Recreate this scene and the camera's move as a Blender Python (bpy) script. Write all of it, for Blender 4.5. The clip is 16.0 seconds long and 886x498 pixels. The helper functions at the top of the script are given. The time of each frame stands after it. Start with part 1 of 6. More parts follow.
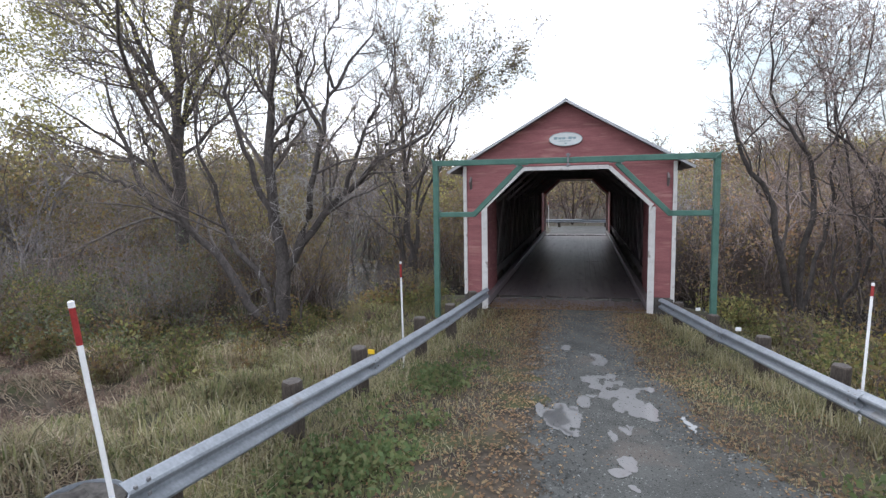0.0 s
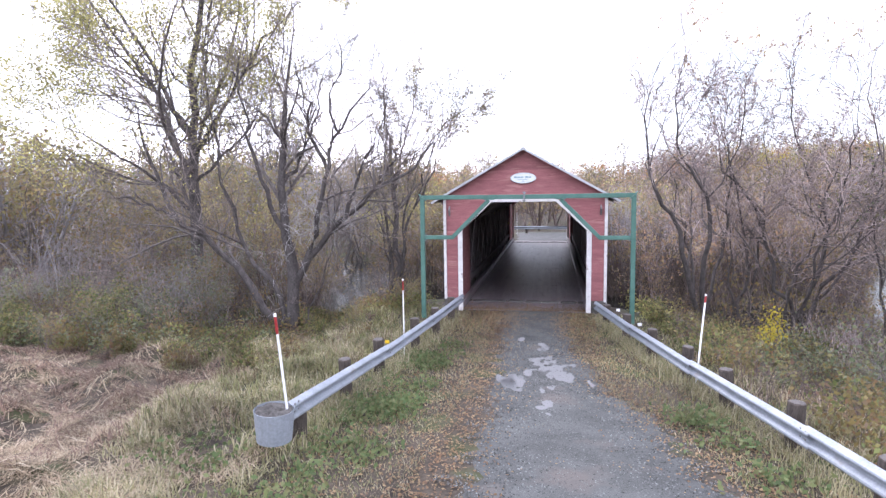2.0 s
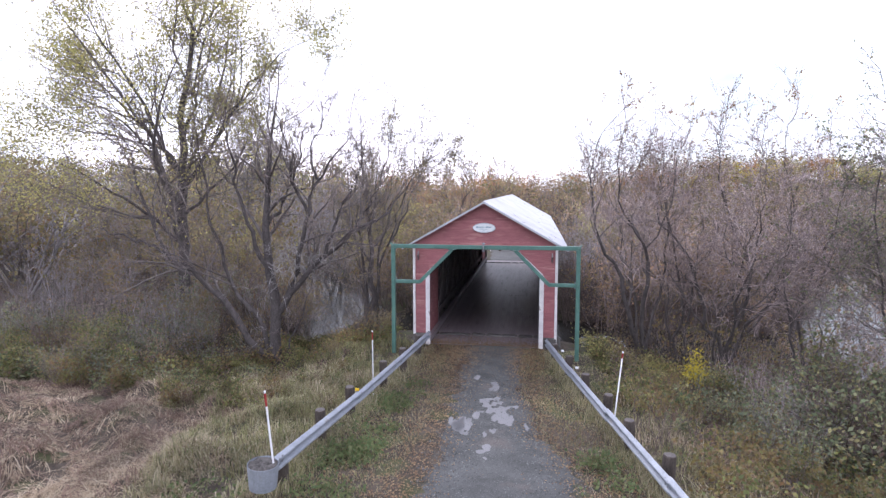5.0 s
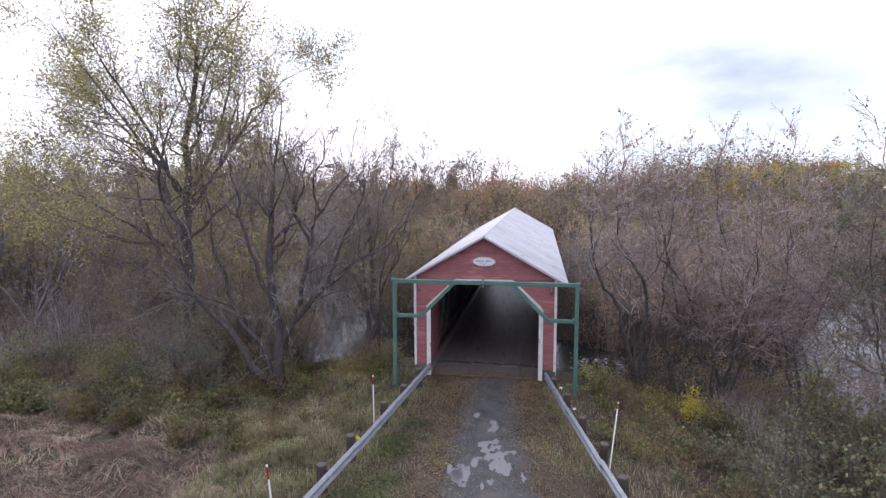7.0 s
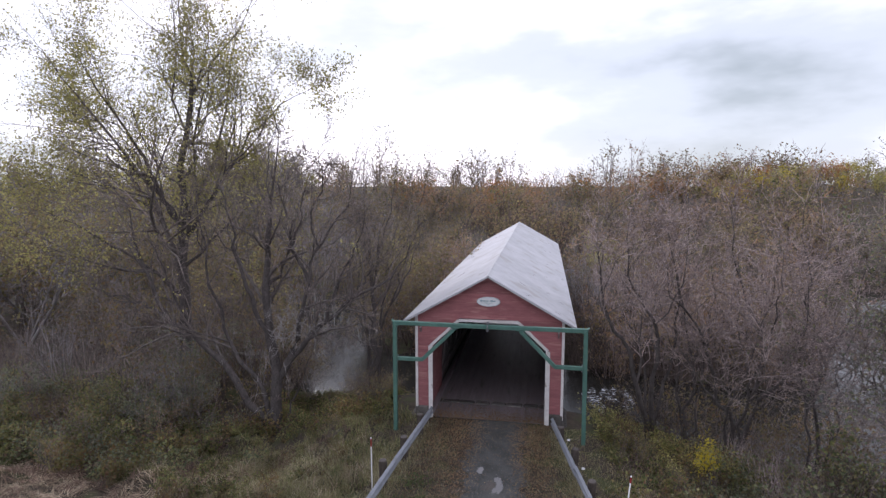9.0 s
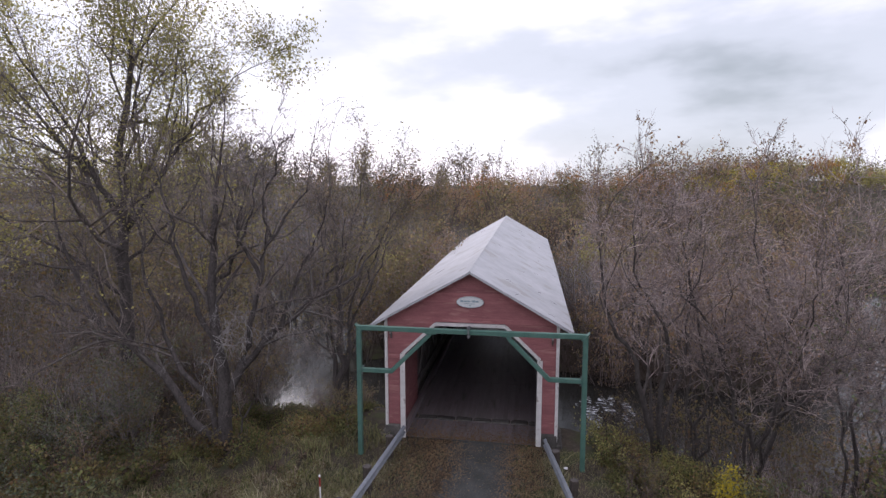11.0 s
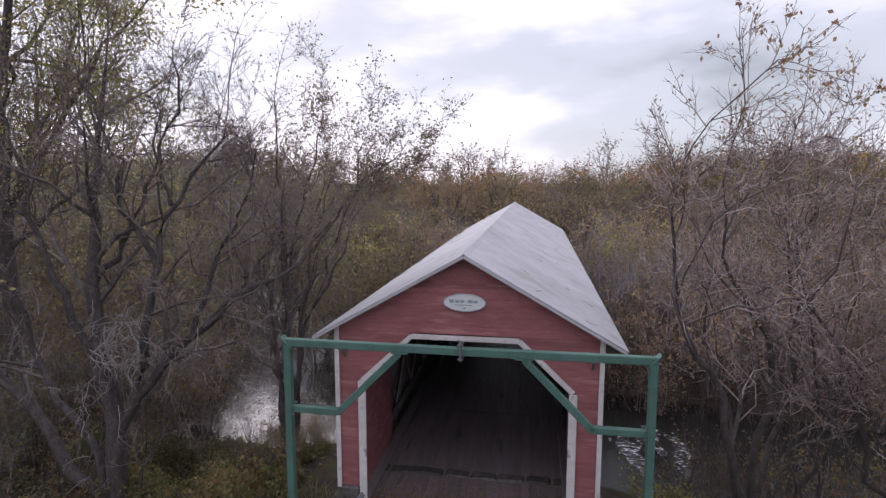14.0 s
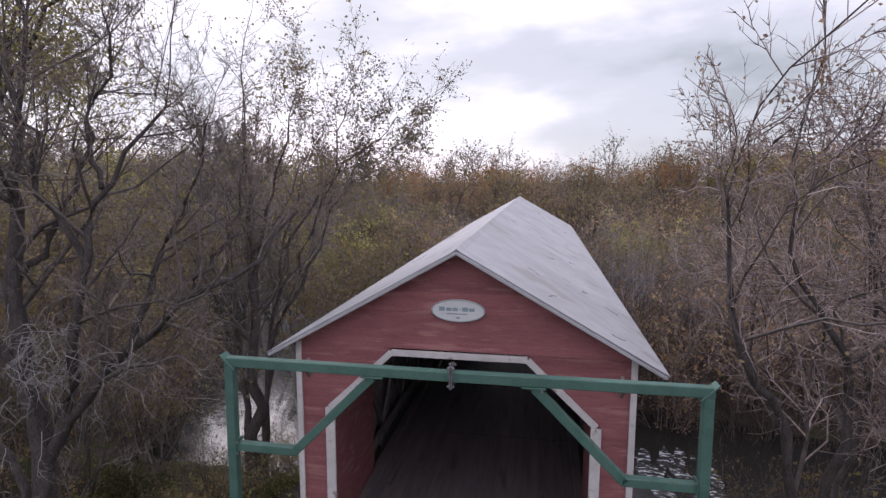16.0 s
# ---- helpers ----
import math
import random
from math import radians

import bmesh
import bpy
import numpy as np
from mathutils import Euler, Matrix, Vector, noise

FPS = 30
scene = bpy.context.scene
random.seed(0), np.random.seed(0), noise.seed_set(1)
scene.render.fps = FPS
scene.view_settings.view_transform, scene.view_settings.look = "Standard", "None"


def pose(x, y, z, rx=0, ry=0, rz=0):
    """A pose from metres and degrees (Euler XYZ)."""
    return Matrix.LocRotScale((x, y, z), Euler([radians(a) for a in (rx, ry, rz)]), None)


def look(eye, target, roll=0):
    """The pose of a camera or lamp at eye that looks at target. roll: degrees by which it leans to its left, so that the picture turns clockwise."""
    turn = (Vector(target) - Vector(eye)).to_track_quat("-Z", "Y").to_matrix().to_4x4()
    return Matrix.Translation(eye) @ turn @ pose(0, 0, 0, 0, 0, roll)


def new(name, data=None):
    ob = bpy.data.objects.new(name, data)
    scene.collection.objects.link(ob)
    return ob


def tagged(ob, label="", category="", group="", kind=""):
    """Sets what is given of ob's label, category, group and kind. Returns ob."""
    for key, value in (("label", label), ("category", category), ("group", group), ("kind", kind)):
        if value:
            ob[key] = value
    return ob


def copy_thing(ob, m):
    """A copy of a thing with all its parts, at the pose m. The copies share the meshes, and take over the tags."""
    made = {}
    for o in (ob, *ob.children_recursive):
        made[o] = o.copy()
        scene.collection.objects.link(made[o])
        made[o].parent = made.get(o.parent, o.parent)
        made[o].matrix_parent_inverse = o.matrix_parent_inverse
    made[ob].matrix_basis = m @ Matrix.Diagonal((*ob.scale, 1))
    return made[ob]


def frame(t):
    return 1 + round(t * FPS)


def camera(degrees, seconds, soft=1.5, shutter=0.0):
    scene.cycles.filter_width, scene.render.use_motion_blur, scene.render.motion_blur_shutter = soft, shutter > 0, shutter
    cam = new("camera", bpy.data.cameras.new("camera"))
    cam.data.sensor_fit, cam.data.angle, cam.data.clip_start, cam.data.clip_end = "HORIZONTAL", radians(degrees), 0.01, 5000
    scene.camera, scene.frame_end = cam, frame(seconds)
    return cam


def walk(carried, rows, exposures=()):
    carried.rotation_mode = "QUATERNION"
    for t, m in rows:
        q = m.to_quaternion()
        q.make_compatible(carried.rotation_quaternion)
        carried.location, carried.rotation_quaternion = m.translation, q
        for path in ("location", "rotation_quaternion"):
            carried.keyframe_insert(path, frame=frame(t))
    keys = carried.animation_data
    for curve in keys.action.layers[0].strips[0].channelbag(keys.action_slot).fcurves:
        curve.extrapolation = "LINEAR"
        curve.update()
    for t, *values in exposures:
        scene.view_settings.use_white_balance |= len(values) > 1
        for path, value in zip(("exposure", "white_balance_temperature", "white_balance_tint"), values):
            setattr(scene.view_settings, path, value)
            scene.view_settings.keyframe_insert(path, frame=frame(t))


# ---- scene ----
cam = camera(77.58, 16.0, soft=1.4)
PATH = [
    (0, (0.444, -15.751, 3.452), (-0.043, -13.823, 3.240), -1.01),
    (0.5, (0.557, -17.157, 3.714), (0.073, -15.228, 3.501), -1.26),
    (1, (0.657, -18.274, 3.949), (0.191, -16.341, 3.736), -1.24),
    (1.5, (0.827, -19.046, 4.195), (0.402, -17.103, 3.983), -1.08),
    (2, (1.037, -19.772, 4.450), (0.646, -17.823, 4.233), -0.90),
    (2.5, (1.281, -20.511, 4.699), (0.905, -18.559, 4.480), -0.64),
    (3, (1.546, -21.063, 4.964), (1.183, -19.108, 4.748), -0.47),
    (3.5, (1.728, -21.327, 5.234), (1.388, -19.368, 5.020), -0.37),
    (4, (1.839, -21.477, 5.577), (1.515, -19.515, 5.365), -0.18),
    (6.5, (2.076, -21.884, 7.432), (1.738, -19.925, 7.205), -0.14),
    (7, (2.136, -21.805, 7.824), (1.794, -19.848, 7.594), -0.22),
    (7.5, (2.218, -21.878, 8.262), (1.874, -19.922, 8.026), -0.24),
    (8, (2.245, -21.708, 8.684), (1.897, -19.753, 8.447), -0.22),
    (8.5, (2.174, -21.302, 9.080), (1.822, -19.348, 8.839), -0.15),
    (9, (2.003, -20.713, 9.396), (1.647, -18.760, 9.149), -0.15),
    (11.5, (1.828, -16.576, 8.430), (1.524, -14.615, 8.180), -0.04),
    (12, (1.757, -15.538, 8.108), (1.445, -13.579, 7.859), -0.04),
    (12.5, (1.685, -14.427, 7.858), (1.365, -12.469, 7.605), -0.04),
    (13, (1.600, -13.419, 7.641), (1.279, -11.461, 7.391), -0.01),
    (13.5, (1.532, -12.309, 7.473), (1.209, -10.352, 7.222), 0.00),
    (14, (1.424, -11.289, 7.332), (1.096, -9.332, 7.084), 0.04),
    (14.5, (1.367, -10.269, 7.208), (1.032, -8.313, 6.957), 0.08),
    (15, (1.366, -9.586, 7.123), (1.033, -7.630, 6.871), 0.18),
    (15.5, (1.301, -9.144, 7.040), (0.965, -7.188, 6.787), 0.14),
    (16, (1.286, -8.872, 6.950), (0.944, -6.917, 6.697), 0.13),
]
EXPOSURES = [(0, 0.82, 6000, 12), (0.5, 1.23, 5900, 16), (1.5, 1.64, 5800, 21), (3.5, 1.54, 5760, 23), (4, 1.42, 5760, 23), (6.5, 0.70, 5880, 24), (7, 0.61, 5880, 24), (9, 0.23, 6000, 22), (11.5, 0.07, 6120, 24), (12.5, 0.02, 6120, 25), (16, 0.0, 6180, 26)]
walk(cam, [(t, look(eye, target, roll)) for t, eye, target, roll in PATH], EXPOSURES)

# ---- world and light ----
world = bpy.data.worlds.new("overcast_sky")
scene.world = world
world.use_nodes = True
wn, wl = world.node_tree.nodes, world.node_tree.links
wn.clear()
w_out, w_bg = wn.new("ShaderNodeOutputWorld"), wn.new("ShaderNodeBackground")
w_sky, w_tc, w_map = wn.new("ShaderNodeTexSky"), wn.new("ShaderNodeTexCoord"), wn.new("ShaderNodeMapping")
w_n1, w_ramp, w_mix, w_gain = wn.new("ShaderNodeTexNoise"), wn.new("ShaderNodeValToRGB"), wn.new("ShaderNodeMix"), wn.new("ShaderNodeVectorMath")
w_sky.sky_type = "NISHITA"
w_sky.sun_disc = False
w_sky.sun_elevation, w_sky.sun_rotation = radians(34), radians(-28)
w_map.inputs["Location"].default_value = (3.1, 0.4, 0.2)
w_map.inputs["Rotation"].default_value = (0, 0, radians(23))
w_map.inputs["Scale"].default_value = (1.3, 1.3, 3.6)
w_n1.inputs["Scale"].default_value = 0.95
w_n1.inputs["Detail"].default_value = 6.0
w_n1.inputs["Roughness"].default_value = 0.53
w_ramp.color_ramp.elements[0].position, w_ramp.color_ramp.elements[0].color = 0.27, (0.42, 0.475, 0.462, 1)
w_ramp.color_ramp.elements[1].position, w_ramp.color_ramp.elements[1].color = 0.56, (1.37, 1.36, 1.385, 1)
w_ramp.color_ramp.elements.new(0.405).color = (0.73, 0.788, 0.79, 1)
w_ramp.color_ramp.interpolation = "EASE"
w_mix.data_type = "RGBA"
w_mix.inputs["Factor"].default_value = 0.88
w_gain.operation = "SCALE"
w_gain.inputs["Scale"].default_value = 0.10
wl.new(w_tc.outputs["Generated"], w_map.inputs["Vector"])
wl.new(w_map.outputs["Vector"], w_n1.inputs["Vector"])
wl.new(w_n1.outputs["Fac"], w_ramp.inputs["Fac"])
wl.new(w_sky.outputs["Color"], w_gain.inputs[0])
wl.new(w_gain.outputs[0], w_mix.inputs[6])
wl.new(w_ramp.outputs["Color"], w_mix.inputs[7])
wl.new(w_mix.outputs[2], w_bg.inputs["Color"])
w_bg.inputs["Strength"].default_value = 1.0
wl.new(w_bg.outputs[0], w_out.inputs["Surface"])

sun = new("sun", bpy.data.lights.new("sun", "SUN"))
sun.data.energy, sun.data.angle, sun.data.color = 0.9, radians(25), (1.0, 0.96, 0.9)
sun.matrix_world = look((0, 0, 0), (0.38, -0.72, -0.55))


# ---- materials ----
def surface(name, dark, light, scale=4.0, rough=0.8, bump=0.2, fine=60.0, metal=0.0, vary=0.0, island=0.0, stretch=(1, 1, 1), spots=None, spot_scale=3.0, spot_cut=0.6, through_light=0.0, spec=0.3, placed=False):
    """A two-scale procedural surface: dark to light by noise, fine grain in the relief, optional stains."""
    m = bpy.data.materials.new(name)
    m.use_nodes = True
    n, l = m.node_tree.nodes, m.node_tree.links
    bsdf = n["Principled BSDF"]
    tc, mp = n.new("ShaderNodeTexCoord"), n.new("ShaderNodeMapping")
    mp.inputs["Scale"].default_value = stretch
    where = n.new("ShaderNodeNewGeometry").outputs["Position"] if placed else tc.outputs["Object"]
    l.new(where, mp.inputs["Vector"])
    big, small = n.new("ShaderNodeTexNoise"), n.new("ShaderNodeTexNoise")
    big.inputs["Scale"].default_value, big.inputs["Detail"].default_value, big.inputs["Roughness"].default_value = scale, 5, 0.6
    small.inputs["Scale"].default_value, small.inputs["Detail"].default_value = fine, 3
    for t in (big, small):
        l.new(mp.outputs["Vector"], t.inputs["Vector"])
    blend = n.new("ShaderNodeMath")
    blend.operation = "MULTIPLY_ADD"
    blend.inputs[1].default_value = 0.45
    l.new(small.outputs["Fac"], blend.inputs[0])
    scaled = n.new("ShaderNodeMath")
    scaled.operation = "MULTIPLY"
    scaled.inputs[1].default_value = 0.6
    l.new(big.outputs["Fac"], scaled.inputs[0])
    l.new(scaled.outputs[0], blend.inputs[2])
    ramp = n.new("ShaderNodeValToRGB")
    ramp.color_ramp.elements[0].position, ramp.color_ramp.elements[0].color = 0.38, (*dark, 1)
    ramp.color_ramp.elements[1].position, ramp.color_ramp.elements[1].color = 0.68, (*light, 1)
    l.new(blend.outputs[0], ramp.inputs["Fac"])
    colour = ramp.outputs["Color"]
    if spots:
        sp, cut, mix = n.new("ShaderNodeTexNoise"), n.new("ShaderNodeValToRGB"), n.new("ShaderNodeMix")
        sp.inputs["Scale"].default_value, sp.inputs["Detail"].default_value = spot_scale, 6
        l.new(mp.outputs["Vector"], sp.inputs["Vector"])
        cut.color_ramp.elements[0].position, cut.color_ramp.elements[1].position = spot_cut - 0.04, spot_cut + 0.06
        l.new(sp.outputs["Fac"], cut.inputs["Fac"])
        mix.data_type = "RGBA"
        l.new(cut.outputs["Color"], mix.inputs["Factor"])
        l.new(colour, mix.inputs[6])
        mix.inputs[7].default_value = (*spots, 1)
        colour = mix.outputs[2]
    if vary or island:
        hsv = n.new("ShaderNodeHueSaturation")
        if island:
            src = n.new("ShaderNodeNewGeometry").outputs["Random Per Island"]
            amount = island
        else:
            src = n.new("ShaderNodeObjectInfo").outputs["Random"]
            amount = vary
        rng = n.new("ShaderNodeMapRange")
        rng.inputs["To Min"].default_value, rng.inputs["To Max"].default_value = 1 - amount, 1 + amount
        l.new(src, rng.inputs["Value"])
        l.new(rng.outputs["Result"], hsv.inputs["Value"])
        l.new(colour, hsv.inputs["Color"])
        colour = hsv.outputs["Color"]
    l.new(colour, bsdf.inputs["Base Color"])
    bsdf.inputs["Roughness"].default_value, bsdf.inputs["Metallic"].default_value = rough, metal
    bsdf.inputs["Specular IOR Level"].default_value = spec
    if bump:
        b = n.new("ShaderNodeBump")
        b.inputs["Strength"].default_value, b.inputs["Distance"].default_value = bump, 0.02
        l.new(blend.outputs[0], b.inputs["Height"])
        l.new(b.outputs["Normal"], bsdf.inputs["Normal"])
    if through_light:
        tr, add = n.new("ShaderNodeBsdfTranslucent"), n.new("ShaderNodeMixShader")
        l.new(colour, tr.inputs["Color"])
        add.inputs["Fac"].default_value = through_light
        l.new(bsdf.outputs[0], add.inputs[1])
        l.new(tr.outputs[0], add.inputs[2])
        l.new(add.outputs[0], n["Material Output"].inputs["Surface"])
    return m


def leaf_paint(name, stops, patchy=0.35):
    """Leaves in several autumn colours, one per leaf."""
    m = surface(name, stops[0], stops[0], bump=0, rough=0.7, through_light=0.5)
    n, l = m.node_tree.nodes, m.node_tree.links
    geo, ramp = n.new("ShaderNodeNewGeometry"), n.new("ShaderNodeValToRGB")
    ramp.color_ramp.interpolation = "LINEAR"
    e = ramp.color_ramp.elements
    while len(e) < len(stops):
        e.new(0.5)
    for i, c in enumerate(stops):
        e[i].position, e[i].color = i / (len(stops) - 1), (*c, 1)
    l.new(geo.outputs["Random Per Island"], ramp.inputs["Fac"])
    # whole sprays turn colour together
    crowd, span, tone = n.new("ShaderNodeTexNoise"), n.new("ShaderNodeMapRange"), n.new("ShaderNodeHueSaturation")
    crowd.inputs["Scale"].default_value, crowd.inputs["Detail"].default_value = 0.42, 3.0
    l.new(geo.outputs["Position"], crowd.inputs["Vector"])
    span.inputs["From Min"].default_value, span.inputs["From Max"].default_value = 0.32, 0.68
    span.inputs["To Min"].default_value, span.inputs["To Max"].default_value = 1 - patchy, 1 + patchy
    l.new(crowd.outputs["Fac"], span.inputs["Value"])
    l.new(span.outputs["Result"], tone.inputs["Value"])
    l.new(ramp.outputs["Color"], tone.inputs["Color"])
    for node in list(n):
        for name_ in ("Base Color", "Color"):
            if node.type in ("BSDF_PRINCIPLED", "BSDF_TRANSLUCENT") and name_ in node.inputs:
                l.new(tone.outputs["Color"], node.inputs[name_])
    return m


M_RED = surface("barn_red_paint", (0.21, 0.078, 0.082), (0.315, 0.128, 0.132), 2.5, 0.75, 0.25, 40, vary=0.12, stretch=(0.6, 1, 4), spots=(0.34, 0.165, 0.155), spot_scale=2.2, spot_cut=0.60)
M_WHITE = surface("white_trim_paint", (0.50, 0.48, 0.47), (0.68, 0.66, 0.65), 3, 0.7, 0.25, 50, spots=(0.24, 0.19, 0.17), spot_scale=4, spot_cut=0.66)
M_GREY_WOOD = surface("weathered_grey_boards", (0.17, 0.16, 0.15), (0.33, 0.31, 0.29), 2, 0.9, 0.4, 30, stretch=(4, 4, 0.6), island=0.2)
M_DARK_WOOD = surface("dark_old_timber", (0.15, 0.130, 0.130), (0.28, 0.248, 0.246), 3, 0.9, 0.5, 30, vary=0.25, stretch=(1, 1, 1))
M_DECK = surface("worn_deck_planks", (0.142, 0.118, 0.122), (0.24, 0.205, 0.21), 1.6, 0.38, 0.2, 22, vary=0.10, spec=0.5, stretch=(4, 0.5, 1), spots=(0.085, 0.075, 0.068), spot_scale=0.9, spot_cut=0.62, placed=True)
M_ROOF = surface("galvanised_roof_sheet", (0.35, 0.355, 0.375), (0.46, 0.465, 0.485), 0.6, 0.6, 0.02, 2.6, metal=0.15, vary=0.02, spots=(0.33, 0.322, 0.32), spot_scale=1.3, spot_cut=0.60, spec=0.3, placed=True)
M_GREEN = surface("green_painted_steel", (0.052, 0.120, 0.097), (0.088, 0.180, 0.148), 3, 0.55, 0.1, 45, spots=(0.10, 0.085, 0.06), spot_scale=5, spot_cut=0.72)
M_STEEL = surface("galvanised_steel", (0.19, 0.207, 0.232), (0.30, 0.325, 0.36), 2.5, 0.62, 0.08, 30, metal=0.3, spots=(0.20, 0.19, 0.19), spot_scale=2.5, spot_cut=0.68, spec=0.5)
M_BOLT = surface("dull_zinc", (0.16, 0.16, 0.17), (0.28, 0.28, 0.30), 20, 0.5, 0.1, 80, metal=0.7)
M_POST = surface("creosoted_post", (0.035, 0.028, 0.024), (0.10, 0.083, 0.07), 6, 0.95, 0.6, 40, stretch=(3, 3, 0.6))
M_POST_TOP = surface("weathered_post_top", (0.06, 0.053, 0.05), (0.125, 0.113, 0.105), 12, 0.95, 0.5, 60)
M_STAKE = surface("white_stake_paint", (0.66, 0.66, 0.67), (0.80, 0.80, 0.81), 6, 0.55, 0.05, 60)
M_STAKE_RED = surface("red_stake_band", (0.20, 0.02, 0.02), (0.34, 0.035, 0.033), 10, 0.55, 0.05, 60)
M_BARN = surface("far_blue_grey_cladding", (0.36, 0.45, 0.55), (0.46, 0.55, 0.64), 2, 0.6, 0.05, 20)
M_YELLOW = surface("yellow_reflector", (0.62, 0.40, 0.02), (0.75, 0.50, 0.03), 20, 0.4, 0, 60)
M_STONE = surface("dark_abutment_stone", (0.05, 0.047, 0.044), (0.14, 0.13, 0.12), 3, 0.95, 0.7, 25, vary=0.25)
M_SIGN = surface("pale_sign_board", (0.55, 0.57, 0.57), (0.66, 0.68, 0.68), 5, 0.6, 0.05, 60)
M_SIGN_INK = surface("blue_grey_lettering", (0.22, 0.30, 0.33), (0.28, 0.37, 0.40), 9, 0.6, 0, 60)
M_BARK = surface("grey_brown_bark", (0.036, 0.031, 0.030), (0.115, 0.101, 0.096), 7, 0.95, 0.6, 35, stretch=(1, 1, 0.4))
M_BOUGH = surface("grey_brown_limbs", (0.062, 0.054, 0.051), (0.18, 0.158, 0.149), 5, 0.95, 0.3, 35, island=0.2)
M_TWIG_DARK = surface("dark_brown_twigs", (0.06, 0.046, 0.041), (0.155, 0.119, 0.106), 1.0, 0.9, 0, 20, island=0.45)
M_TWIG_PINK = surface("reddish_brown_twigs", (0.145, 0.113, 0.107), (0.45, 0.372, 0.35), 1.2, 0.9, 0, 20, island=0.6)
M_TWIG = surface("brown_grey_twigs", (0.09, 0.075, 0.068), (0.29, 0.243, 0.222), 1.2, 0.9, 0, 20, island=0.5)
M_TWIG_DEAD = surface("bleached_dead_twigs", (0.20, 0.188, 0.183), (0.40, 0.38, 0.37), 1.2, 0.9, 0, 20, island=0.3)
M_TWIG_PALE = surface("silver_grey_twigs", (0.14, 0.129, 0.129), (0.31, 0.288, 0.288), 1.2, 0.9, 0, 20, island=0.4)
M_LEAF_GREEN = leaf_paint("yellow_green_leaves", [(0.24, 0.24, 0.09), (0.36, 0.34, 0.125), (0.45, 0.40, 0.15), (0.29, 0.262, 0.105)])
M_LEAF_YELLOW = leaf_paint("clear_yellow_leaves", [(0.42, 0.34, 0.03), (0.55, 0.44, 0.05), (0.36, 0.33, 0.05)])
M_LEAF_MIX = leaf_paint("mixed_autumn_leaves", [(0.14, 0.115, 0.06), (0.22, 0.18, 0.065), (0.21, 0.125, 0.07), (0.17, 0.16, 0.065), (0.15, 0.095, 0.07)])
M_LEAF_GOLD = leaf_paint("olive_gold_leaves", [(0.15, 0.14, 0.075), (0.26, 0.23, 0.105), (0.20, 0.175, 0.095), (0.21, 0.15, 0.095), (0.34, 0.28, 0.12)], 0.5)
M_LEAF_ORANGE = leaf_paint("orange_leaves", [(0.34, 0.16, 0.06), (0.42, 0.20, 0.07), (0.27, 0.15, 0.07)])
M_LEAF_RUST = leaf_paint("rust_leaves", [(0.30, 0.20, 0.13), (0.38, 0.24, 0.14), (0.26, 0.18, 0.125), (0.34, 0.27, 0.13), (0.44, 0.32, 0.22)])
M_LEAF_OLIVE = leaf_paint("olive_weed_leaves", [(0.09, 0.11, 0.045), (0.17, 0.19, 0.07), (0.28, 0.27, 0.10), (0.17, 0.11, 0.075), (0.13, 0.155, 0.055), (0.06, 0.075, 0.035), (0.32, 0.25, 0.11)], 0.5)
M_LEAF_BRIGHT = leaf_paint("bright_green_leaves", [(0.09, 0.13, 0.055), (0.13, 0.18, 0.075), (0.19, 0.22, 0.095), (0.17, 0.16, 0.08)])
M_LEAF_GREY = leaf_paint("grey_green_leaves", [(0.11, 0.135, 0.085), (0.19, 0.22, 0.14), (0.26, 0.285, 0.185), (0.19, 0.165, 0.125), (0.10, 0.12, 0.075)])
M_LEAF_ALDER = leaf_paint("dull_alder_leaves", [(0.09, 0.12, 0.06), (0.16, 0.20, 0.105), (0.25, 0.275, 0.155), (0.31, 0.29, 0.13), (0.12, 0.085, 0.065), (0.12, 0.155, 0.085)])
M_LEAF_LIME = leaf_paint("yellowing_weed_leaves", [(0.12, 0.14, 0.053), (0.20, 0.215, 0.078), (0.28, 0.272, 0.10), (0.165, 0.176, 0.065), (0.18, 0.13, 0.07), (0.085, 0.096, 0.038)], 0.45)
M_GRASS_PALE = leaf_paint("pale_bleached_grass", [(0.17, 0.17, 0.085), (0.29, 0.27, 0.145), (0.44, 0.385, 0.245), (0.20, 0.205, 0.10), (0.55, 0.49, 0.35), (0.06, 0.06, 0.035)])
M_LITTER = leaf_paint("fallen_leaves", [(0.22, 0.13, 0.075), (0.31, 0.205, 0.11), (0.18, 0.11, 0.07), (0.39, 0.29, 0.16), (0.15, 0.09, 0.06)])
M_GRASS = leaf_paint("autumn_grass", [(0.14, 0.17, 0.07), (0.24, 0.25, 0.108), (0.35, 0.315, 0.165), (0.16, 0.118, 0.075), (0.09, 0.11, 0.05)])
M_STRAW = leaf_paint("dry_straw", [(0.42, 0.34, 0.235), (0.62, 0.53, 0.385), (0.26, 0.20, 0.145), (0.52, 0.42, 0.30), (0.08, 0.06, 0.045), (0.37, 0.275, 0.19), (0.68, 0.60, 0.46)])
M_DEAD = leaf_paint("dead_brown_weeds", [(0.18, 0.128, 0.10), (0.30, 0.205, 0.16), (0.11, 0.077, 0.065), (0.38, 0.28, 0.215)])
M_GRAVEL = surface("packed_grey_gravel", (0.029, 0.030, 0.0285), (0.086, 0.089, 0.085), 1.4, 0.7, 0.8, 45, spots=(0.088, 0.078, 0.070), spot_scale=0.8, spot_cut=0.62)
M_STONES = surface("loose_gravel", (0.040, 0.042, 0.041), (0.16, 0.166, 0.163), 9, 0.9, 0.3, 60, island=0.75)
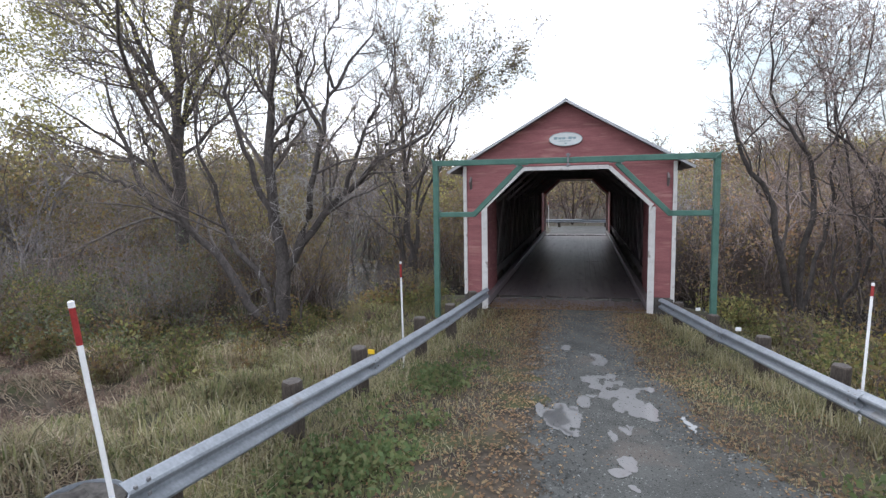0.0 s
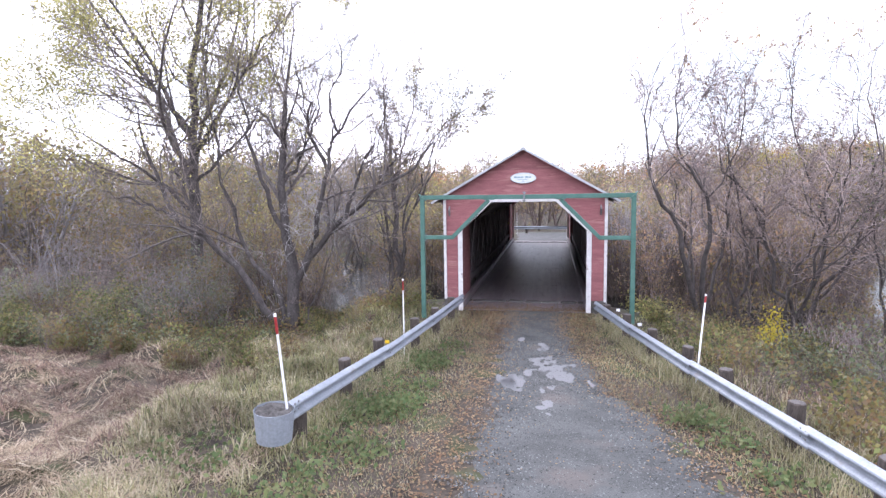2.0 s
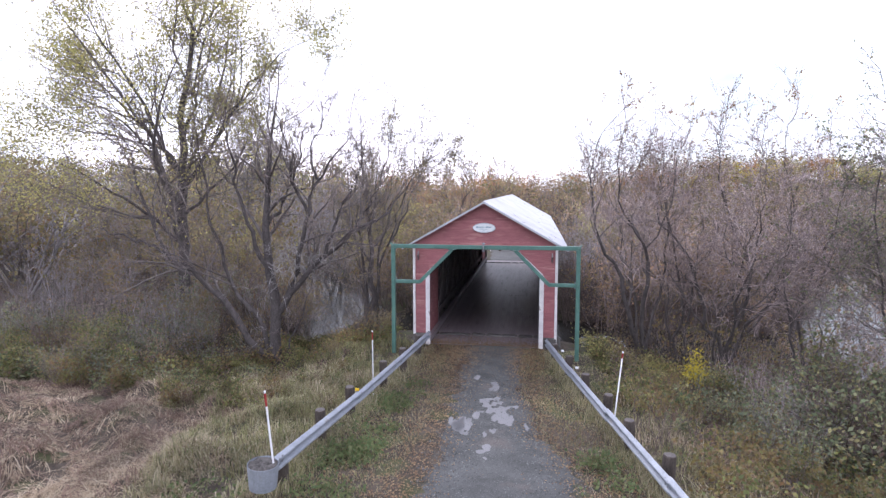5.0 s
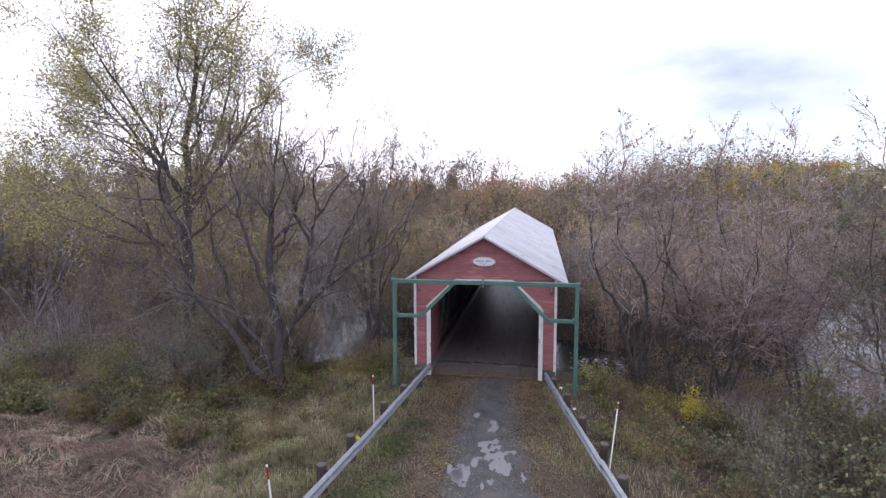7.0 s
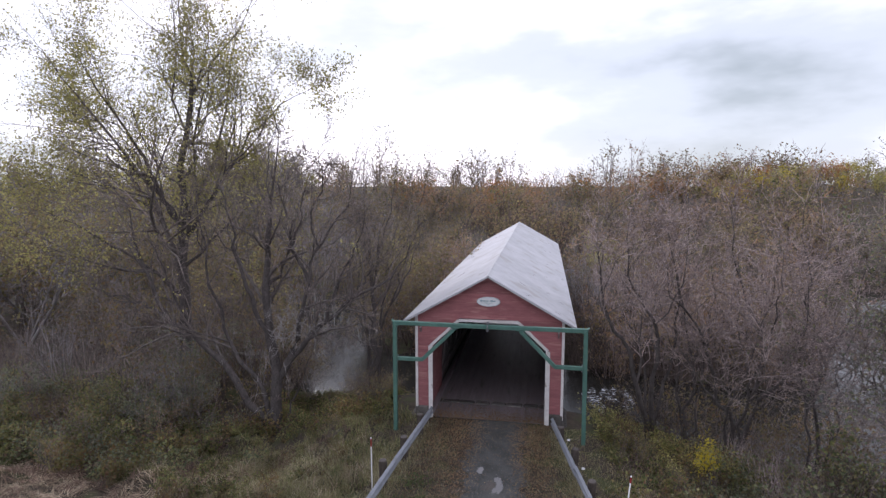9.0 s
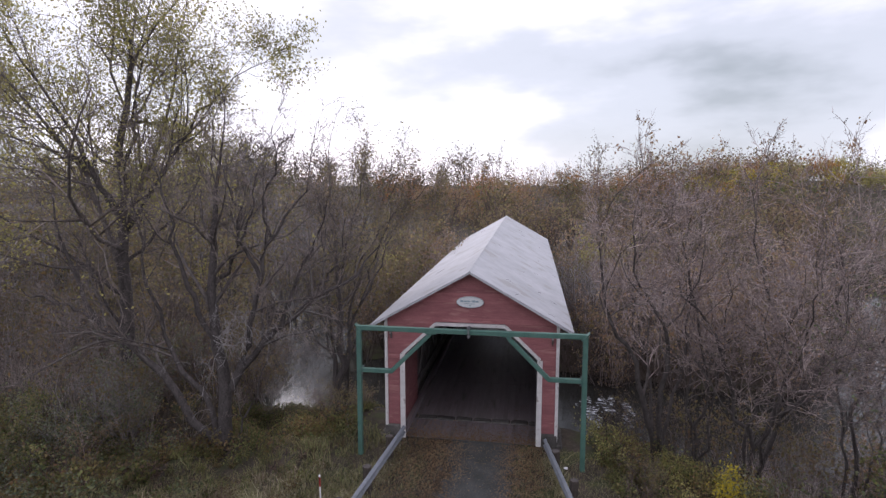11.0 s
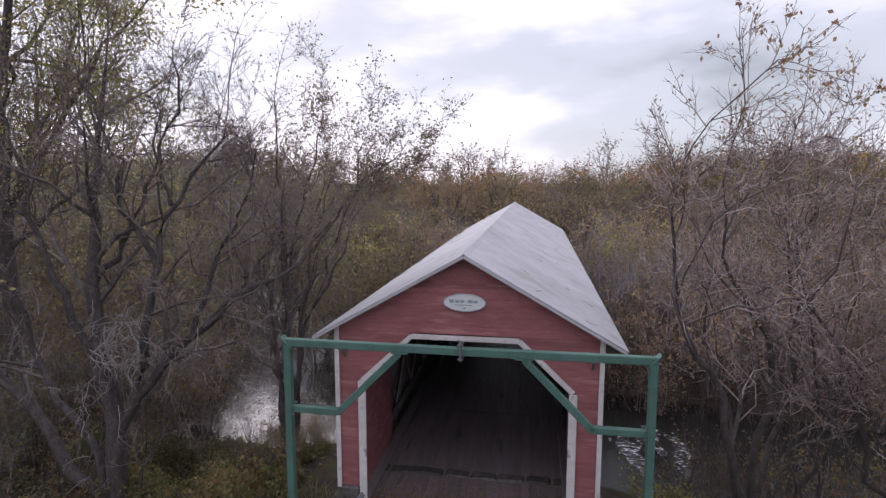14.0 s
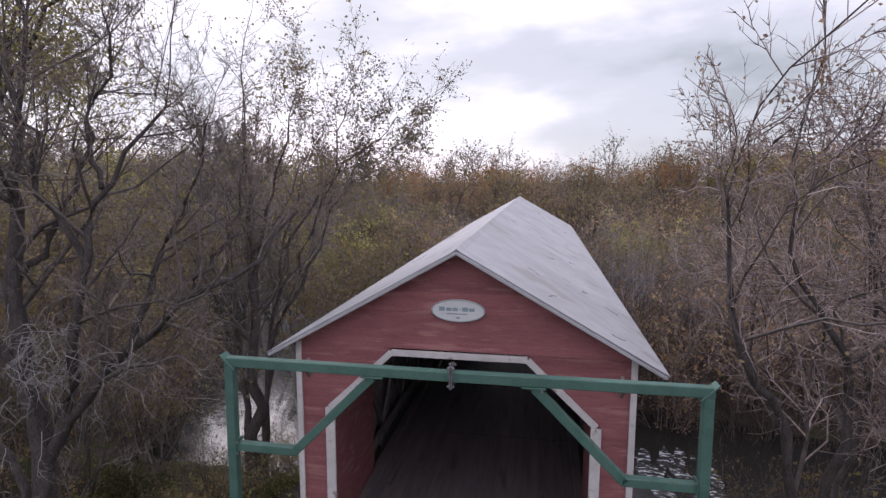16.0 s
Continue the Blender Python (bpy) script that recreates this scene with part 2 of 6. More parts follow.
# soil and leaf mould, toned darker to stand for shade between the plants
M_GROUND = surface("shaded_leaf_mould_soil", (0.018, 0.015, 0.012), (0.10, 0.08, 0.06), 1.6, 1.0, 1.0, 16, spots=(0.06, 0.066, 0.03), spot_scale=0.9, spot_cut=0.55)


def water_material(name, base, rough, ripple, ripple_scale, foam=0.0):
    m = bpy.data.materials.new(name)
    m.use_nodes = True
    n, l = m.node_tree.nodes, m.node_tree.links
    b = n["Principled BSDF"]
    b.inputs["Base Color"].default_value, b.inputs["Roughness"].default_value, b.inputs["IOR"].default_value = (*base, 1), rough, 1.33
    tc, nz, bp = n.new("ShaderNodeTexCoord"), n.new("ShaderNodeTexNoise"), n.new("ShaderNodeBump")
    nz.inputs["Scale"].default_value, nz.inputs["Detail"].default_value = ripple_scale, 4
    l.new(tc.outputs["Object"], nz.inputs["Vector"])
    bp.inputs["Strength"].default_value, bp.inputs["Distance"].default_value = ripple, 0.05
    l.new(nz.outputs["Fac"], bp.inputs["Height"])
    l.new(bp.outputs["Normal"], b.inputs["Normal"])
    return m


M_WATER = water_material("dark_river_water", (0.022, 0.022, 0.02), 0.10, 0.11, 3.0)
# puddles have a pale grey base colour under a smooth surface
M_PUDDLE = water_material("rain_puddle", (0.22, 0.22, 0.222), 0.07, 0.03, 6.0)
M_RAPIDS = surface("broken_white_water", (0.020, 0.022, 0.022), (0.055, 0.058, 0.06), 1.5, 0.12, 0.6, 7, stretch=(1.0, 2.2, 1), spots=(0.66, 0.68, 0.71), spot_scale=4.0, spot_cut=0.565, spec=0.5)


# ---- builders ----
def mesh(name, verts, faces, material=None, smooth=False):
    me = bpy.data.meshes.new(name)
    verts = np.asarray(verts, dtype=np.float32).reshape(-1, 3)
    if isinstance(faces, np.ndarray):
        k = faces.shape[1]
        me.vertices.add(len(verts))
        me.vertices.foreach_set("co", verts.ravel())
        me.loops.add(faces.size)
        me.loops.foreach_set("vertex_index", faces.ravel().astype(np.int32))
        me.polygons.add(len(faces))
        me.polygons.foreach_set("loop_start", np.arange(0, faces.size, k, dtype=np.int32))
        me.update(calc_edges=True)
    else:
        me.from_pydata(verts.tolist(), [], faces)
        me.update()
    if smooth:
        me.polygons.foreach_set("use_smooth", np.ones(len(me.polygons), dtype=bool))
    if material:
        me.materials.append(material)
    return me


def part(name, data, parent=None, label="", at=None):
    ob = new(name, data)
    if at is not None:
        ob.matrix_basis = at
    if parent is not None:
        ob.parent = parent
    return tagged(ob, label)


def thing(name, label, category, group="", kind="", at=(0, 0, 0)):
    ob = new(name)
    ob.empty_display_size = 0.2
    ob.location = at
    return tagged(ob, label, category, group, kind)


def box_mesh(name, size, material, edge=0.008, centre=(0, 0, 0)):
    bm = bmesh.new()
    bmesh.ops.create_cube(bm, size=1.0)
    bmesh.ops.scale(bm, vec=size, verts=bm.verts)
    if edge:
        bmesh.ops.bevel(bm, geom=bm.edges[:], offset=edge, segments=1, affect="EDGES")
    bmesh.ops.translate(bm, vec=centre, verts=bm.verts)
    me = bpy.data.meshes.new(name)
    bm.to_mesh(me)
    bm.free()
    me.materials.append(material)
    return me


def prism_mesh(name, outline, y0, y1, material):
    """A solid from an (x, z) outline, from y0 to y1."""
    n = len(outline)
    v = [(x, y0, z) for x, z in outline] + [(x, y1, z) for x, z in outline]
    f = [tuple(range(n)), tuple(range(2 * n - 1, n - 1, -1))] + [(i, i + n, (i + 1) % n + n, (i + 1) % n) for i in range(n)]
    me = mesh(name, v, f, material)
    bm = bmesh.new()
    bm.from_mesh(me)
    bmesh.ops.recalc_face_normals(bm, faces=bm.faces[:])
    bm.to_mesh(me)
    bm.free()
    return me


def beam_between(name, a, b, width, depth, material, parent=None, label="", edge=0.012, up=(0, -1, 0)):
    """A bevelled square bar from a to b."""
    a, b = Vector(a), Vector(b)
    z = (b - a).normalized()
    y = (Vector(up) - Vector(up).dot(z) * z).normalized()
    x = y.cross(z)
    m = Matrix((x, y, z)).transposed().to_4x4()
    m.translation = (a + b) / 2
    return part(name, box_mesh(name, (width, depth, (b - a).length), material, edge), parent, label, m)


def tubes(points, radii, sides):
    """Tubes round polylines of one length: points (B, N, 3), radii (B, N)."""
    b, n, _ = points.shape
    tan = np.gradient(points, axis=1)
    tan /= np.linalg.norm(tan, axis=2, keepdims=True) + 1e-9
    ref = np.where(np.abs(tan[..., 2:3]) < 0.9, np.array([0.0, 0, 1.0]), np.array([1.0, 0, 0]))
    u = np.cross(tan, ref)
    u /= np.linalg.norm(u, axis=2, keepdims=True) + 1e-9
    w = np.cross(tan, u)
    ang = np.arange(sides) * 2 * np.pi / sides
    ring = points[:, :, None] + radii[:, :, None, None] * (np.cos(ang)[:, None] * u[:, :, None] + np.sin(ang)[:, None] * w[:, :, None])
    verts = ring.reshape(-1, 3)
    i = np.arange(b)[:, None, None] * n * sides + np.arange(n - 1)[None, :, None] * sides
    k = np.arange(sides)[None, None, :]
    a, c = i + k, i + (k + 1) % sides
    faces = np.stack([a, a + sides, c + sides, c], -1).reshape(-1, 4)
    return verts, faces


def spikes(points, radii):
    """Three-sided pointed twigs from the first to the last of each polyline."""
    a, b = points[:, 0], points[:, -1]
    d = unit(b - a)
    u = unit(np.cross(d, np.where(np.abs(d[:, 2:3]) < 0.9, np.array([0.0, 0, 1.0]), np.array([1.0, 0, 0]))))
    w = np.cross(d, u)
    r = radii[:, :1]
    v = np.stack([a + u * r, a - 0.5 * u * r + 0.87 * w * r, a - 0.5 * u * r - 0.87 * w * r, b], 1).reshape(-1, 3)
    i = np.arange(len(a))[:, None] * 4
    return v, np.concatenate([i + np.array([[0, 1, 3]]), i + np.array([[1, 2, 3]]), i + np.array([[2, 0, 3]])])


def as_tris(chunk):
    v, f = chunk
    return (v, f) if f.shape[1] == 3 else (v, np.concatenate([f[:, [0, 1, 2]], f[:, [0, 2, 3]]]))


def joined(chunks):
    """Several (verts, faces) as one."""
    vs, fs, n = [], [], 0
    for v, f in chunks:
        vs.append(v)
        fs.append(f + n)
        n += len(v)
    return np.concatenate(vs), np.concatenate(fs)


def unit(v):
    return v / (np.linalg.norm(v, axis=-1, keepdims=True) + 1e-9)


def leaf_quads(rng, centres, size, droop=0.4):
    """One folded pointed leaf at each centre."""
    n = len(centres)
    along = unit(rng.normal(size=(n, 3)) + np.array([0, 0, -droop]))
    side = unit(np.cross(along, rng.normal(size=(n, 3))))
    s = (size * rng.uniform(0.6, 1.3, n))[:, None]
    v = np.stack([centres, centres + along * s * 0.5 + side * s * 0.3, centres + along * s, centres + along * s * 0.5 - side * s * 0.3], 1)
    return v.reshape(-1, 3), np.arange(4 * n).reshape(n, 4)


def limb_line(rng, places, n, wander):
    """A limb drawn smoothly through a few places, with small kinks of growth."""
    c = np.array(places, float)
    c = np.concatenate([2 * c[:1] - c[1:2], c, 2 * c[-1:] - c[-2:-1]])
    t = np.linspace(0, len(places) - 1, n)
    i = np.minimum(t.astype(int), len(places) - 2)
    f = (t - i)[:, None]
    a, b, d, e = c[i], c[i + 1], c[i + 2], c[i + 3]
    p = 0.5 * (2 * b + (d - a) * f + (2 * a - 5 * b + 4 * d - e) * f**2 + (3 * b - a - 3 * d + e) * f**3)
    kink = rng.normal(size=(n, 3)) * wander * 0.5
    kink[0] = 0
    return p + kink


def grow(rng, stems, levels, shut=None):
    """A branching skeleton. stems: (start, direction, length, radius), or (places that the limb passes, radius).
    levels: one dict a level of branching.
    shut: a box (low, high) that no branch enters. Returns (points, radii) for each level, the stems first."""
    drawn = len(stems[0]) == 2
    radius = np.array([s[-1] for s in stems], float)
    if drawn:
        lines = np.stack([limb_line(rng, places, levels[0]["n"], levels[0]["wander"]) for places, _ in stems])
        start, way = lines[:, 0], unit(lines[:, 1] - lines[:, 0])
        length = np.linalg.norm(np.diff(lines, axis=1), axis=2).sum(1)
    else:
        start = np.array([s[0] for s in stems], float)
        way = unit(np.array([s[1] for s in stems], float))
        length = np.array([s[2] for s in stems], float)
    out = []
    for level in levels:
        n, b = level["n"], len(start)
        pts, d = [start], way.copy()
        for _ in range(n - 1):
            d = unit(d + rng.normal(size=(b, 3)) * level["wander"] + np.array([0, 0, level["lift"]]))
            pts.append(pts[-1] + d * (length / (n - 1))[:, None])
        pts = np.stack(pts, 1)
        if drawn and level is levels[0]:
            pts = lines
        if shut is not None and level is not levels[0]:
            keep = ~((pts > np.array(shut[0])) & (pts < np.array(shut[1]))).all(-1).any(1)
            pts, length, radius, b = pts[keep], length[keep], radius[keep], int(keep.sum())
        taper = np.linspace(1, level["tip"], n)[None, :] * radius[:, None]
        out.append((pts, taper))
        kids = level.get("kids", 0)
        if not kids:
            break
        u = rng.uniform(level.get("first", 0.3), 1.0, (b, kids))
        u[:, 0] = 1.0
        at = u * (n - 1)
        i = np.minimum(at.astype(int), n - 2)
        fr = (at - i)[..., None]
        rows = np.arange(b)[:, None]
        p0, p1 = pts[rows, i], pts[rows, i + 1]
        tan = unit(p1 - p0)
        side = rng.normal(size=tan.shape)
        side = unit(side - (side * tan).sum(-1, keepdims=True) * tan)
        ang = np.radians(level["angle"]) * rng.uniform(0.6, 1.3, (b, kids))
        ang[:, 0] *= 0.4
        new_way = tan * np.cos(ang)[..., None] + side * np.sin(ang)[..., None]
        start = (p0 + (p1 - p0) * fr).reshape(-1, 3)
        way = new_way.reshape(-1, 3)
        r_here = radius[:, None] * (1 - u * (1 - level["tip"]))
        length = length[:, None] * level["ratio"] * (1.15 - 0.55 * u) * rng.uniform(0.6, 1.25, (b, kids))
        length[:, 0] *= 1.25
        length = length.ravel()
        radius = np.maximum(r_here * level.get("thin", 0.6), level.get("least", 0.003))
        radius[:, 0] = np.maximum(r_here[:, 0] * 0.95, level.get("least", 0.003))
        radius = radius.ravel()
    return out


# ---- the ground ----
def smooth(a, b, x):
    t = np.clip((x - a) / (b - a), 0, 1)
    return t * t * (3 - 2 * t)


RIVER = ((-70, 40, 5), (-45, 34, 4), (-27, 30, 3), (-15, 22, 2.0), (-11.8, 13.5, 1.9), (-9.4, 9.3, 1.7), (-4, 9.0, 2.2), (5, 8.2, 2.5), (9.5, 6.8, 2.6), (14, 4.8, 3.6), (19, 5.5, 4.6), (27, 5.0, 4.0), (40, 0, 5), (80, -12, 7))
BRANCH = ((17, 6.6, 2.4), (25, 22, 2.8), (34, 36, 3))


def river_edge(x, y):
    """Metres outside the water's edge (negative: in the water)."""
    best = np.full(np.shape(x), 1e9)
    for line in (RIVER, BRANCH):
        for (ax, ay, ar), (bx, by, br) in zip(line, line[1:]):
            dx, dy = bx - ax, by - ay
            t = np.clip(((x - ax) * dx + (y - ay) * dy) / (dx * dx + dy * dy), 0, 1)
            best = np.minimum(best, np.hypot(x - ax - t * dx, y - ay - t * dy) - (ar + t * (br - ar)))
    return best


def road_z(y):
    y = np.asarray(y, float)
    return 0.075 * np.clip(-4 - y, 0, 22) + 0.0 * y


def rail_x(side, y):
    """Where the guardrails run, beside the approach."""
    y = np.asarray(y, float)
    return np.interp(-y, (0.7, 6, 13), (-2.12, -2.5, -2.66)) if side < 0 else np.interp(-y, (0.7, 4, 7.4, 11, 14, 18), (2.50, 3.11, 3.71, 4.33, 4.70, 5.2))


def ground_z(x, y):
    x, y = np.asarray(x, float), np.asarray(y, float)
    edge = river_edge(x, y)
    out = np.where(x < 0, -x - 3.1, x - rail_x(1, y) - 0.5)
    land = road_z(y) - np.where(x < 0, (0.55 + 0.35 * smooth(-8, -2, y)) * smooth(0, 6, out), 1.15 * smooth(0, 5, out))
    land = np.where(y > 8, -0.75 + 0.4 * smooth(14, 27, y), land)
    far = np.hypot(x, y - 10)
    land = land + np.where(y > 8, 0.030, 0.012) * np.clip(far - 55, 0, 190) - 0.05 * np.clip(far - 260, 0, 600) + 7.0 * np.exp(-((x - 60) ** 2 + (y - 112) ** 2) / 24**2)
    bump = 0.16 * np.sin(x * 0.9 + 1.3 * np.sin(y * 0.5)) * np.sin(y * 0.8 + x * 0.31) + 0.08 * np.sin(x * 2.7 + y * 1.9) * np.sin(y * 2.2 - x)
    mound = np.maximum(0, np.sin(x * 1.35 + 1.7 * np.sin(y * 0.6)) * np.sin(y * 1.25 + 0.8 * np.sin(x * 0.7)) - 0.1)
    land = land + (bump + np.where((x < 0) & (y < 3), 0.55, 0.25) * mound * (far < 40)) * smooth(0.4, 3.0, out)
    land = land - 0.75 * smooth(6.2, 8.2, -x) * (1 - smooth(13, 18, -x)) * smooth(-5.5, -1.2, y) * (1 - smooth(2.4, 4.6, y))
    land = land - 0.55 * smooth(4.2, 5.4, -x) * (1 - smooth(6.5, 8.2, -x)) * smooth(0.5, 2.5, y)
    bank = smooth(-1.2, 5.0, edge)
    z = -2.7 + (land + 2.7) * bank
    near_bank = (1 - smooth(0.0, 2.4, out)) * (y < 0.3)
    z = z * (1 - near_bank) + (road_z(y) - 0.02) * near_bank
    far_bank = (1 - smooth(3.0, 6.5, np.abs(x))) * (y > 26.8) * (1 - smooth(42, 50, y))
    return z * (1 - far_bank) - 0.03 * far_bank


def spaced(near, step, far):
    a = [0.0]
    s = step
    while a[-1] < far:
        s = step if a[-1] < near else s * 1.16
        a.append(a[-1] + s)
    return np.array(a)


gx = spaced(22, 0.45, 2600)
gx = np.concatenate([-gx[:0:-1], gx])
gy = np.concatenate([-24 - spaced(2, 1.0, 2400)[:0:-1], np.arange(-24, 0.0, 0.45), [0.1, 0.28, 0.32, 0.6], np.arange(1, 26.5, 0.5), [26.6, 26.78, 26.82, 27], 27.5 + spaced(28, 0.8, 2600)])
XX, YY = np.meshgrid(gx, gy)
nx, ny = len(gx), len(gy)
idx = np.arange(nx * ny).reshape(ny, nx)
g_faces = np.stack([idx[:-1, :-1], idx[:-1, 1:], idx[1:, 1:], idx[1:, :-1]], -1).reshape(-1, 4)
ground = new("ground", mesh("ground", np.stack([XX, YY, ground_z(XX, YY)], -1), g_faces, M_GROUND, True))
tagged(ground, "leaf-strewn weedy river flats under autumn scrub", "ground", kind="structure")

wx, wy = np.linspace(-110, 110, 45), np.linspace(-16, 75, 20)
WX, WY = np.meshgrid(wx, wy)
wi = np.arange(len(wx) * len(wy)).reshape(len(wy), len(wx))
river = new("water", mesh("water", np.stack([WX, WY, np.full_like(WX, -1.8)], -1), np.stack([wi[:-1, :-1], wi[:-1, 1:], wi[1:, 1:], wi[1:, :-1]], -1).reshape(-1, 4), M_WATER))
tagged(river, "dark slow river water with a rippled surface", "water", kind="structure")


def strip(name, ys, left, right, lift, material, label, category):
    """A ragged-edged road strip that follows the ground."""
    rng = np.random.default_rng(5)
    cols = 13
    v = []
    for y, a, b in zip(ys, left, right):
        a = a + 0.12 * math.sin(y * 2.3) + 0.08 * math.sin(y * 5.9 + 1) + rng.uniform(-0.13, 0.13)
        b = b + 0.12 * math.sin(y * 1.9 + 2) + 0.08 * math.sin(y * 6.7) + rng.uniform(-0.13, 0.13)
        for k in range(cols):
            x = a + (b - a) * k / (cols - 1)
            crown = lift * math.sin(math.pi * k / (cols - 1)) ** 0.4 if 0 < k < cols - 1 else -0.03
            v.append((x, y, float(ground_z(x, y)) + crown))
    i = np.arange(len(ys) * cols).reshape(len(ys), cols)
    f = np.stack([i[:-1, :-1], i[:-1, 1:], i[1:, 1:], i[1:, :-1]], -1).reshape(-1, 4)
    return tagged(new(name, mesh(name, v, f, material, True)), label, category, kind="structure")


ry = np.arange(-30, 0.05, 0.15)
strip("road", ry, np.interp(-ry, (0, 4, 8.5, 12, 16, 30), (-0.75, -0.45, -0.25, -0.15, -0.6, -1.2)), np.interp(-ry, (0, 4, 8.5, 11, 13, 16, 30), (1.65, 1.6, 2.35, 3.0, 3.4, 3.7, 4.0)), 0.035, M_GRAVEL, "wet grey gravel track with leaf-covered verges", "road")
fy = np.arange(27.0, 36, 0.4)
strip("road", fy, -2.1 - 0.12 * (fy - 27), 2.1 + 0.9 * (fy - 27), 0.03, M_GRAVEL, "pale gravel track beyond the bridge", "road")


# ---- puddles ----
def fractal(x, y, seed):
    """Smooth noise in a few octaves, from sines of seeded directions."""
    r = np.random.default_rng(seed)
    out = 0 * x
    for k in range(18):
        w = 3.0 * 1.25**k
        t = r.uniform(0, 2 * np.pi)
        out = out + np.sin(w * (x * np.cos(t) + 0.6 * y * np.sin(t)) + r.uniform(0, 6.3)) / w**0.55
    return out


def puddle(x, y, rx, ry_, seed, turn=0.0, rough=0.5):
    """Standing water where an uneven hollow lies below the water line."""
    n = 60
    u = np.linspace(-1.9, 1.9, n)
    U, V = np.meshgrid(u, u)
    c, s = math.cos(turn), math.sin(turn)
    X, Y = x + c * U * rx - s * V * ry_, y + s * U * rx + c * V * ry_
    depth = 0.60 - 0.36 * rough - 0.50 * (U * U + V * V) + rough * fractal(X, Y, seed)
    verts, faces, known = [], [], {}

    def corner(i, j):
        if (i, j) not in known:
            known[(i, j)] = len(verts)
            verts.append((X[i, j], Y[i, j]))
        return known[(i, j)]

    def cross(i, j, k, l):
        key = (min((i, j), (k, l)), max((i, j), (k, l)))
        if key not in known:
            t = depth[i, j] / (depth[i, j] - depth[k, l])
            known[key] = len(verts)
            verts.append((X[i, j] + t * (X[k, l] - X[i, j]), Y[i, j] + t * (Y[k, l] - Y[i, j])))
        return known[key]

    for i in range(n - 1):
        for j in range(n - 1):
            ring = ((i, j), (i, j + 1), (i + 1, j + 1), (i + 1, j))
            poly = []
            for p, q in zip(ring, ring[1:] + ring[:1]):
                if depth[p] > 0:
                    poly.append(corner(*p))
                if (depth[p] > 0) != (depth[q] > 0):
                    poly.append(cross(*p, *q))
            if len(poly) > 2:
                faces.append(poly)
    if not faces:
        return None
    # only the largest pool of connected water
    root = list(range(len(verts)))

    def find(a):
        while root[a] != a:
            root[a] = root[root[a]]
            a = root[a]
        return a

    for poly in faces:
        for q in poly[1:]:
            root[find(q)] = find(poly[0])
    roots = [find(poly[0]) for poly in faces]
    main = max(sorted(set(roots)), key=roots.count)
    faces = [poly for poly in faces if find(poly[0]) == main]
    used = sorted({i for poly in faces for i in poly})
    place = {i: k for k, i in enumerate(used)}
    faces = [[place[i] for i in poly] for poly in faces]
    xy = np.array([verts[i] for i in used])
    v = np.concatenate([xy, ground_z(xy[:, 0], xy[:, 1])[:, None] + 0.040], 1)
    ob = new("puddle", mesh("puddle", v, faces, M_PUDDLE))
    return tagged(ob, "shallow pale glossy rain puddle on the gravel", "puddle", "puddles on the track")


for k, (x, y, rx, ry_, turn) in enumerate(((1.04, -6.3, 0.33, 1.2, 0.10), (0.79, -4.5, 0.09, 0.85, 0.1), (0.80, -5.3, 0.12, 0.45, 0.0), (1.70, -7.95, 0.14, 0.55, 0.30), (1.98, -8.85, 0.10, 0.5, 0.30), (0.30, -8.3, 0.17, 0.5, 0.1), (0.88, -9.2, 0.06, 0.4, 0.2), (1.05, -10.0, 0.07, 0.6, 0.24), (0.98, -8.2, 0.08, 0.35, 0.1))):
    puddle(x, y, rx, ry_, 20 + k, turn, 0.8 if k < 1 else 1.3)
prng = np.random.default_rng(29)
for k in range(30):
    mx, my, sx, sy = ((0.22, -8.0, 0.20, 0.55), (-0.05, -4.9, 0.10, 0.6), (0.85, -7.6, 0.25, 0.8), (0.9, -10.3, 0.16, 0.6))[(0, 0, 0, 0, 1, 2, 3)[k % 7]]
    puddle(mx + prng.normal(0, sx), my + prng.normal(0, sy), prng.uniform(0.03, 0.095), prng.uniform(0.06, 0.22), 60 + k, prng.uniform(-0.3, 0.5), 1.5)

# broken water over stones beside the bridge
rx_, ry2 = np.linspace(3.3, 8.2, 90), np.linspace(4.6, 10.2, 100)
RX, RY = np.meshgrid(rx_, ry2)
fade = np.sin(np.pi * (RX - 3.3) / 4.9) * np.sin(np.pi * (RY - 4.6) / 5.6)
RZ = -1.84 + fade * (0.05 + 0.030 * fractal(RX, 0.6 * RY, 5))
ri = np.arange(RX.size).reshape(RX.shape)
rapids = new("rapids", mesh("rapids", np.stack([RX, RY, RZ], -1), np.stack([ri[:-1, :-1], ri[:-1, 1:], ri[1:, 1:], ri[1:, :-1]], -1).reshape(-1, 4), M_RAPIDS, True))
tagged(rapids, "broken white water over stones beside the bridge", "rapids", kind="structure")

# ---- the covered bridge ----
LENGTH, HALF, EAVE, APEX, EAVE_X = 27.0, 2.87, 4.0, 5.86, 3.29
SLOPE = (APEX - EAVE) / EAVE_X
OPEN, OPEN_KNEE, OPEN_TOP, OPEN_TOPX = 2.35, 2.94, 4.08, 1.15
bridge = thing("covered_bridge", "red clapboard covered bridge with white trim and grey metal roof", "covered bridge")


def half_outer(z):
    return min(HALF, (APEX - 0.10 - z) / SLOPE)


def half_open(z):
    if z >= OPEN_TOP:
        return 0.0
    return OPEN if z <= OPEN_KNEE else OPEN - (z - OPEN_KNEE) * (OPEN - OPEN_TOPX) / (OPEN_TOP - OPEN_KNEE)


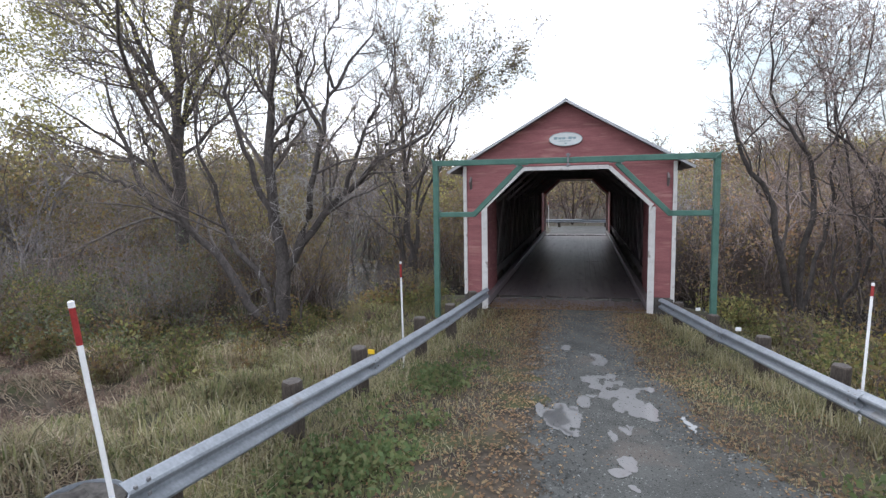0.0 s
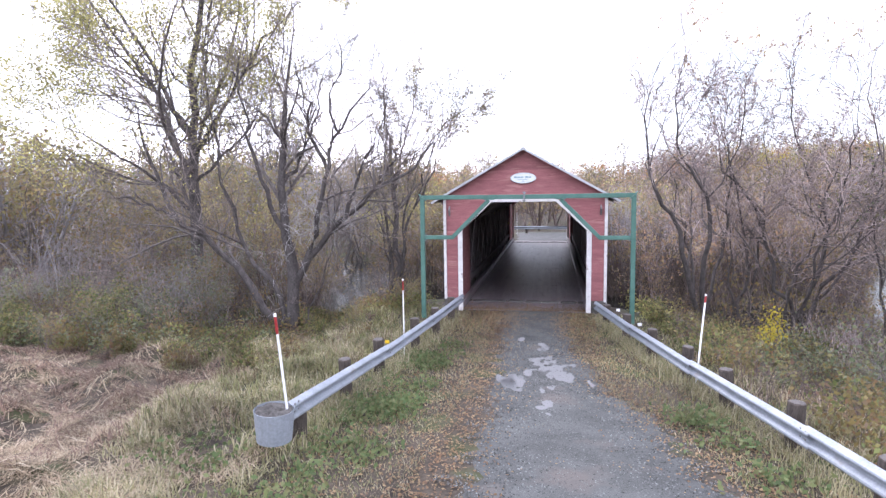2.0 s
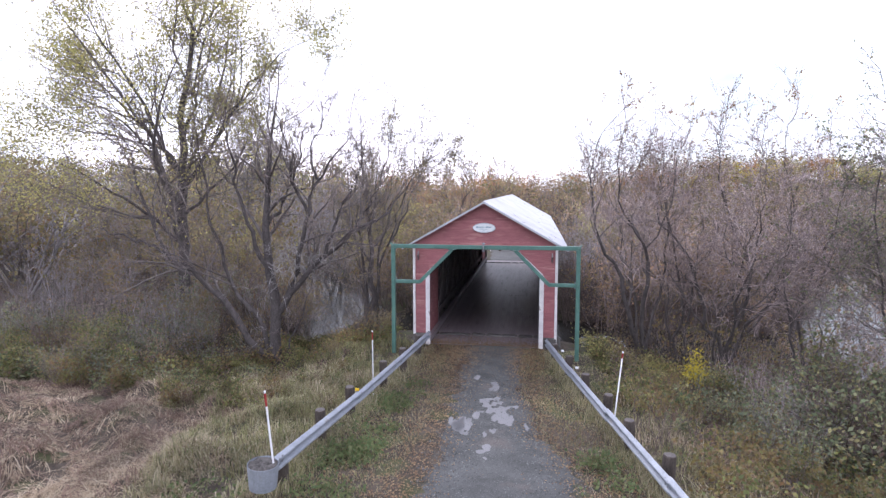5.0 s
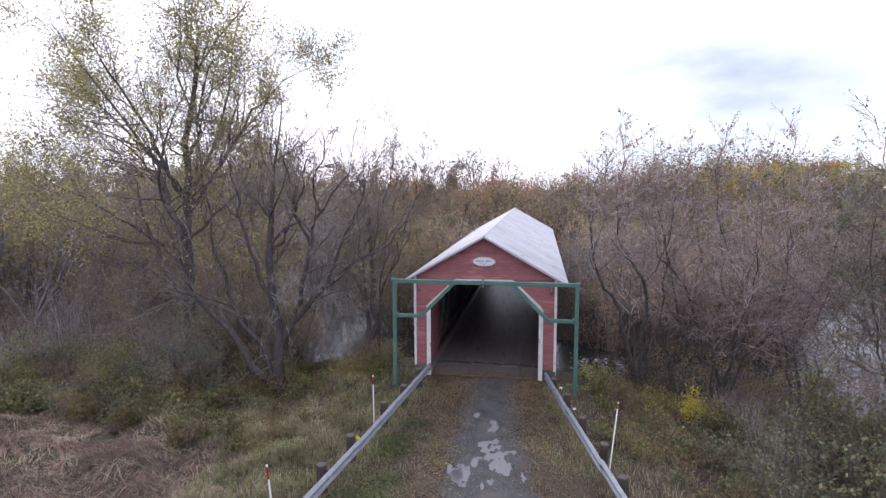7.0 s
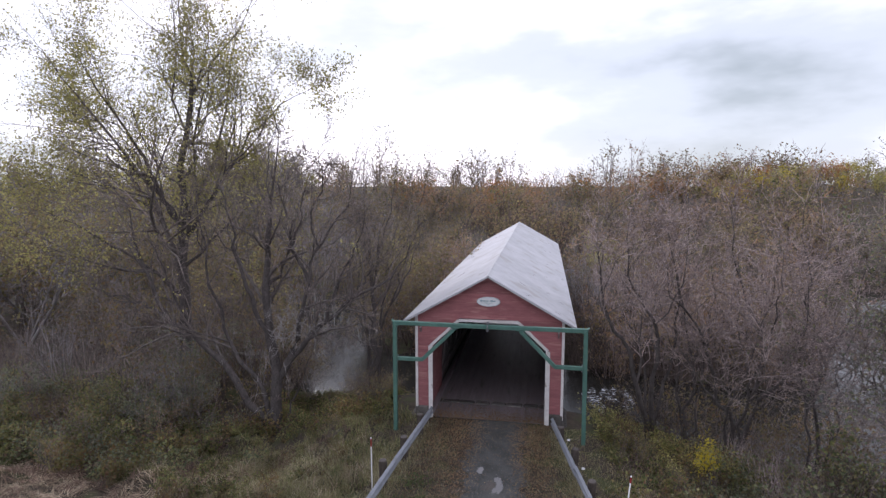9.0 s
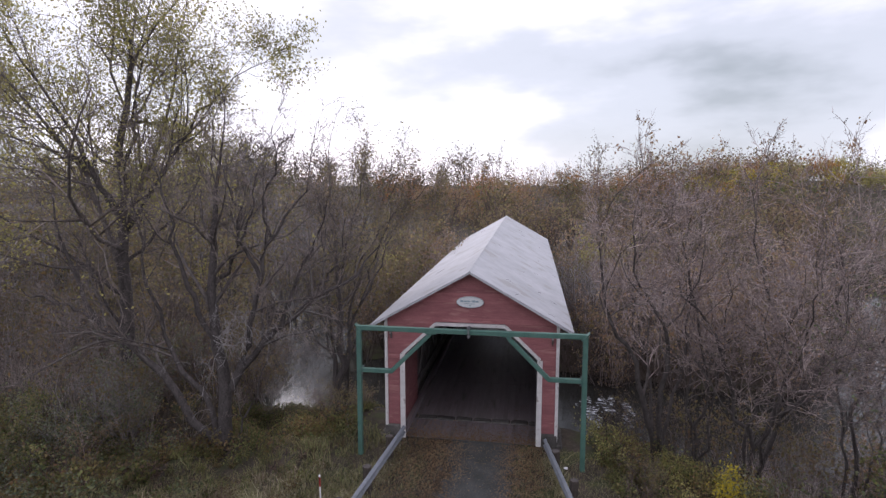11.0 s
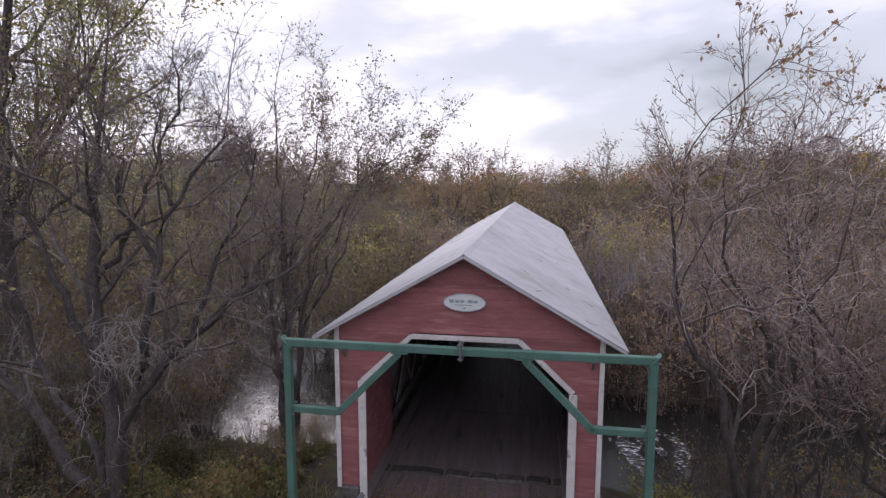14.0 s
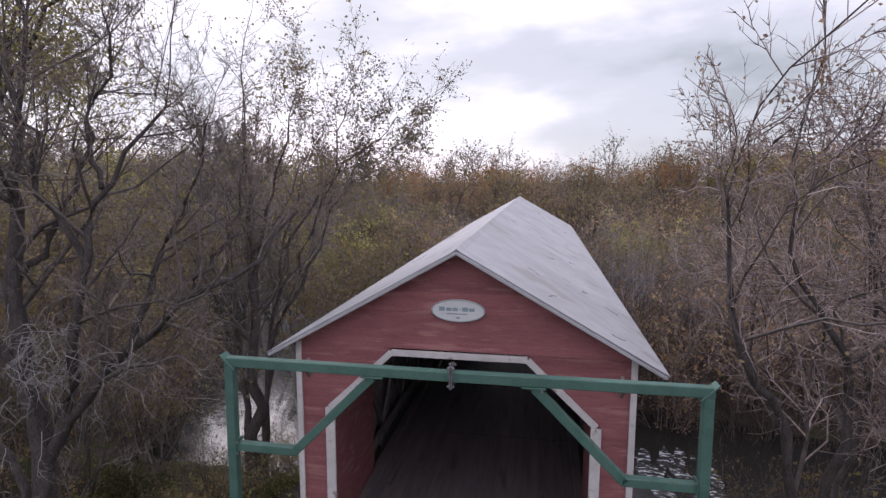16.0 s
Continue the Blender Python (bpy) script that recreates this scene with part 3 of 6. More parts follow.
def end_wall(y0, y1, name, out):
    """A gable wall with its six-sided opening; out is the side (-1 or 1) on which the clapboards lie."""
    gable_x = (APEX - 0.1 - OPEN_TOP) / SLOPE
    wall = part(name, prism_mesh(name, [(-gable_x, OPEN_TOP), (gable_x, OPEN_TOP), (0, APEX - 0.1)], y0, y1, M_RED), bridge)
    top = min(half_outer(EAVE), HALF)
    for s in (-1, 1):
        o = [(s * (OPEN - 0.02), 0.45), (s * HALF, 0.45), (s * HALF, APEX - 0.1 - HALF * SLOPE), (s * gable_x, OPEN_TOP), (s * (OPEN_TOPX - 0.02), OPEN_TOP), (s * (OPEN - 0.02), OPEN_KNEE)]
        part("wall_panel", prism_mesh("wall_panel", o, y0, y1, M_RED), wall)
    step, z = 0.165, 0.45
    ya, yb, yc = (y0 - 0.019, y0 - 0.008, y0) if out < 0 else (y1 + 0.019, y1 + 0.008, y1)
    while z < APEX - 0.3:
        z1 = min(z + step + 0.012, APEX - 0.14)
        spans = []
        a0, a1, b0, b1 = half_open(z), half_open(z1), half_outer(z), half_outer(z1)
        if a0 <= 0:
            spans.append(((-b0, -b1), (b0, b1)))
        else:
            if a1 <= 0:
                a1 = 0.9 * a0
            spans += [((-b0, -b1), (-a0, -a1)), ((a0, a1), (b0, b1))]
        for (l0, l1), (r0, r1) in spans:
            v = [(l0, ya, z), (r0, ya, z), (r1, yb, z1), (l1, yb, z1), (l0, yc, z), (r0, yc, z), (r1, yc, z1), (l1, yc, z1)]
            f = [(0, 1, 2, 3), (7, 6, 5, 4), (0, 4, 5, 1), (1, 5, 6, 2), (2, 6, 7, 3), (3, 7, 4, 0)]
            if out > 0:
                f = [q[::-1] for q in f]
            part("clapboard", mesh("clapboard", v, f, M_RED), wall)
        z += step
    return wall


front = end_wall(0.0, 0.12, "front_wall", -1)
end_wall(LENGTH - 0.12, LENGTH, "back_wall", 1)


def slat(name, a, b, width, thick, material, parent, label=""):
    return beam_between(name, a, b, width, thick, material, parent, label, 0.006)


# white trim round the openings and on the corners
for y, s in ((-0.045, -1), (LENGTH + 0.045, 1)):
    t = 0.075
    pts = [(-OPEN + t, 0.0), (-OPEN + t, OPEN_KNEE), (-OPEN_TOPX, OPEN_TOP - t), (OPEN_TOPX, OPEN_TOP - t), (OPEN - t, OPEN_KNEE), (OPEN - t, 0.0)]
    for (ax, az), (bx, bz) in zip(pts, pts[1:]):
        wide = 0.17 if ax == bx else 0.11
        slat("opening_trim", (ax, y, az - (0.02 if ax == bx else 0)), (bx, y, bz), wide, 0.05, M_WHITE, bridge, "white painted trim board")
    for side in (-1, 1):
        slat("corner_board", (side * (HALF - 0.035), y + 0.004, 0.40 if side < 0 else 0.22), (side * (HALF - 0.035), y + 0.004, APEX - 0.12 - HALF * SLOPE), 0.10, 0.05, M_WHITE, bridge, "flaking white corner board")
        slat("barge_board", (side * 3.27, y - 0.275 * (1 if s < 0 else -1), EAVE - 0.072), (0.0, y - 0.275 * (1 if s < 0 else -1), APEX - 0.077), 0.055, 0.03, M_ROOF, bridge, "pale weathered metal rake edge")

# sides: exterior boards, lattice planks, inner lining at the ends
def board_wall(x, thick):
    chunks = []
    rng = np.random.default_rng(8)
    n = int(LENGTH / 0.2)
    for i in range(n):
        y0, y1 = 0.02 + i * (LENGTH - 0.04) / n, 0.02 + (i + 0.96) * (LENGTH - 0.04) / n
        d = rng.uniform(0, 0.012)
        zb = -0.55 + rng.uniform(-0.04, 0.04)
        x0, x1 = x - thick / 2 - d, x + thick / 2 + d
        zt = APEX - 0.16 - abs(x) * SLOPE
        v = np.array([(a, b, c) for a in (x0, x1) for b in (y0, y1) for c in (zb, zt)], float)
        chunks.append((v, np.array([(0, 1, 3, 2), (4, 6, 7, 5), (0, 4, 5, 1), (2, 3, 7, 6), (1, 5, 7, 3), (0, 2, 6, 4)])))
    return joined(chunks)


for side in (-1, 1):
    v, f = board_wall(side * (HALF - 0.045), 0.03)
    siding = part("side_wall", box_mesh("side_wall", (0.02, LENGTH - 0.2, 3.4), M_DARK_WOOD, 0.002, (side * (HALF - 0.105), LENGTH / 2, 2.05)), bridge, "weathered grey vertical board siding")
    v, f = np.asarray(v, float).reshape(-1, 8, 3), f[:6]
    for board in v:
        part("siding_board", mesh("siding_board", board, f, M_GREY_WOOD), siding)
    for k in range(13):
        for lean in (-1, 1):
            yc = 1.4 + k * 2.05
            a = (side * (2.60 if lean > 0 else 2.66), max(0.25, yc - lean * 1.5), 0.15)
            b = (side * (2.60 if lean > 0 else 2.66), min(LENGTH - 0.2, yc + lean * 1.5), 3.75)
            beam_between("lattice_plank", a, b, 0.25, 0.055, M_DARK_WOOD, bridge, "", 0.006, (1, 0, 0))
    for z in (0.55, 3.6):
        beam_between("chord_beam", (side * 2.53, 0.15, z), (side * 2.53, LENGTH - 0.15, z), 0.07, 0.28, M_DARK_WOOD, bridge, "", 0.01, (0, 0, 1))
    for y0 in (0.12, LENGTH - 2.72):
        part("end_lining", box_mesh("end_lining", (0.04, 2.6, 3.0), M_RED, 0.004, (side * 2.36, y0 + 1.3, 1.62)), bridge, "red painted inner boarding")
    part("kerb_timber", box_mesh("kerb_timber", (0.2, LENGTH - 0.3, 0.24), M_DECK, 0.02, (side * 2.28, LENGTH / 2, 0.16)), bridge, "worn grey kerb timber")

for k in range(10):
    y = 1.2 + k * 2.73
    beam_between("tie_beam", (-2.6, y, 4.18), (2.6, y, 4.18), 0.16, 0.2, M_DARK_WOOD, bridge, "", 0.01, (0, 1, 0))
    for side in (-1, 1):
        beam_between("knee_brace", (side * 2.5, y, 3.0), (side * 1.25, y, 4.1), 0.10, 0.10, M_DARK_WOOD, bridge, "", 0.01, (0, 1, 0))
        beam_between("rafter", (side * 3.2, y, EAVE - 0.10), (side * 0.04, y, APEX - 0.16), 0.08, 0.12, M_DARK_WOOD, bridge, "", 0.006, (0, 1, 0))

# deck of lengthwise planks on cross beams
deck = part("deck", box_mesh("deck", (5.2, LENGTH - 0.1, 0.16), M_DARK_WOOD, 0.01, (0, LENGTH / 2, -0.12)), bridge, "dark deck bearers")
plank_len = 5.36
plank_mesh = box_mesh("deck_plank", (0.197, plank_len - 0.006, 0.05), M_DECK, 0.003)
rng = np.random.default_rng(3)
for i in range(22):
    x = -2.1 + i * 0.2
    for j in range(5):
        part("deck_plank", plank_mesh, deck, "", pose(x, 0.05 + plank_len * (j + 0.5), -0.012 + rng.uniform(-0.0015, 0.0015), 0, rng.uniform(-0.3, 0.3), 0))

# roof: sheets side by side on boarding
roof = part("roof", prism_mesh("roof", [(-EAVE_X + 0.02, EAVE - 0.045), (0, APEX - 0.05), (EAVE_X - 0.02, EAVE - 0.045), (EAVE_X - 0.02, EAVE - 0.075), (0, APEX - 0.085), (-EAVE_X + 0.02, EAVE - 0.075)], -0.26, LENGTH + 0.24, M_DARK_WOOD), bridge, "grey sheet-metal gable roof on dark boarding")
run = math.hypot(EAVE_X, APEX - EAVE) + 0.02
sheets = 30
sheet_w = (LENGTH + 0.60) / sheets


def roof_sheet_mesh():
    """One sheet, lengthways down the slope, with a raised seam at its edge."""
    prof = [(0, 0.0004), (0.012, 0.0009), (0.03, 0.0009), (0.06, 0.0003), (0.44 * sheet_w, 0.0), (0.46 * sheet_w, 0.0006), (0.48 * sheet_w, 0.0), (sheet_w + 0.004, 0.0)]
    v, rows = [], 5
    for j in range(rows):
        for a, h in prof:
            v.append((run * j / (rows - 1), a, h + 0.012))
    k = len(prof)
    top = len(v)
    v += [(x, y, z - 0.012) for x, y, z in v]
    f = []
    for j in range(rows - 1):
        for i in range(k - 1):
            q = (j * k + i, (j + 1) * k + i, (j + 1) * k + i + 1, j * k + i + 1)
            f += [q, tuple(n + top for n in q[::-1])]
    for i in range(k - 1):
        f += [(i, i + 1, i + 1 + top, i + top), ((rows - 1) * k + i, (rows - 1) * k + i + top, (rows - 1) * k + i + 1 + top, (rows - 1) * k + i + 1)]
    for j in range(rows - 1):
        f += [(j * k, j * k + top, (j + 1) * k + top, (j + 1) * k), (j * k + k - 1, (j + 1) * k + k - 1, (j + 1) * k + k - 1 + top, j * k + k - 1 + top)]
    return mesh("roof_sheet", v, f, M_ROOF)


sheet_mesh = roof_sheet_mesh()
pitch = math.degrees(math.atan(SLOPE))
for i in range(sheets):
    y = -0.30 + i * sheet_w
    part("roof_sheet", sheet_mesh, roof, "", pose(0, y, APEX - 0.038, 0, pitch, 0))
    part("roof_sheet", sheet_mesh, roof, "", pose(0, y + sheet_w, APEX - 0.038, 0, 0, 180) @ pose(0, 0, 0, 0, pitch, 0))
part("ridge_cap", prism_mesh("ridge_cap", [(-0.08, APEX - 0.08 * SLOPE - 0.021), (0, APEX - 0.002), (0.08, APEX - 0.08 * SLOPE - 0.021), (0.08, APEX - 0.08 * SLOPE - 0.03), (0, APEX - 0.02), (-0.08, APEX - 0.08 * SLOPE - 0.03)], -0.31, LENGTH + 0.31, M_ROOF), roof, "folded metal ridge cap")

# oval name board with unreadable lettering
bm = bmesh.new()
bmesh.ops.create_cone(bm, cap_ends=True, segments=48, radius1=0.5, radius2=0.5, depth=0.03)
bmesh.ops.bevel(bm, geom=[e for e in bm.edges if not any(len(f.verts) == 4 for f in e.link_faces) or sum(len(f.verts) > 4 for f in e.link_faces) == 1], offset=0.006, segments=1, affect="EDGES")
sign_me = bpy.data.meshes.new("name_board")
bm.to_mesh(sign_me)
bm.free()
sign_me.materials.append(M_SIGN)
name_board = part("name_board", sign_me, bridge, "pale oval name board with blue-grey lettering", pose(0, -0.055, 4.785, 90, 0, 0) @ Matrix.Diagonal((0.90, 0.38, 1, 1)))
rim_pts = np.array([[(0.435 * math.cos(a), 0.0, 0.178 * math.sin(a)) for a in np.linspace(0, 2 * math.pi, 49)]])
v, f = tubes(rim_pts, np.full((1, 49), 0.006), 4)
part("board_rim", mesh("board_rim", v, f, M_SIGN_INK), bridge, "thin dark painted rim", pose(0, -0.072, 4.785))
for x, w, z, h in ((-0.27, 0.10, 0.03, 0.07), (-0.155, 0.09, 0.025, 0.055), (-0.05, 0.09, 0.025, 0.055), (0.035, 0.03, 0.03, 0.014), (0.12, 0.10, 0.03, 0.07), (0.23, 0.09, 0.025, 0.055), (-0.02, 0.34, -0.05, 0.018), (0.0, 0.06, -0.115, 0.03)):
    part("lettering_bar", box_mesh("lettering_bar", (w, 0.006, h), M_SIGN_INK, 0.001, (x, -0.073, 4.785 + z)), bridge)

# abutments of rough stones
abut = thing("abutment", "dark rough stone abutment carrying the bridge", "abutment", "bridge abutments")
rng = np.random.default_rng(12)
stone_meshes = []
for k in range(6):
    bm = bmesh.new()
    bmesh.ops.create_cube(bm, size=1.0)
    bmesh.ops.bevel(bm, geom=bm.edges[:], offset=0.12, segments=1, affect="EDGES")
    for vtx in bm.verts:
        vtx.co += Vector(rng.uniform(-0.05, 0.05, 3))
    me = bpy.data.meshes.new("stone")
    bm.to_mesh(me)
    bm.free()
    me.materials.append(M_STONE)
    stone_meshes.append(me)
part("core", box_mesh("core", (5.7, 1.3, 2.6), M_STONE, 0.03, (0, 0.95, -1.55)), abut)
for row in range(6):
    for i in range(9):
        x = -2.7 + i * 0.675 + (0.3 if row % 2 else 0)
        if x > 2.9:
            continue
        part("stone", stone_meshes[(row * 5 + i) % 6], abut, "", pose(x, 1.62, -2.5 + row * 0.43 + 0.2, 0, 0, rng.uniform(-4, 4)) @ Matrix.Diagonal((0.66, 0.35, 0.42, 1)))
    for side in (-1, 1):
        for j in range(3):
            part("stone", stone_meshes[(row + j) % 6], abut, "", pose(side * 2.86, 0.2 + j * 0.55, -2.4 + row * 0.46, 0, 0, 90 + rng.uniform(-5, 5)) @ Matrix.Diagonal((0.54, 0.4, 0.45, 1)))
for side in (-1, 1):
    part("bearing_block", box_mesh("bearing_block", (0.52, 0.6, 0.5), M_STONE, 0.04, (side * 2.63, 0.22, 0.19)), abut, "dark bearing block under the wall corner")
copy_thing(abut, pose(0, LENGTH, 0, 0, 0, 180))

# ---- the green clearance frame in front of the portal ----
FY, FX, FTOP, FK = -1.36, 3.45, 4.16, 2.80
gate = thing("clearance_frame", "green painted square-tube height limit frame before the bridge", "height barrier", at=(0.1, FY, 0))
TUBE = 0.145
for s in (-1, 1):
    foot = float(ground_z(s * FX, FY)) - 0.3
    beam_between("post", (s * (FX + 0.02), 0, foot), (s * FX, 0, FTOP - TUBE / 2), TUBE, TUBE, M_GREEN, gate)
    beam_between("crossbeam", (s * (FX + 0.075), 0, FTOP), (s * 0.012, 0, FTOP - 0.01), TUBE, TUBE, M_GREEN, gate)
    knee = (s * 2.42, 0, FK)
    beam_between("side_arm", (s * (FX - TUBE / 2), 0, FK), (knee[0] - s * 0.03, 0, FK), TUBE * 0.9, TUBE * 0.9, M_GREEN, gate)
    beam_between("diagonal_brace", (knee[0] + s * 0.02, 0, FK - 0.02), (s * 1.17, 0, FTOP - TUBE / 2 - 0.03), TUBE * 0.9, TUBE * 0.9, M_GREEN, gate)
    part("flange", box_mesh("flange", (0.34, 0.19, 0.02), M_GREEN, 0.003, (s * 1.17, 0, FTOP - TUBE / 2 - 0.018)), gate, "bolted green flange plate")
    part("flange", box_mesh("flange", (0.02, 0.20, 0.24), M_GREEN, 0.003, (s * (FX - TUBE / 2 - 0.01), 0, FK)), gate, "bolted green flange plate")
    part("corner_plate", box_mesh("corner_plate", (0.02, 0.21, 0.33), M_GREEN, 0.003), gate, "bolted mitred corner plate", pose(s * (FX + 0.0), 0, FTOP, 0, s * 45, 0))
    part("joint_plate", box_mesh("joint_plate", (0.02, 0.22, 0.34), M_BOLT, 0.003, (s * 0.013, 0, FTOP - 0.01)), gate, "grey bolted joint plate")
    bolt = box_mesh("bolt", (0.05, 0.03, 0.03), M_BOLT, 0.005)
    for dy in (-0.085, 0.085):
        for dz in (-0.14, 0.13):
            part("bolt", bolt, gate, "", pose(s * 0.03, dy, FTOP + dz))
        part("bolt", bolt, gate, "", pose(s * 1.28, dy, FTOP - TUBE / 2 - 0.05, 0, 90, 0))
        part("bolt", bolt, gate, "", pose(s * (FX - 0.10), dy, FK - 0.09))
        part("bolt", bolt, gate, "", pose(s * (FX - 0.10), dy, FK + 0.09))


# ---- guardrails ----
def rail_profile():
    """The W section: (outwards, up), as a closed thin outline."""
    w = [(0.0, -0.156), (0.012, -0.15), (0.075, -0.105), (0.083, -0.085), (0.075, -0.062), (0.012, -0.022), (0.004, 0.0), (0.012, 0.022), (0.075, 0.062), (0.083, 0.085), (0.075, 0.105), (0.012, 0.15), (0.0, 0.156)]
    return w + [(a - 0.006, b) for a, b in w[::-1]]


PROFILE = rail_profile()


def rail_section(a, b, face, lift=0.0):
    """A W-beam length between two places; face: the side (+1: towards +x) to which the ridges look."""
    a, b = np.array(a, float), np.array(b, float)
    d = unit(b - a)
    out = unit(np.cross(d, (0, 0, 1.0)))
    if out[0] * face < 0:
        out = -out
    up = unit(np.cross(out, d))
    if up[2] < 0:
        up = -up
    v = [p + out * (o + lift) + up * h for p in (a, b) for o, h in PROFILE]
    n = len(PROFILE)
    f = [(i, (i + 1) % n, n + (i + 1) % n, n + i) for i in range(n)] + [tuple(range(n))[::-1], tuple(range(n, 2 * n))]
    me = mesh("rail_section", v, f, M_STEEL)
    bm = bmesh.new()
    bm.from_mesh(me)
    bmesh.ops.recalc_face_normals(bm, faces=bm.faces[:])
    bm.to_mesh(me)
    bm.free()
    return me


def post_mesh(h, r, seed):
    rng = np.random.default_rng(seed)
    n = 12
    a = np.arange(n) * 2 * np.pi / n
    v = []
    for z, s in ((0, 1.03), (h * 0.5, 1.0), (h - 0.02, 0.98), (h, 0.88)):
        rr = r * s * (1 + rng.uniform(-0.04, 0.04, n))
        v += list(zip(rr * np.cos(a), rr * np.sin(a), np.full(n, z) + rng.uniform(-0.006, 0.006, n)))
    v.append((0, 0, h + 0.004))
    f = [(k * n + i, k * n + (i + 1) % n, (k + 1) * n + (i + 1) % n, (k + 1) * n + i) for k in range(3) for i in range(n)] + [(3 * n + i, 3 * n + (i + 1) % n, 4 * n) for i in range(n)]
    me = mesh("post", v, f, M_POST)
    me.materials.append(M_POST_TOP)
    for p in me.polygons:
        p.material_index = 1 if len(p.vertices) == 3 else 0
    return me


POSTS = [post_mesh(1.75, 0.125, k) for k in range(4)]


def rail_h(side, y):
    """Height of the middle of the rail over the level of the track."""
    return float(np.interp(-y, (0.7, 4, 7.4, 11, 14, 18), (0.38, 0.50, 0.42, 0.42, 0.50, 0.52)) if side > 0 else np.interp(-y, (0.7, 4, 8, 12.9), (0.56, 0.62, 0.54, 0.66)))



def guardrail(side, cuts, posts, label):
    g = thing("guardrail", label, "guardrail", "guardrails along the approach")
    for k, (ya, yb) in enumerate(zip(cuts, cuts[1:])):
        a = (float(rail_x(side, ya)), ya + 0.08, float(road_z(ya)) + rail_h(side, ya))
        b = (float(rail_x(side, yb)), yb - 0.08, float(road_z(yb)) + rail_h(side, yb))
        sec = part("rail_section", rail_section(a, b, -side, 0.006 * (k % 2)), g, "galvanised W-beam with grey stains")
        for dy in (0.0, 0.12):
            for dz in (-0.10, -0.005, 0.10):
                part("bolt", BOLT, sec, "", pose(float(rail_x(side, yb + dy)) - side * (0.072 if dz else 0.014), yb + dy, float(road_z(yb)) + rail_h(side, yb) + dz))
    for k, (y, tall, dx) in enumerate(posts):
        x = float(rail_x(side, y)) + side * (0.115 + dx)
        part("post", POSTS[k % 4], g, "round creosoted timber post", pose(x, y, float(road_z(y)) + rail_h(side, y) + tall - (2.22 if side < 0 else 2.20), rng.uniform(-2, 2), rng.uniform(-3, 3), 40 * k))
    return g


BOLT = box_mesh("bolt", (0.02, 0.035, 0.035), M_BOLT, 0.006)
left_rail = guardrail(-1, (-0.75, -4.55, -8.35, -12.72), ((-1.6, 0.66, 0.05), (-3.5, 0.70, 0.03), (-5.4, 0.72, 0.08), (-8.1, 0.74, 0.14), (-10.0, 0.66, 0.16), (-12.2, 0.45, 0.08)), "galvanised steel W-beam guardrail on round dark timber posts")
right_rail = guardrail(1, (-0.6, -4.3, -8.1, -11.9, -15.7, -19.5), ((-1.4, 0.66, 0.03), (-3.3, 0.70, 0.03), (-5.3, 0.72, 0.05), (-7.2, 0.74, 0.08), (-9.2, 0.74, 0.10), (-11.1, 0.74, 0.06), (-13.0, 0.70, 0.05), (-15, 0.70, 0.05), (-17, 0.7, 0.05)), "galvanised steel W-beam guardrail curving away from the bridge")
part("reflector", box_mesh("reflector", (0.10, 0.02, 0.07), M_YELLOW, 0.004), left_rail, "small yellow reflector", pose(float(rail_x(-1, -8.2)) - 0.02, -8.28, float(road_z(-8.2)) + 0.77))
for y in (-2.6, -4.5):
    part("reflector", box_mesh("reflector", (0.10, 0.02, 0.07), M_STAKE, 0.004), right_rail, "small white reflector", pose(float(rail_x(1, y)) + 0.14, y, float(road_z(y)) + 0.70))


def drum_mesh(name, r0, r1, z0, z1, material, n=28):
    """A thin-walled round shell, slightly tapered, with a rolled lip."""
    rings = ((r0, z0), (r1, z1), (r1 - 0.006, z1 + 0.002), (r1 - 0.008, z1 - 0.02), (r0 - 0.008, z0))
    a = np.arange(n) * 2 * np.pi / n
    v = [(r * 1.05 * math.cos(t), r * math.sin(t), z) for r, z in rings for t in a]
    m = len(rings)
    f = [(k * n + i, k * n + (i + 1) % n, ((k + 1) % m) * n + (i + 1) % n, ((k + 1) % m) * n + i) for k in range(m) for i in range(n)]
    return mesh(name, v, f, material, False)


ex, ey, ez = float(rail_x(-1, -13)) - 0.13, -12.95, float(road_z(-13)) + rail_h(-1, -13) - 0.12
wing = part("end_drum", drum_mesh("end_drum", 0.235, 0.268, -0.24, 0.21, M_STEEL), left_rail, "rounded galvanised end drum", pose(ex, ey, ez, 2, 3, 0))
soil = np.random.default_rng(2)
sv = [(0, 0, 0.20)] + [(rr * math.cos(t), rr * math.sin(t), 0.18 + soil.uniform(-0.03, 0.035)) for rr in (0.09, 0.17, 0.255) for t in np.arange(16) * 2 * math.pi / 16]
sf = [(0, 1 + i, 1 + (i + 1) % 16) for i in range(16)] + [(1 + k * 16 + i, 1 + (k + 1) * 16 + i, 1 + (k + 1) * 16 + (i + 1) % 16, 1 + k * 16 + (i + 1) % 16) for k in range(2) for i in range(16)]
part("soil_fill", mesh("soil_fill", sv, sf, M_STONE), wing, "dark soil inside the drum")


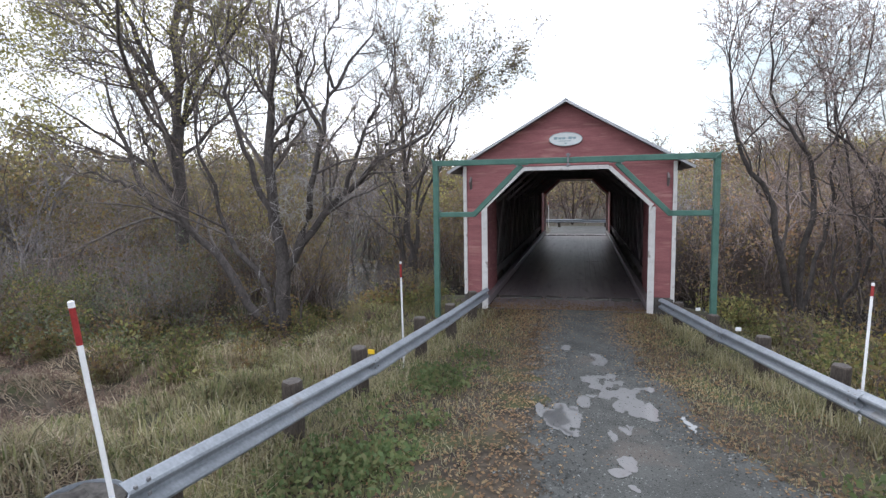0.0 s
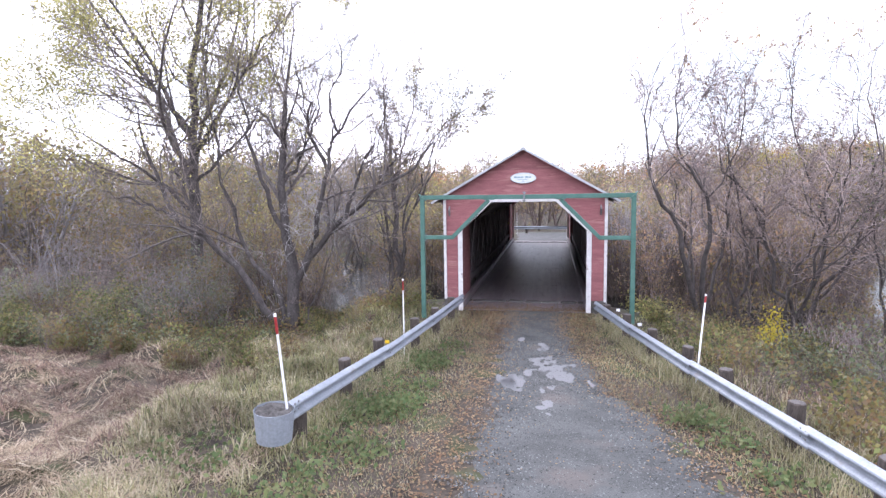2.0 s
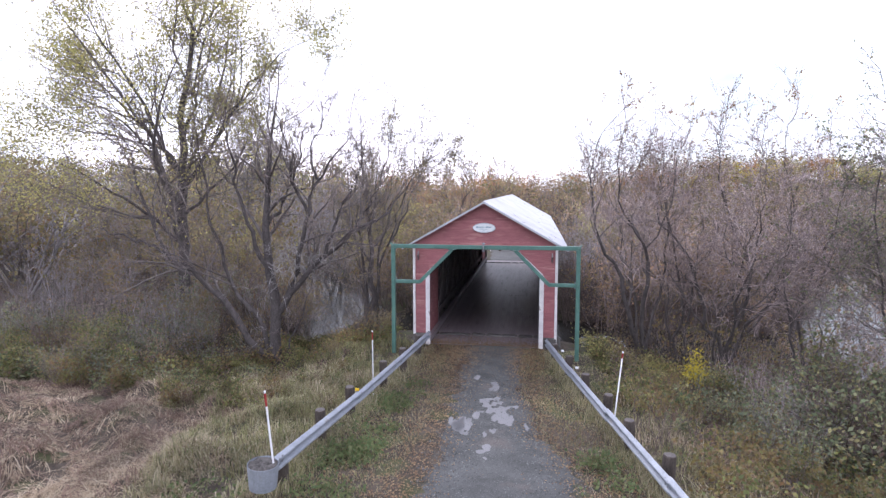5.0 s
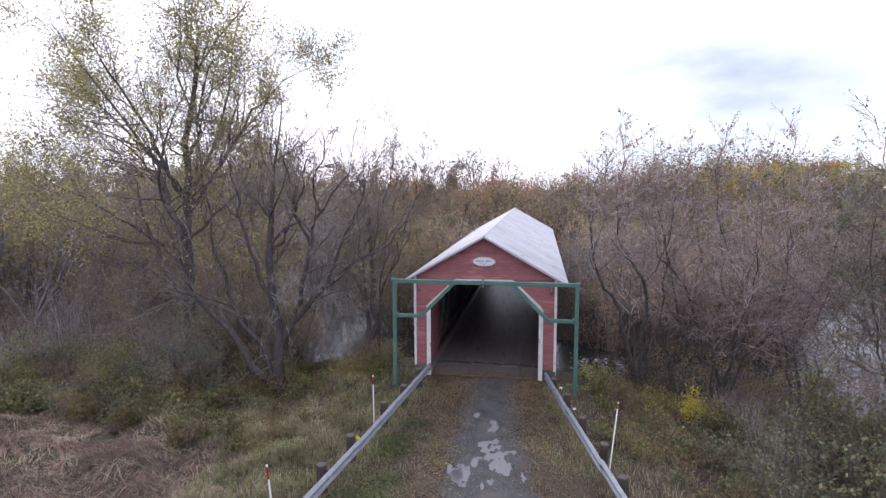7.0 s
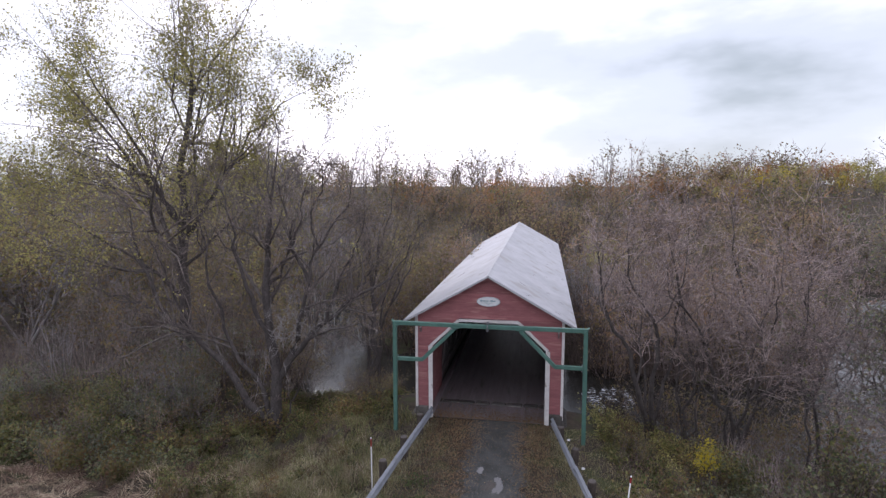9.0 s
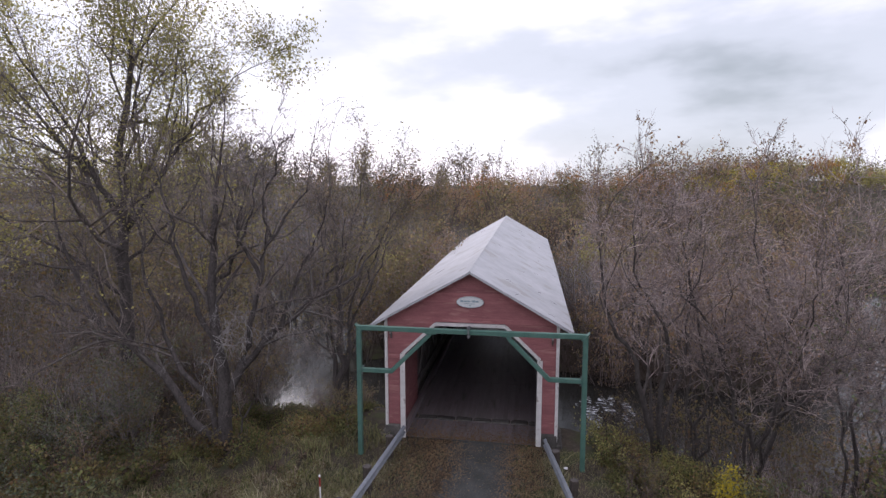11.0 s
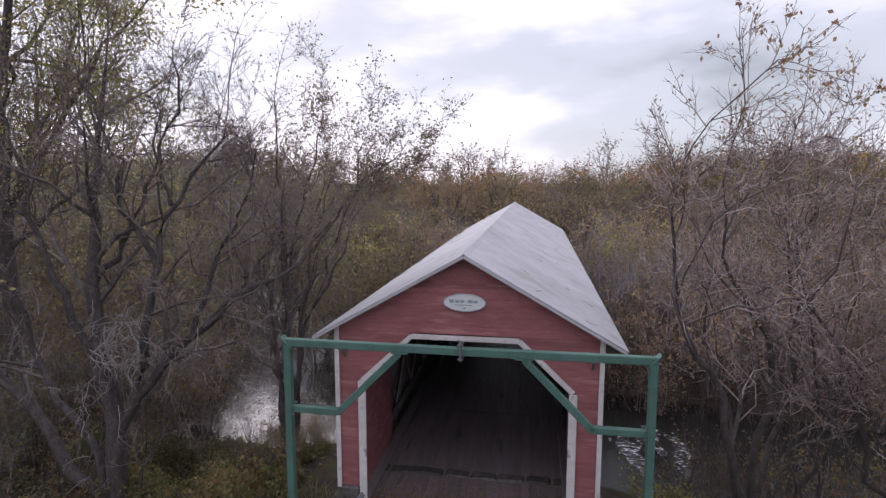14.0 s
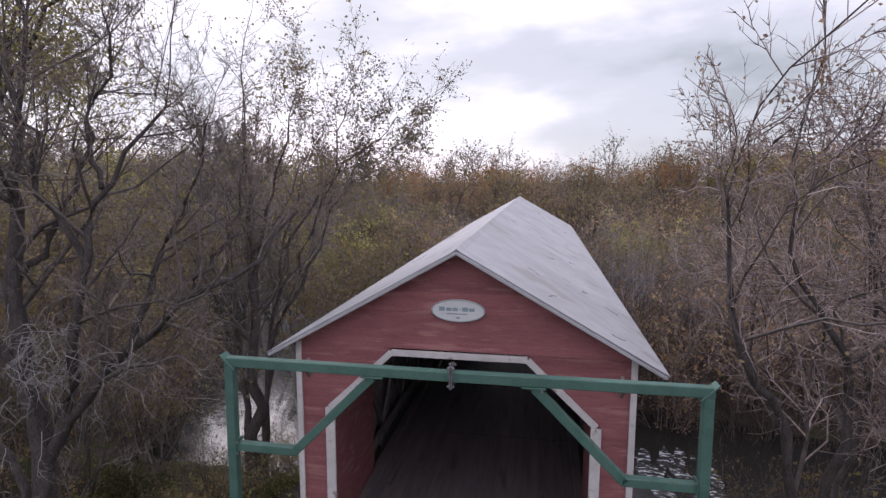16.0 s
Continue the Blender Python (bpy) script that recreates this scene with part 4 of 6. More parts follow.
# ---- snow stakes ----
def snow_stake(base, top, label, band=0.28):
    base, top = Vector(base), Vector(top)
    st = thing("snow_stake", label, "marker stake", "snow stakes beside the rails", at=base)
    d = top - base
    q = d.to_track_quat("Z", "Y").to_matrix().to_4x4()
    L = d.length
    for name, z0, z1, r, m in (("pole", 0, L - band, 0.018, M_STAKE), ("red_band", L - band, L - 0.03, 0.0195, M_STAKE_RED), ("cap", L - 0.03, L + 0.012, 0.0205, M_STAKE)):
        p = np.array([[(0, 0, z0), (0, 0, (z0 + z1) / 2), (0, 0, z1 - 0.004), (0, 0, z1)]], float)
        v, f = tubes(p, np.array([[r, r, r, r * 0.6]]), 10)
        v = np.concatenate([v, [[0, 0, z1 + 0.001]]])
        fl = [tuple(q_) for q_ in f] + [(30 + i, 30 + (i + 1) % 10, 40) for i in range(10)]
        part(name, mesh(name, v, fl, m), st, "red painted top band" if name == "red_band" else "", q)
    return st


snow_stake((-2.62, -12.86, ez + 0.05), (-2.66, -13.02, 2.79), "white snow stake with red top leaning at the rail end")
snow_stake((-2.76, -6.2, -0.3), (-2.66, -6.55, 2.2), "white snow stake with red top beside a guardrail post")
snow_stake((3.97, -7.72, -0.3), (4.28, -7.19, 2.09), "white snow stake with a faded red tip outside the rail", 0.17)

# ---- beyond the bridge: rail across the bend ----
far_rail = thing("guardrail", "pale guardrail across the bend beyond the bridge", "guardrail")
bend = [(-7.5, 33.0), (-3.5, 34.2), (0.5, 34.6), (4.5, 34.2), (8.5, 33.0)]
for (ax, ay), (bx, by) in zip(bend, bend[1:]):
    me = rail_section((ax, ay, 0.55), (bx, by, 0.55), 1)
    part("rail_section", me, far_rail)
    part("post", POSTS[0], far_rail, "round timber post", pose((ax + bx) / 2, (ay + by) / 2 + 0.2, -1.1))
snow_stake((-2.4, 34.0, -0.3), (-2.4, 33.95, 2.3), "white snow stake standing beyond the bridge")


# ---- trees and scrub ----
LIMB = dict(n=14, wander=0.17, lift=0.05, tip=0.14, kids=12, first=0.28, angle=42, ratio=0.42, thin=0.55)
BOUGH = dict(n=5, wander=0.20, lift=0.07, tip=0.3, kids=8, first=0.2, angle=44, ratio=0.5, thin=0.55, least=0.009)
BRANCH_ = dict(n=4, wander=0.24, lift=0.06, tip=0.3, kids=6, first=0.15, angle=46, ratio=0.55, thin=0.6, least=0.006)
SPRAY = dict(n=3, wander=0.24, lift=0.05, tip=0.4, kids=5, first=0.1, angle=42, ratio=0.66, thin=0.75, least=0.0045)
TWIG = dict(n=2, wander=0.2, lift=0.03, tip=0.4)


def crown_meshes(seed, stems, levels, leaf_at, leaf_n, leaf_size, leaf_mat, bark, twig, above=-99.0, shut=None, spread=0.06, plumes=0):
    """Meshes for trunk, branches and leaves of one tree."""
    rng = np.random.default_rng(seed)
    grown = grow(rng, stems, levels, shut)
    boughs = as_tris(tubes(*grown[1], 4))
    crown = mesh("crown", *joined([boughs] + [as_tris(tubes(p, r, 3)) if p.shape[1] > 2 else spikes(p, r) for p, r in grown[2:]]), M_BOUGH)
    crown.materials.append(twig)
    kinds = np.ones(len(crown.polygons), dtype=np.int32)
    kinds[:len(boughs[1])] = 0
    crown.polygons.foreach_set("material_index", kinds)
    made = [mesh("trunk", *tubes(*grown[0], 8), bark, True), crown]
    if leaf_n:
        p = grown[leaf_at][0]
        ends = p[:, -2:].reshape(-1, 3)
        ends = ends[ends[:, 2] > above]
        pick = ends[rng.integers(0, len(ends), leaf_n)] + rng.normal(size=(leaf_n, 3)) * spread
        leaves = [leaf_quads(rng, pick, leaf_size)]
        if plumes:
            # drooping plumes of leaves at the very tops
            top = ends[np.argsort(ends[:, 2])[-plumes * 6:]]
            top = top[rng.integers(0, len(top), plumes)]
            leaves.append(leaf_quads(rng, np.repeat(top, 7, 0) + rng.normal(size=(plumes * 7, 3)) * 0.09, leaf_size * 1.5, 1.6))
        made.append(mesh("foliage", *joined(leaves), leaf_mat))
    return made


def tree(name, x, y, meshes, label, category, group="", turn=0.0, size=1.0, sink=0.05):
    t = thing(name, label, category, group, at=(x, y, float(ground_z(x, y)) - sink))
    for n, me in zip(("trunk", "crown", "foliage"), meshes):
        part(n, me, t)
    t.rotation_euler = (0, 0, radians(turn))
    t.scale = (size, size, size)
    return t


# tall willow with yellow-green leaves still on
WILLOW = [
    (((0, 0, 0), (0.1, 0, 3), (0.15, 0, 6.4), (0.3, 0, 8.2), (0.7, 0.1, 12), (0.9, 0.2, 15), (0.7, 0.2, 17)), 0.33),
    (((0.25, 0, 7.9), (-0.6, -0.3, 9.3), (-1.4, -0.6, 11.7), (-3.0, -1.0, 14.2), (-3.8, -1.2, 16)), 0.14),
    (((0.12, 0, 5.0), (-0.9, 0.5, 7.2), (-2.4, 1.0, 9.2), (-4.5, 1.4, 11.0), (-6.3, 1.5, 12.2)), 0.13),
    (((0.2, 0, 6.8), (1.2, 0.4, 8.6), (2.6, 0.6, 10.8), (4.2, 0.8, 12.8), (6.0, 1.0, 14.3)), 0.13),
    (((0.3, 0, 8.4), (1.2, -0.5, 11), (2.2, -0.9, 13.4), (3.0, -1.0, 15.7)), 0.11),
    (((0.1, 0, 4.2), (-1.5, -0.8, 6.0), (-3.6, -1.6, 7.6), (-5.8, -2.2, 8.8)), 0.10),
    (((0.15, 0, 5.6), (1.4, 0.9, 7.2), (2.6, 1.6, 9.0), (3.6, 2.0, 11.0)), 0.09),
    (((0.2, 0, 7.0), (0.1, 1.5, 9.5), (-0.6, 2.6, 12), (-1.0, 3.0, 14.6)), 0.11),
    (((0.25, 0, 7.6), (-1.4, 0.4, 9.6), (-3.4, 0.2, 11.6), (-5.4, -0.2, 13.8)), 0.11),
]
tree("tree", -16.4, 4.6, crown_meshes(1, WILLOW, [dict(LIMB, kids=13, ratio=0.58, first=0.18, angle=48), BOUGH, dict(BRANCH_, kids=7), dict(SPRAY, kids=3), TWIG], 3, 52000, 0.125, M_LEAF_GREEN, M_BARK, M_TWIG, 5.0, None, 0.26), "tall willow with thin yellow-green autumn leaves", "tree", "large trees by the water")
# grey leaning many-stemmed tree
GREY = [
    (((0, 0, 0), (0.05, 0, 2.8), (-0.2, 0, 4.5), (-0.35, 0.1, 6.7), (-0.1, 0.2, 8.3), (-0.2, 0.3, 9.8), (0.2, 0.4, 11.6)), 0.27),
    (((-0.1, 0, 3.9), (-0.6, -0.4, 5.6), (-1.1, -0.6, 7.4), (-1.3, -0.7, 9.2), (-1.7, -0.8, 10.8)), 0.12),
    (((0.05, 0, 2.4), (0.45, 0.05, 3.0), (1.4, 0.1, 4.1), (2.35, 0.15, 5.15), (3.75, 0.3, 6.35), (4.95, 0.5, 6.9), (5.8, 0.7, 8.0)), 0.17),
    (((2.35, 0.15, 5.1), (2.9, 0.3, 6.8), (3.7, 0.5, 8.4), (4.2, 0.6, 9.9)), 0.085),
    (((0.5, 0.05, 3.1), (1.15, -0.2, 4.6), (1.55, -0.3, 6.0), (1.95, -0.3, 7.3), (2.2, -0.2, 8.4), (3.0, 0, 9.5), (3.7, 0.2, 10.6)), 0.13),
    (((1.8, -0.3, 6.9), (1.3, -0.7, 8.4), (1.2, -0.9, 10.0), (0.7, -1.0, 11.6)), 0.08),
    (((2.2, -0.2, 8.4), (2.0, -0.1, 9.6), (2.4, 0.1, 11.2), (2.2, 0.2, 12.4)), 0.06),
    (((3.75, 0.3, 6.35), (4.3, 0.8, 7.6), (4.6, 1.2, 9.2)), 0.055),
    (((-0.3, 0, 0.05), (-1.1, -0.1, 1.1), (-2.35, -0.15, 2.85), (-3.65, -0.15, 4.05), (-5.15, -0.1, 5.1), (-6.0, 0, 7.0), (-6.5, 0.1, 8.4), (-7.0, 0.3, 9.7)), 0.18),
    (((-5.1, -0.1, 5.1), (-7.0, -0.2, 5.8), (-8.6, -0.4, 6.4)), 0.075),
    (((-0.2, 0.1, 0.05), (-0.7, 0.1, 1.85), (-1.95, 0.15, 3.25), (-2.6, 0.2, 5.0), (-3.1, 0.25, 7.1), (-3.3, 0.3, 8.8), (-3.6, 0.4, 10.2)), 0.12),
    (((-3.6, -0.15, 4.0), (-4.1, -0.6, 5.6), (-4.4, -0.9, 7.2), (-4.9, -1.1, 9.0)), 0.085),
    (((0.3, 0.1, 0), (0.6, 0.2, 1.3), (1.35, 0.4, 3.0), (1.7, 0.5, 4.4)), 0.055),
    (((-0.3, 0.1, 6.4), (0.5, 0.6, 7.8), (0.9, 0.9, 9.4), (1.3, 1.0, 11.0)), 0.09),
]
grey_tree = tree("tree", -9.4, 0.9, crown_meshes(2, GREY, [dict(LIMB, wander=0.13, first=0.30, kids=12, ratio=0.34), dict(BOUGH, kids=8), dict(BRANCH_, kids=5), dict(SPRAY, kids=5), TWIG], 3, 900, 0.08, M_LEAF_MIX, M_BARK, M_TWIG, -99.0, ((5.4, -2.7, -3), (14, 30, 8.0))), "grey leaning many-stemmed bare tree on the bank", "tree", "large trees by the water", sink=0.3)
# hanging dead twigs round its trunk and along its limbs
drng = np.random.default_rng(71)
hang = []
for cx, cz, sx, sz, count in ((0.7, 4.9, 0.45, 0.8, 52), (-5.0, 5.2, 0.4, 0.4, 10), (-1.9, 3.6, 0.4, 0.6, 4), (2.4, 5.0, 0.7, 0.4, 12), (-0.6, 1.8, 0.3, 0.4, 4)):
    for _ in range(count):
        hang.append(((drng.normal(cx, sx), drng.normal(-0.45, 0.3), drng.normal(cz, sz)), (drng.normal(), drng.normal() - 0.3, drng.uniform(-0.5, 0.5)), drng.uniform(0.4, 1.1), 0.011))
hung = grow(drng, hang, [dict(n=6, wander=0.34, lift=-0.22, tip=0.4, kids=5, first=0.15, angle=45, ratio=0.5, thin=0.7, least=0.006), dict(n=3, wander=0.38, lift=-0.18, tip=0.4, kids=3, first=0.2, angle=50, ratio=0.6, thin=0.8, least=0.005), dict(n=2, wander=0.3, lift=-0.1, tip=0.4)])
part("dead_twig_tangle", mesh("dead_twig_tangle", *joined([as_tris(tubes(p, r, 3)) if p.shape[1] > 2 else spikes(p, r) for p, r in hung]), M_TWIG_DEAD), grey_tree, "hanging tangle of pale dead twigs")
# slim clump beside the bridge
SLIM = [
    (((0, 0, 0), (0, 0.05, 3.0), (-0.1, 0.2, 5.0), (-0.35, 0.9, 8.0), (-0.9, 2.0, 11.2)), 0.23),
    (((0.1, 0, 0), (0.35, 0.1, 2.6), (0.9, 0.3, 5.6), (1.8, 0.7, 7.4), (2.4, 1.2, 9.0)), 0.12),
    (((-0.12, 0, 0), (-0.2, 0, 2.0), (-0.5, 0.1, 5.0), (-0.9, 0.4, 7.0), (-1.2, 1.4, 9.6)), 0.13),
    (((-0.1, 0.1, 0), (-0.4, 0.2, 1.5), (-0.7, 0.3, 4.0), (-1.6, 0.6, 6.2), (-2.2, 1.0, 7.8)), 0.06),
    (((0.05, 0.15, 0), (0.2, 0.6, 4.0), (0.5, 1.4, 7.4), (1.0, 2.2, 10.2)), 0.09),
    (((-0.2, 0.4, 6.0), (0.2, 0.9, 8.2), (0.7, 1.3, 10.6), (0.9, 1.6, 12.6)), 0.07),
    (((0.9, 0.3, 5.6), (1.6, 0.8, 8.0), (2.3, 1.2, 10.2), (2.7, 1.5, 12.2)), 0.06),
    (((0.5, 1.4, 7.4), (1.8, 1.6, 9.4), (3.4, 1.9, 10.8), (4.2, 2.2, 11.4)), 0.05),
]
tree("tree", -5.75, 3.5, crown_meshes(3, SLIM, [dict(LIMB, kids=11, first=0.34, angle=42, ratio=0.34), BOUGH, BRANCH_, SPRAY, TWIG], 4, 8500, 0.10, M_LEAF_GOLD, M_BARK, M_TWIG, 4.0, ((1.9, -4.2, -2), (12, 30, 7.8)), spread=0.16), "slim clumped tree with a few brown-green leaves", "tree", "large trees by the water", 0.0, 0.85)
# bare trees on the other bank side
LEANING = [
    (((0, 0, 0), (-0.25, -0.4, 1.4), (-0.75, -1.0, 3.4), (-1.2, -1.4, 5.0), (-2.1, -1.6, 6.0), (-2.4, -1.8, 7.4), (-2.6, -2.0, 9.0)), 0.131),
    (((0.15, 0, 0), (-0.1, -0.5, 3.0), (0.1, -0.9, 5.4), (-0.5, -1.2, 6.6), (-1.1, -1.3, 7.6), (-1.5, -1.5, 9.6)), 0.113),
    (((0.25, 0.1, 0), (0.5, 0.2, 2.2), (1.0, 0.5, 4.5), (1.1, 0.7, 7.0), (1.4, 0.8, 9.8)), 0.087),
    (((0.1, 0.2, 0), (0, 1.2, 3.0), (-0.6, 1.8, 5.5), (-1.0, 2.2, 8.4)), 0.069),
]
UPRIGHT = [
    (((0, 0, 0), (0, 0, 2.0), (0.3, 0, 3.8), (0.1, -0.2, 5.6), (-0.6, -0.4, 7.8), (-1.1, -0.5, 10.2)), 0.096),
    (((0, 0, 0.3), (-0.3, 0, 2.0), (-0.5, -0.1, 3.4), (-0.4, 0.1, 5.5), (-0.8, 0.3, 8.2)), 0.061),
    (((0.1, 0.1, 0), (0.6, 0.3, 3.0), (1.0, 0.6, 6.0), (1.0, 0.9, 9.4)), 0.069),
]
VASE = [
    (((0.1, 0, 0), (0.3, 0, 2.0), (-0.5, -0.1, 3.3), (-1.0, -0.2, 5.2), (-1.6, -0.3, 6.9), (-2.6, -0.4, 7.8), (-3.1, -0.5, 9.4)), 0.105),
    (((0.28, 0, 1.8), (1.05, 0.1, 3.3), (1.35, 0.1, 5.2), (1.15, 0, 6.6), (0.1, -0.2, 8.7), (-0.3, -0.3, 10.6)), 0.105),
    (((0.4, 0, 0), (1.2, 0.2, 3.0), (2.3, 0.3, 4.2), (2.85, 0.3, 6.0), (3.1, 0.3, 8.0), (2.7, 0.2, 10.6)), 0.105),
    (((0.2, -0.1, 0), (0.3, -1.0, 2.5), (0.2, -2.2, 5.0), (0.4, -3.2, 7.2), (0.3, -3.9, 9.0)), 0.078),
    (((0.3, 0.1, 0), (1.6, 0.8, 2.4), (3.2, 1.4, 4.8), (4.4, 1.8, 7.2), (5.0, 2.0, 9.2)), 0.078),
    (((0, 0, 0), (-0.2, -0.6, 2.6), (0.4, -1.0, 5.0), (1.2, -1.4, 8.8)), 0.069),
]
BARE = [dict(LIMB, kids=12, first=0.32, ratio=0.40, angle=38, tip=0.20), dict(BOUGH, n=6, wander=0.25, least=0.014, tip=0.4), dict(BRANCH_, wander=0.27, least=0.009, kids=5), dict(SPRAY, least=0.0075, kids=4), TWIG]
tree("tree", 6.35, 1.7, crown_meshes(10, LEANING, BARE, 3, 1300, 0.075, M_LEAF_RUST, M_BARK, M_TWIG_PINK, 3.0, ((-12, -4, -2), (-2.6, 30, 8.0)), plumes=26), "bare dark-stemmed tree leaning towards the bridge roof", "tree", "bare trees on the bank", 0, 0.90)
tree("tree", 7.9, 2.3, crown_meshes(11, UPRIGHT, BARE, 3, 1100, 0.075, M_LEAF_RUST, M_BARK, M_TWIG_PINK, 3.0, plumes=20), "slender bare tree with rusty leaves by the river", "tree", "bare trees on the bank", 0, 0.86)
tree("tree", 9.3, 1.8, crown_meshes(12, VASE, BARE, 3, 2100, 0.075, M_LEAF_RUST, M_BARK, M_TWIG_PINK, 3.0, plumes=40), "wide forked bare tree with rusty leaves by the river", "tree", "bare trees on the bank", 0, 0.88)
tree("tree", 11.9, 0.0, crown_meshes(13, UPRIGHT, BARE, 3, 1400, 0.075, M_LEAF_RUST, M_BARK, M_TWIG_PINK, 2.5, plumes=20), "slender bare tree with rusty leaves by the river", "tree", "bare trees on the bank", 160, 0.82)
FAN = [(((0, 0, 0), (0.3 * c, 0.3 * d, 2.2), (0.9 * c, 0.9 * d, 5.0), (1.5 * c + 0.3, 1.5 * d, h)), 0.06) for c, d, h in ((1, 0.1, 9.6), (0.3, 0.9, 9.0), (-0.8, 0.5, 8.4), (-0.5, -0.8, 8.0), (0.6, -0.7, 8.8))]
tree("tree", 13.4, -3.0, crown_meshes(14, FAN, BARE, 3, 8000, 0.095, M_LEAF_ALDER, M_BARK, M_TWIG, 1.6), "tall alder with dull olive leaves on the bank", "tree", "bare trees on the bank")
# round grey tree far over the left flats
DOME = [(((0, 0, 0), (0.5 * math.cos(a), 0.5 * math.sin(a), 3.0), (1.9 * m * math.cos(a), 1.9 * m * math.sin(a), 7.0), (3.9 * m * math.cos(a), 3.9 * m * math.sin(a), 11.6 - 2.2 * m)), 0.13) for a, m in ((0, 1), (0.9, 0.6), (1.8, 1), (2.6, 0.5), (3.5, 1), (4.4, 0.55), (5.2, 1), (5.8, 0.3))]
tree("tree", -32.5, 44.0, crown_meshes(15, DOME, [dict(LIMB, kids=11, first=0.25, ratio=0.36), dict(BOUGH, least=0.02), dict(BRANCH_, least=0.016), dict(SPRAY, least=0.014), TWIG], 3, 1500, 0.16, M_LEAF_MIX, M_BARK, M_TWIG_PALE, 4.0), "large round-crowned bare grey tree across the flats", "tree", "", 0, 1.12)

# scrub: bare many-stemmed bushes
B1 = dict(n=4, wander=0.14, lift=0.10, tip=0.35, kids=6, first=0.2, angle=36, ratio=0.55, thin=0.6, least=0.009)
B2 = dict(n=2, wander=0.18, lift=0.07, tip=0.35, kids=4, first=0.15, angle=42, ratio=0.6, thin=0.65, least=0.008)
B3 = dict(n=2, wander=0.2, lift=0.05, tip=0.4, kids=2, first=0.2, angle=42, ratio=0.75, thin=0.8, least=0.0085)


def scrub_meshes(seed, height, stems, leaf_n, leaf_size, leaf_mat, twig):
    rng = np.random.default_rng(seed)
    st = []
    for _ in range(stems):
        a, lean = rng.uniform(0, 2 * np.pi), rng.uniform(0.05, 0.6)
        st.append(((0.25 * math.cos(a), 0.25 * math.sin(a), 0), (lean * math.cos(a), lean * math.sin(a), 1), height * rng.uniform(0.6, 1.0) * 0.75, 0.03 * height / 4))
    rng2 = np.random.default_rng(seed + 100)
    grown = grow(rng2, st, [B1, B2, B3, TWIG])
    wood = joined([as_tris(tubes(p, r, 4 if k == 0 else 3)) if p.shape[1] > 2 else spikes(p, r) for k, (p, r) in enumerate(grown)])
    ends = grown[2][0][:, -1:].reshape(-1, 3)
    pick = ends[rng2.integers(0, len(ends), leaf_n)] + rng2.normal(size=(leaf_n, 3)) * 0.12
    return [mesh("stems", *wood, twig), mesh("foliage", *leaf_quads(rng2, pick, leaf_size), leaf_mat)]


SCRUB = [
    scrub_meshes(31, 4.2, 8, 420, 0.15, M_LEAF_MIX, M_TWIG),
    scrub_meshes(32, 4.8, 9, 100, 0.10, M_LEAF_RUST, M_TWIG_PALE),
    scrub_meshes(33, 3.6, 7, 1050, 0.155, M_LEAF_OLIVE, M_TWIG),
    scrub_meshes(34, 5.2, 8, 1150, 0.17, M_LEAF_GOLD, M_TWIG),
    scrub_meshes(35, 4.6, 8, 600, 0.15, M_LEAF_RUST, M_TWIG_PINK),
    scrub_meshes(36, 3.8, 10, 1100, 0.13, M_LEAF_GREY, M_TWIG_PALE),
    scrub_meshes(37, 3.2, 8, 520, 0.15, M_LEAF_ALDER, M_TWIG_DARK),
    scrub_meshes(38, 5.2, 9, 2400, 0.16, M_LEAF_GREEN, M_TWIG),
    scrub_meshes(39, 4.4, 8, 260, 0.13, M_LEAF_MIX, M_TWIG_DARK),
]
SCRUB_LABEL = ("tangled grey-brown shrub with a few autumn leaves", "bare silver-grey shrub of fine twigs", "olive-leaved shrub at the water's edge", "tall shrub with thin yellow-green leaves", "tangled brown shrub with rusty leaves", "grey fuzzy shrub thick with small grey-green leaves", "loose alder shrub with dull olive leaves", "tall willow shrub thick with yellow-green leaves", "dark bare shrub on the brink of the river")


def shrub(x, y, k, size, turn):
    t = thing("shrub", SCRUB_LABEL[k], "shrub", "riverside scrub", at=(x, y, float(ground_z(x, y)) - 0.05))
    for n, me in zip(("stems", "foliage"), SCRUB[k]):
        part("stem_clump" if n == "stems" else n, me, t)
    t.rotation_euler, t.scale = (0, 0, radians(turn)), (size, size, size)
    return t


def free(x, y, clear=1.0):
    """Whether a plant may stand here: dry, and off the track and the bridge."""
    if float(river_edge(x, y)) < clear:
        return False
    if -8.4 < x < -4 and -1.5 < y < 9 or 5 < y < 24 and -10.4 - 0.36 * (y - 5) < x < -6.6 - 0.40 * (y - 6):
        return False
    if 5.0 < x < 10.2 and -5.0 < y < 2.6 or -11.5 < x < -5.0 and -4 < y < 0.8:
        return False
    if -5.2 < x < 5.6 and -40 < y < 1.0:
        return False
    if abs(x) < 5.0 and 0 <= y < 36:
        return False
    return True


rng = np.random.default_rng(77)


def plant_scrub(count, x0, x1, y0, y1, kinds, size, gap=1.3, clear=0.6):
    placed = []
    tries = 0
    while len(placed) < count and tries < count * 30:
        tries += 1
        x, y = rng.uniform(x0, x1), rng.uniform(y0, y1)
        if not free(x, y, clear) or any((x - a) ** 2 + (y - b) ** 2 < gap**2 for a, b in placed):
            continue
        placed.append((x, y))
        k = kinds[int(rng.integers(len(kinds)))]
        shrub(x, y, k, size * rng.uniform(0.75, 1.2), rng.uniform(0, 360))
    return placed


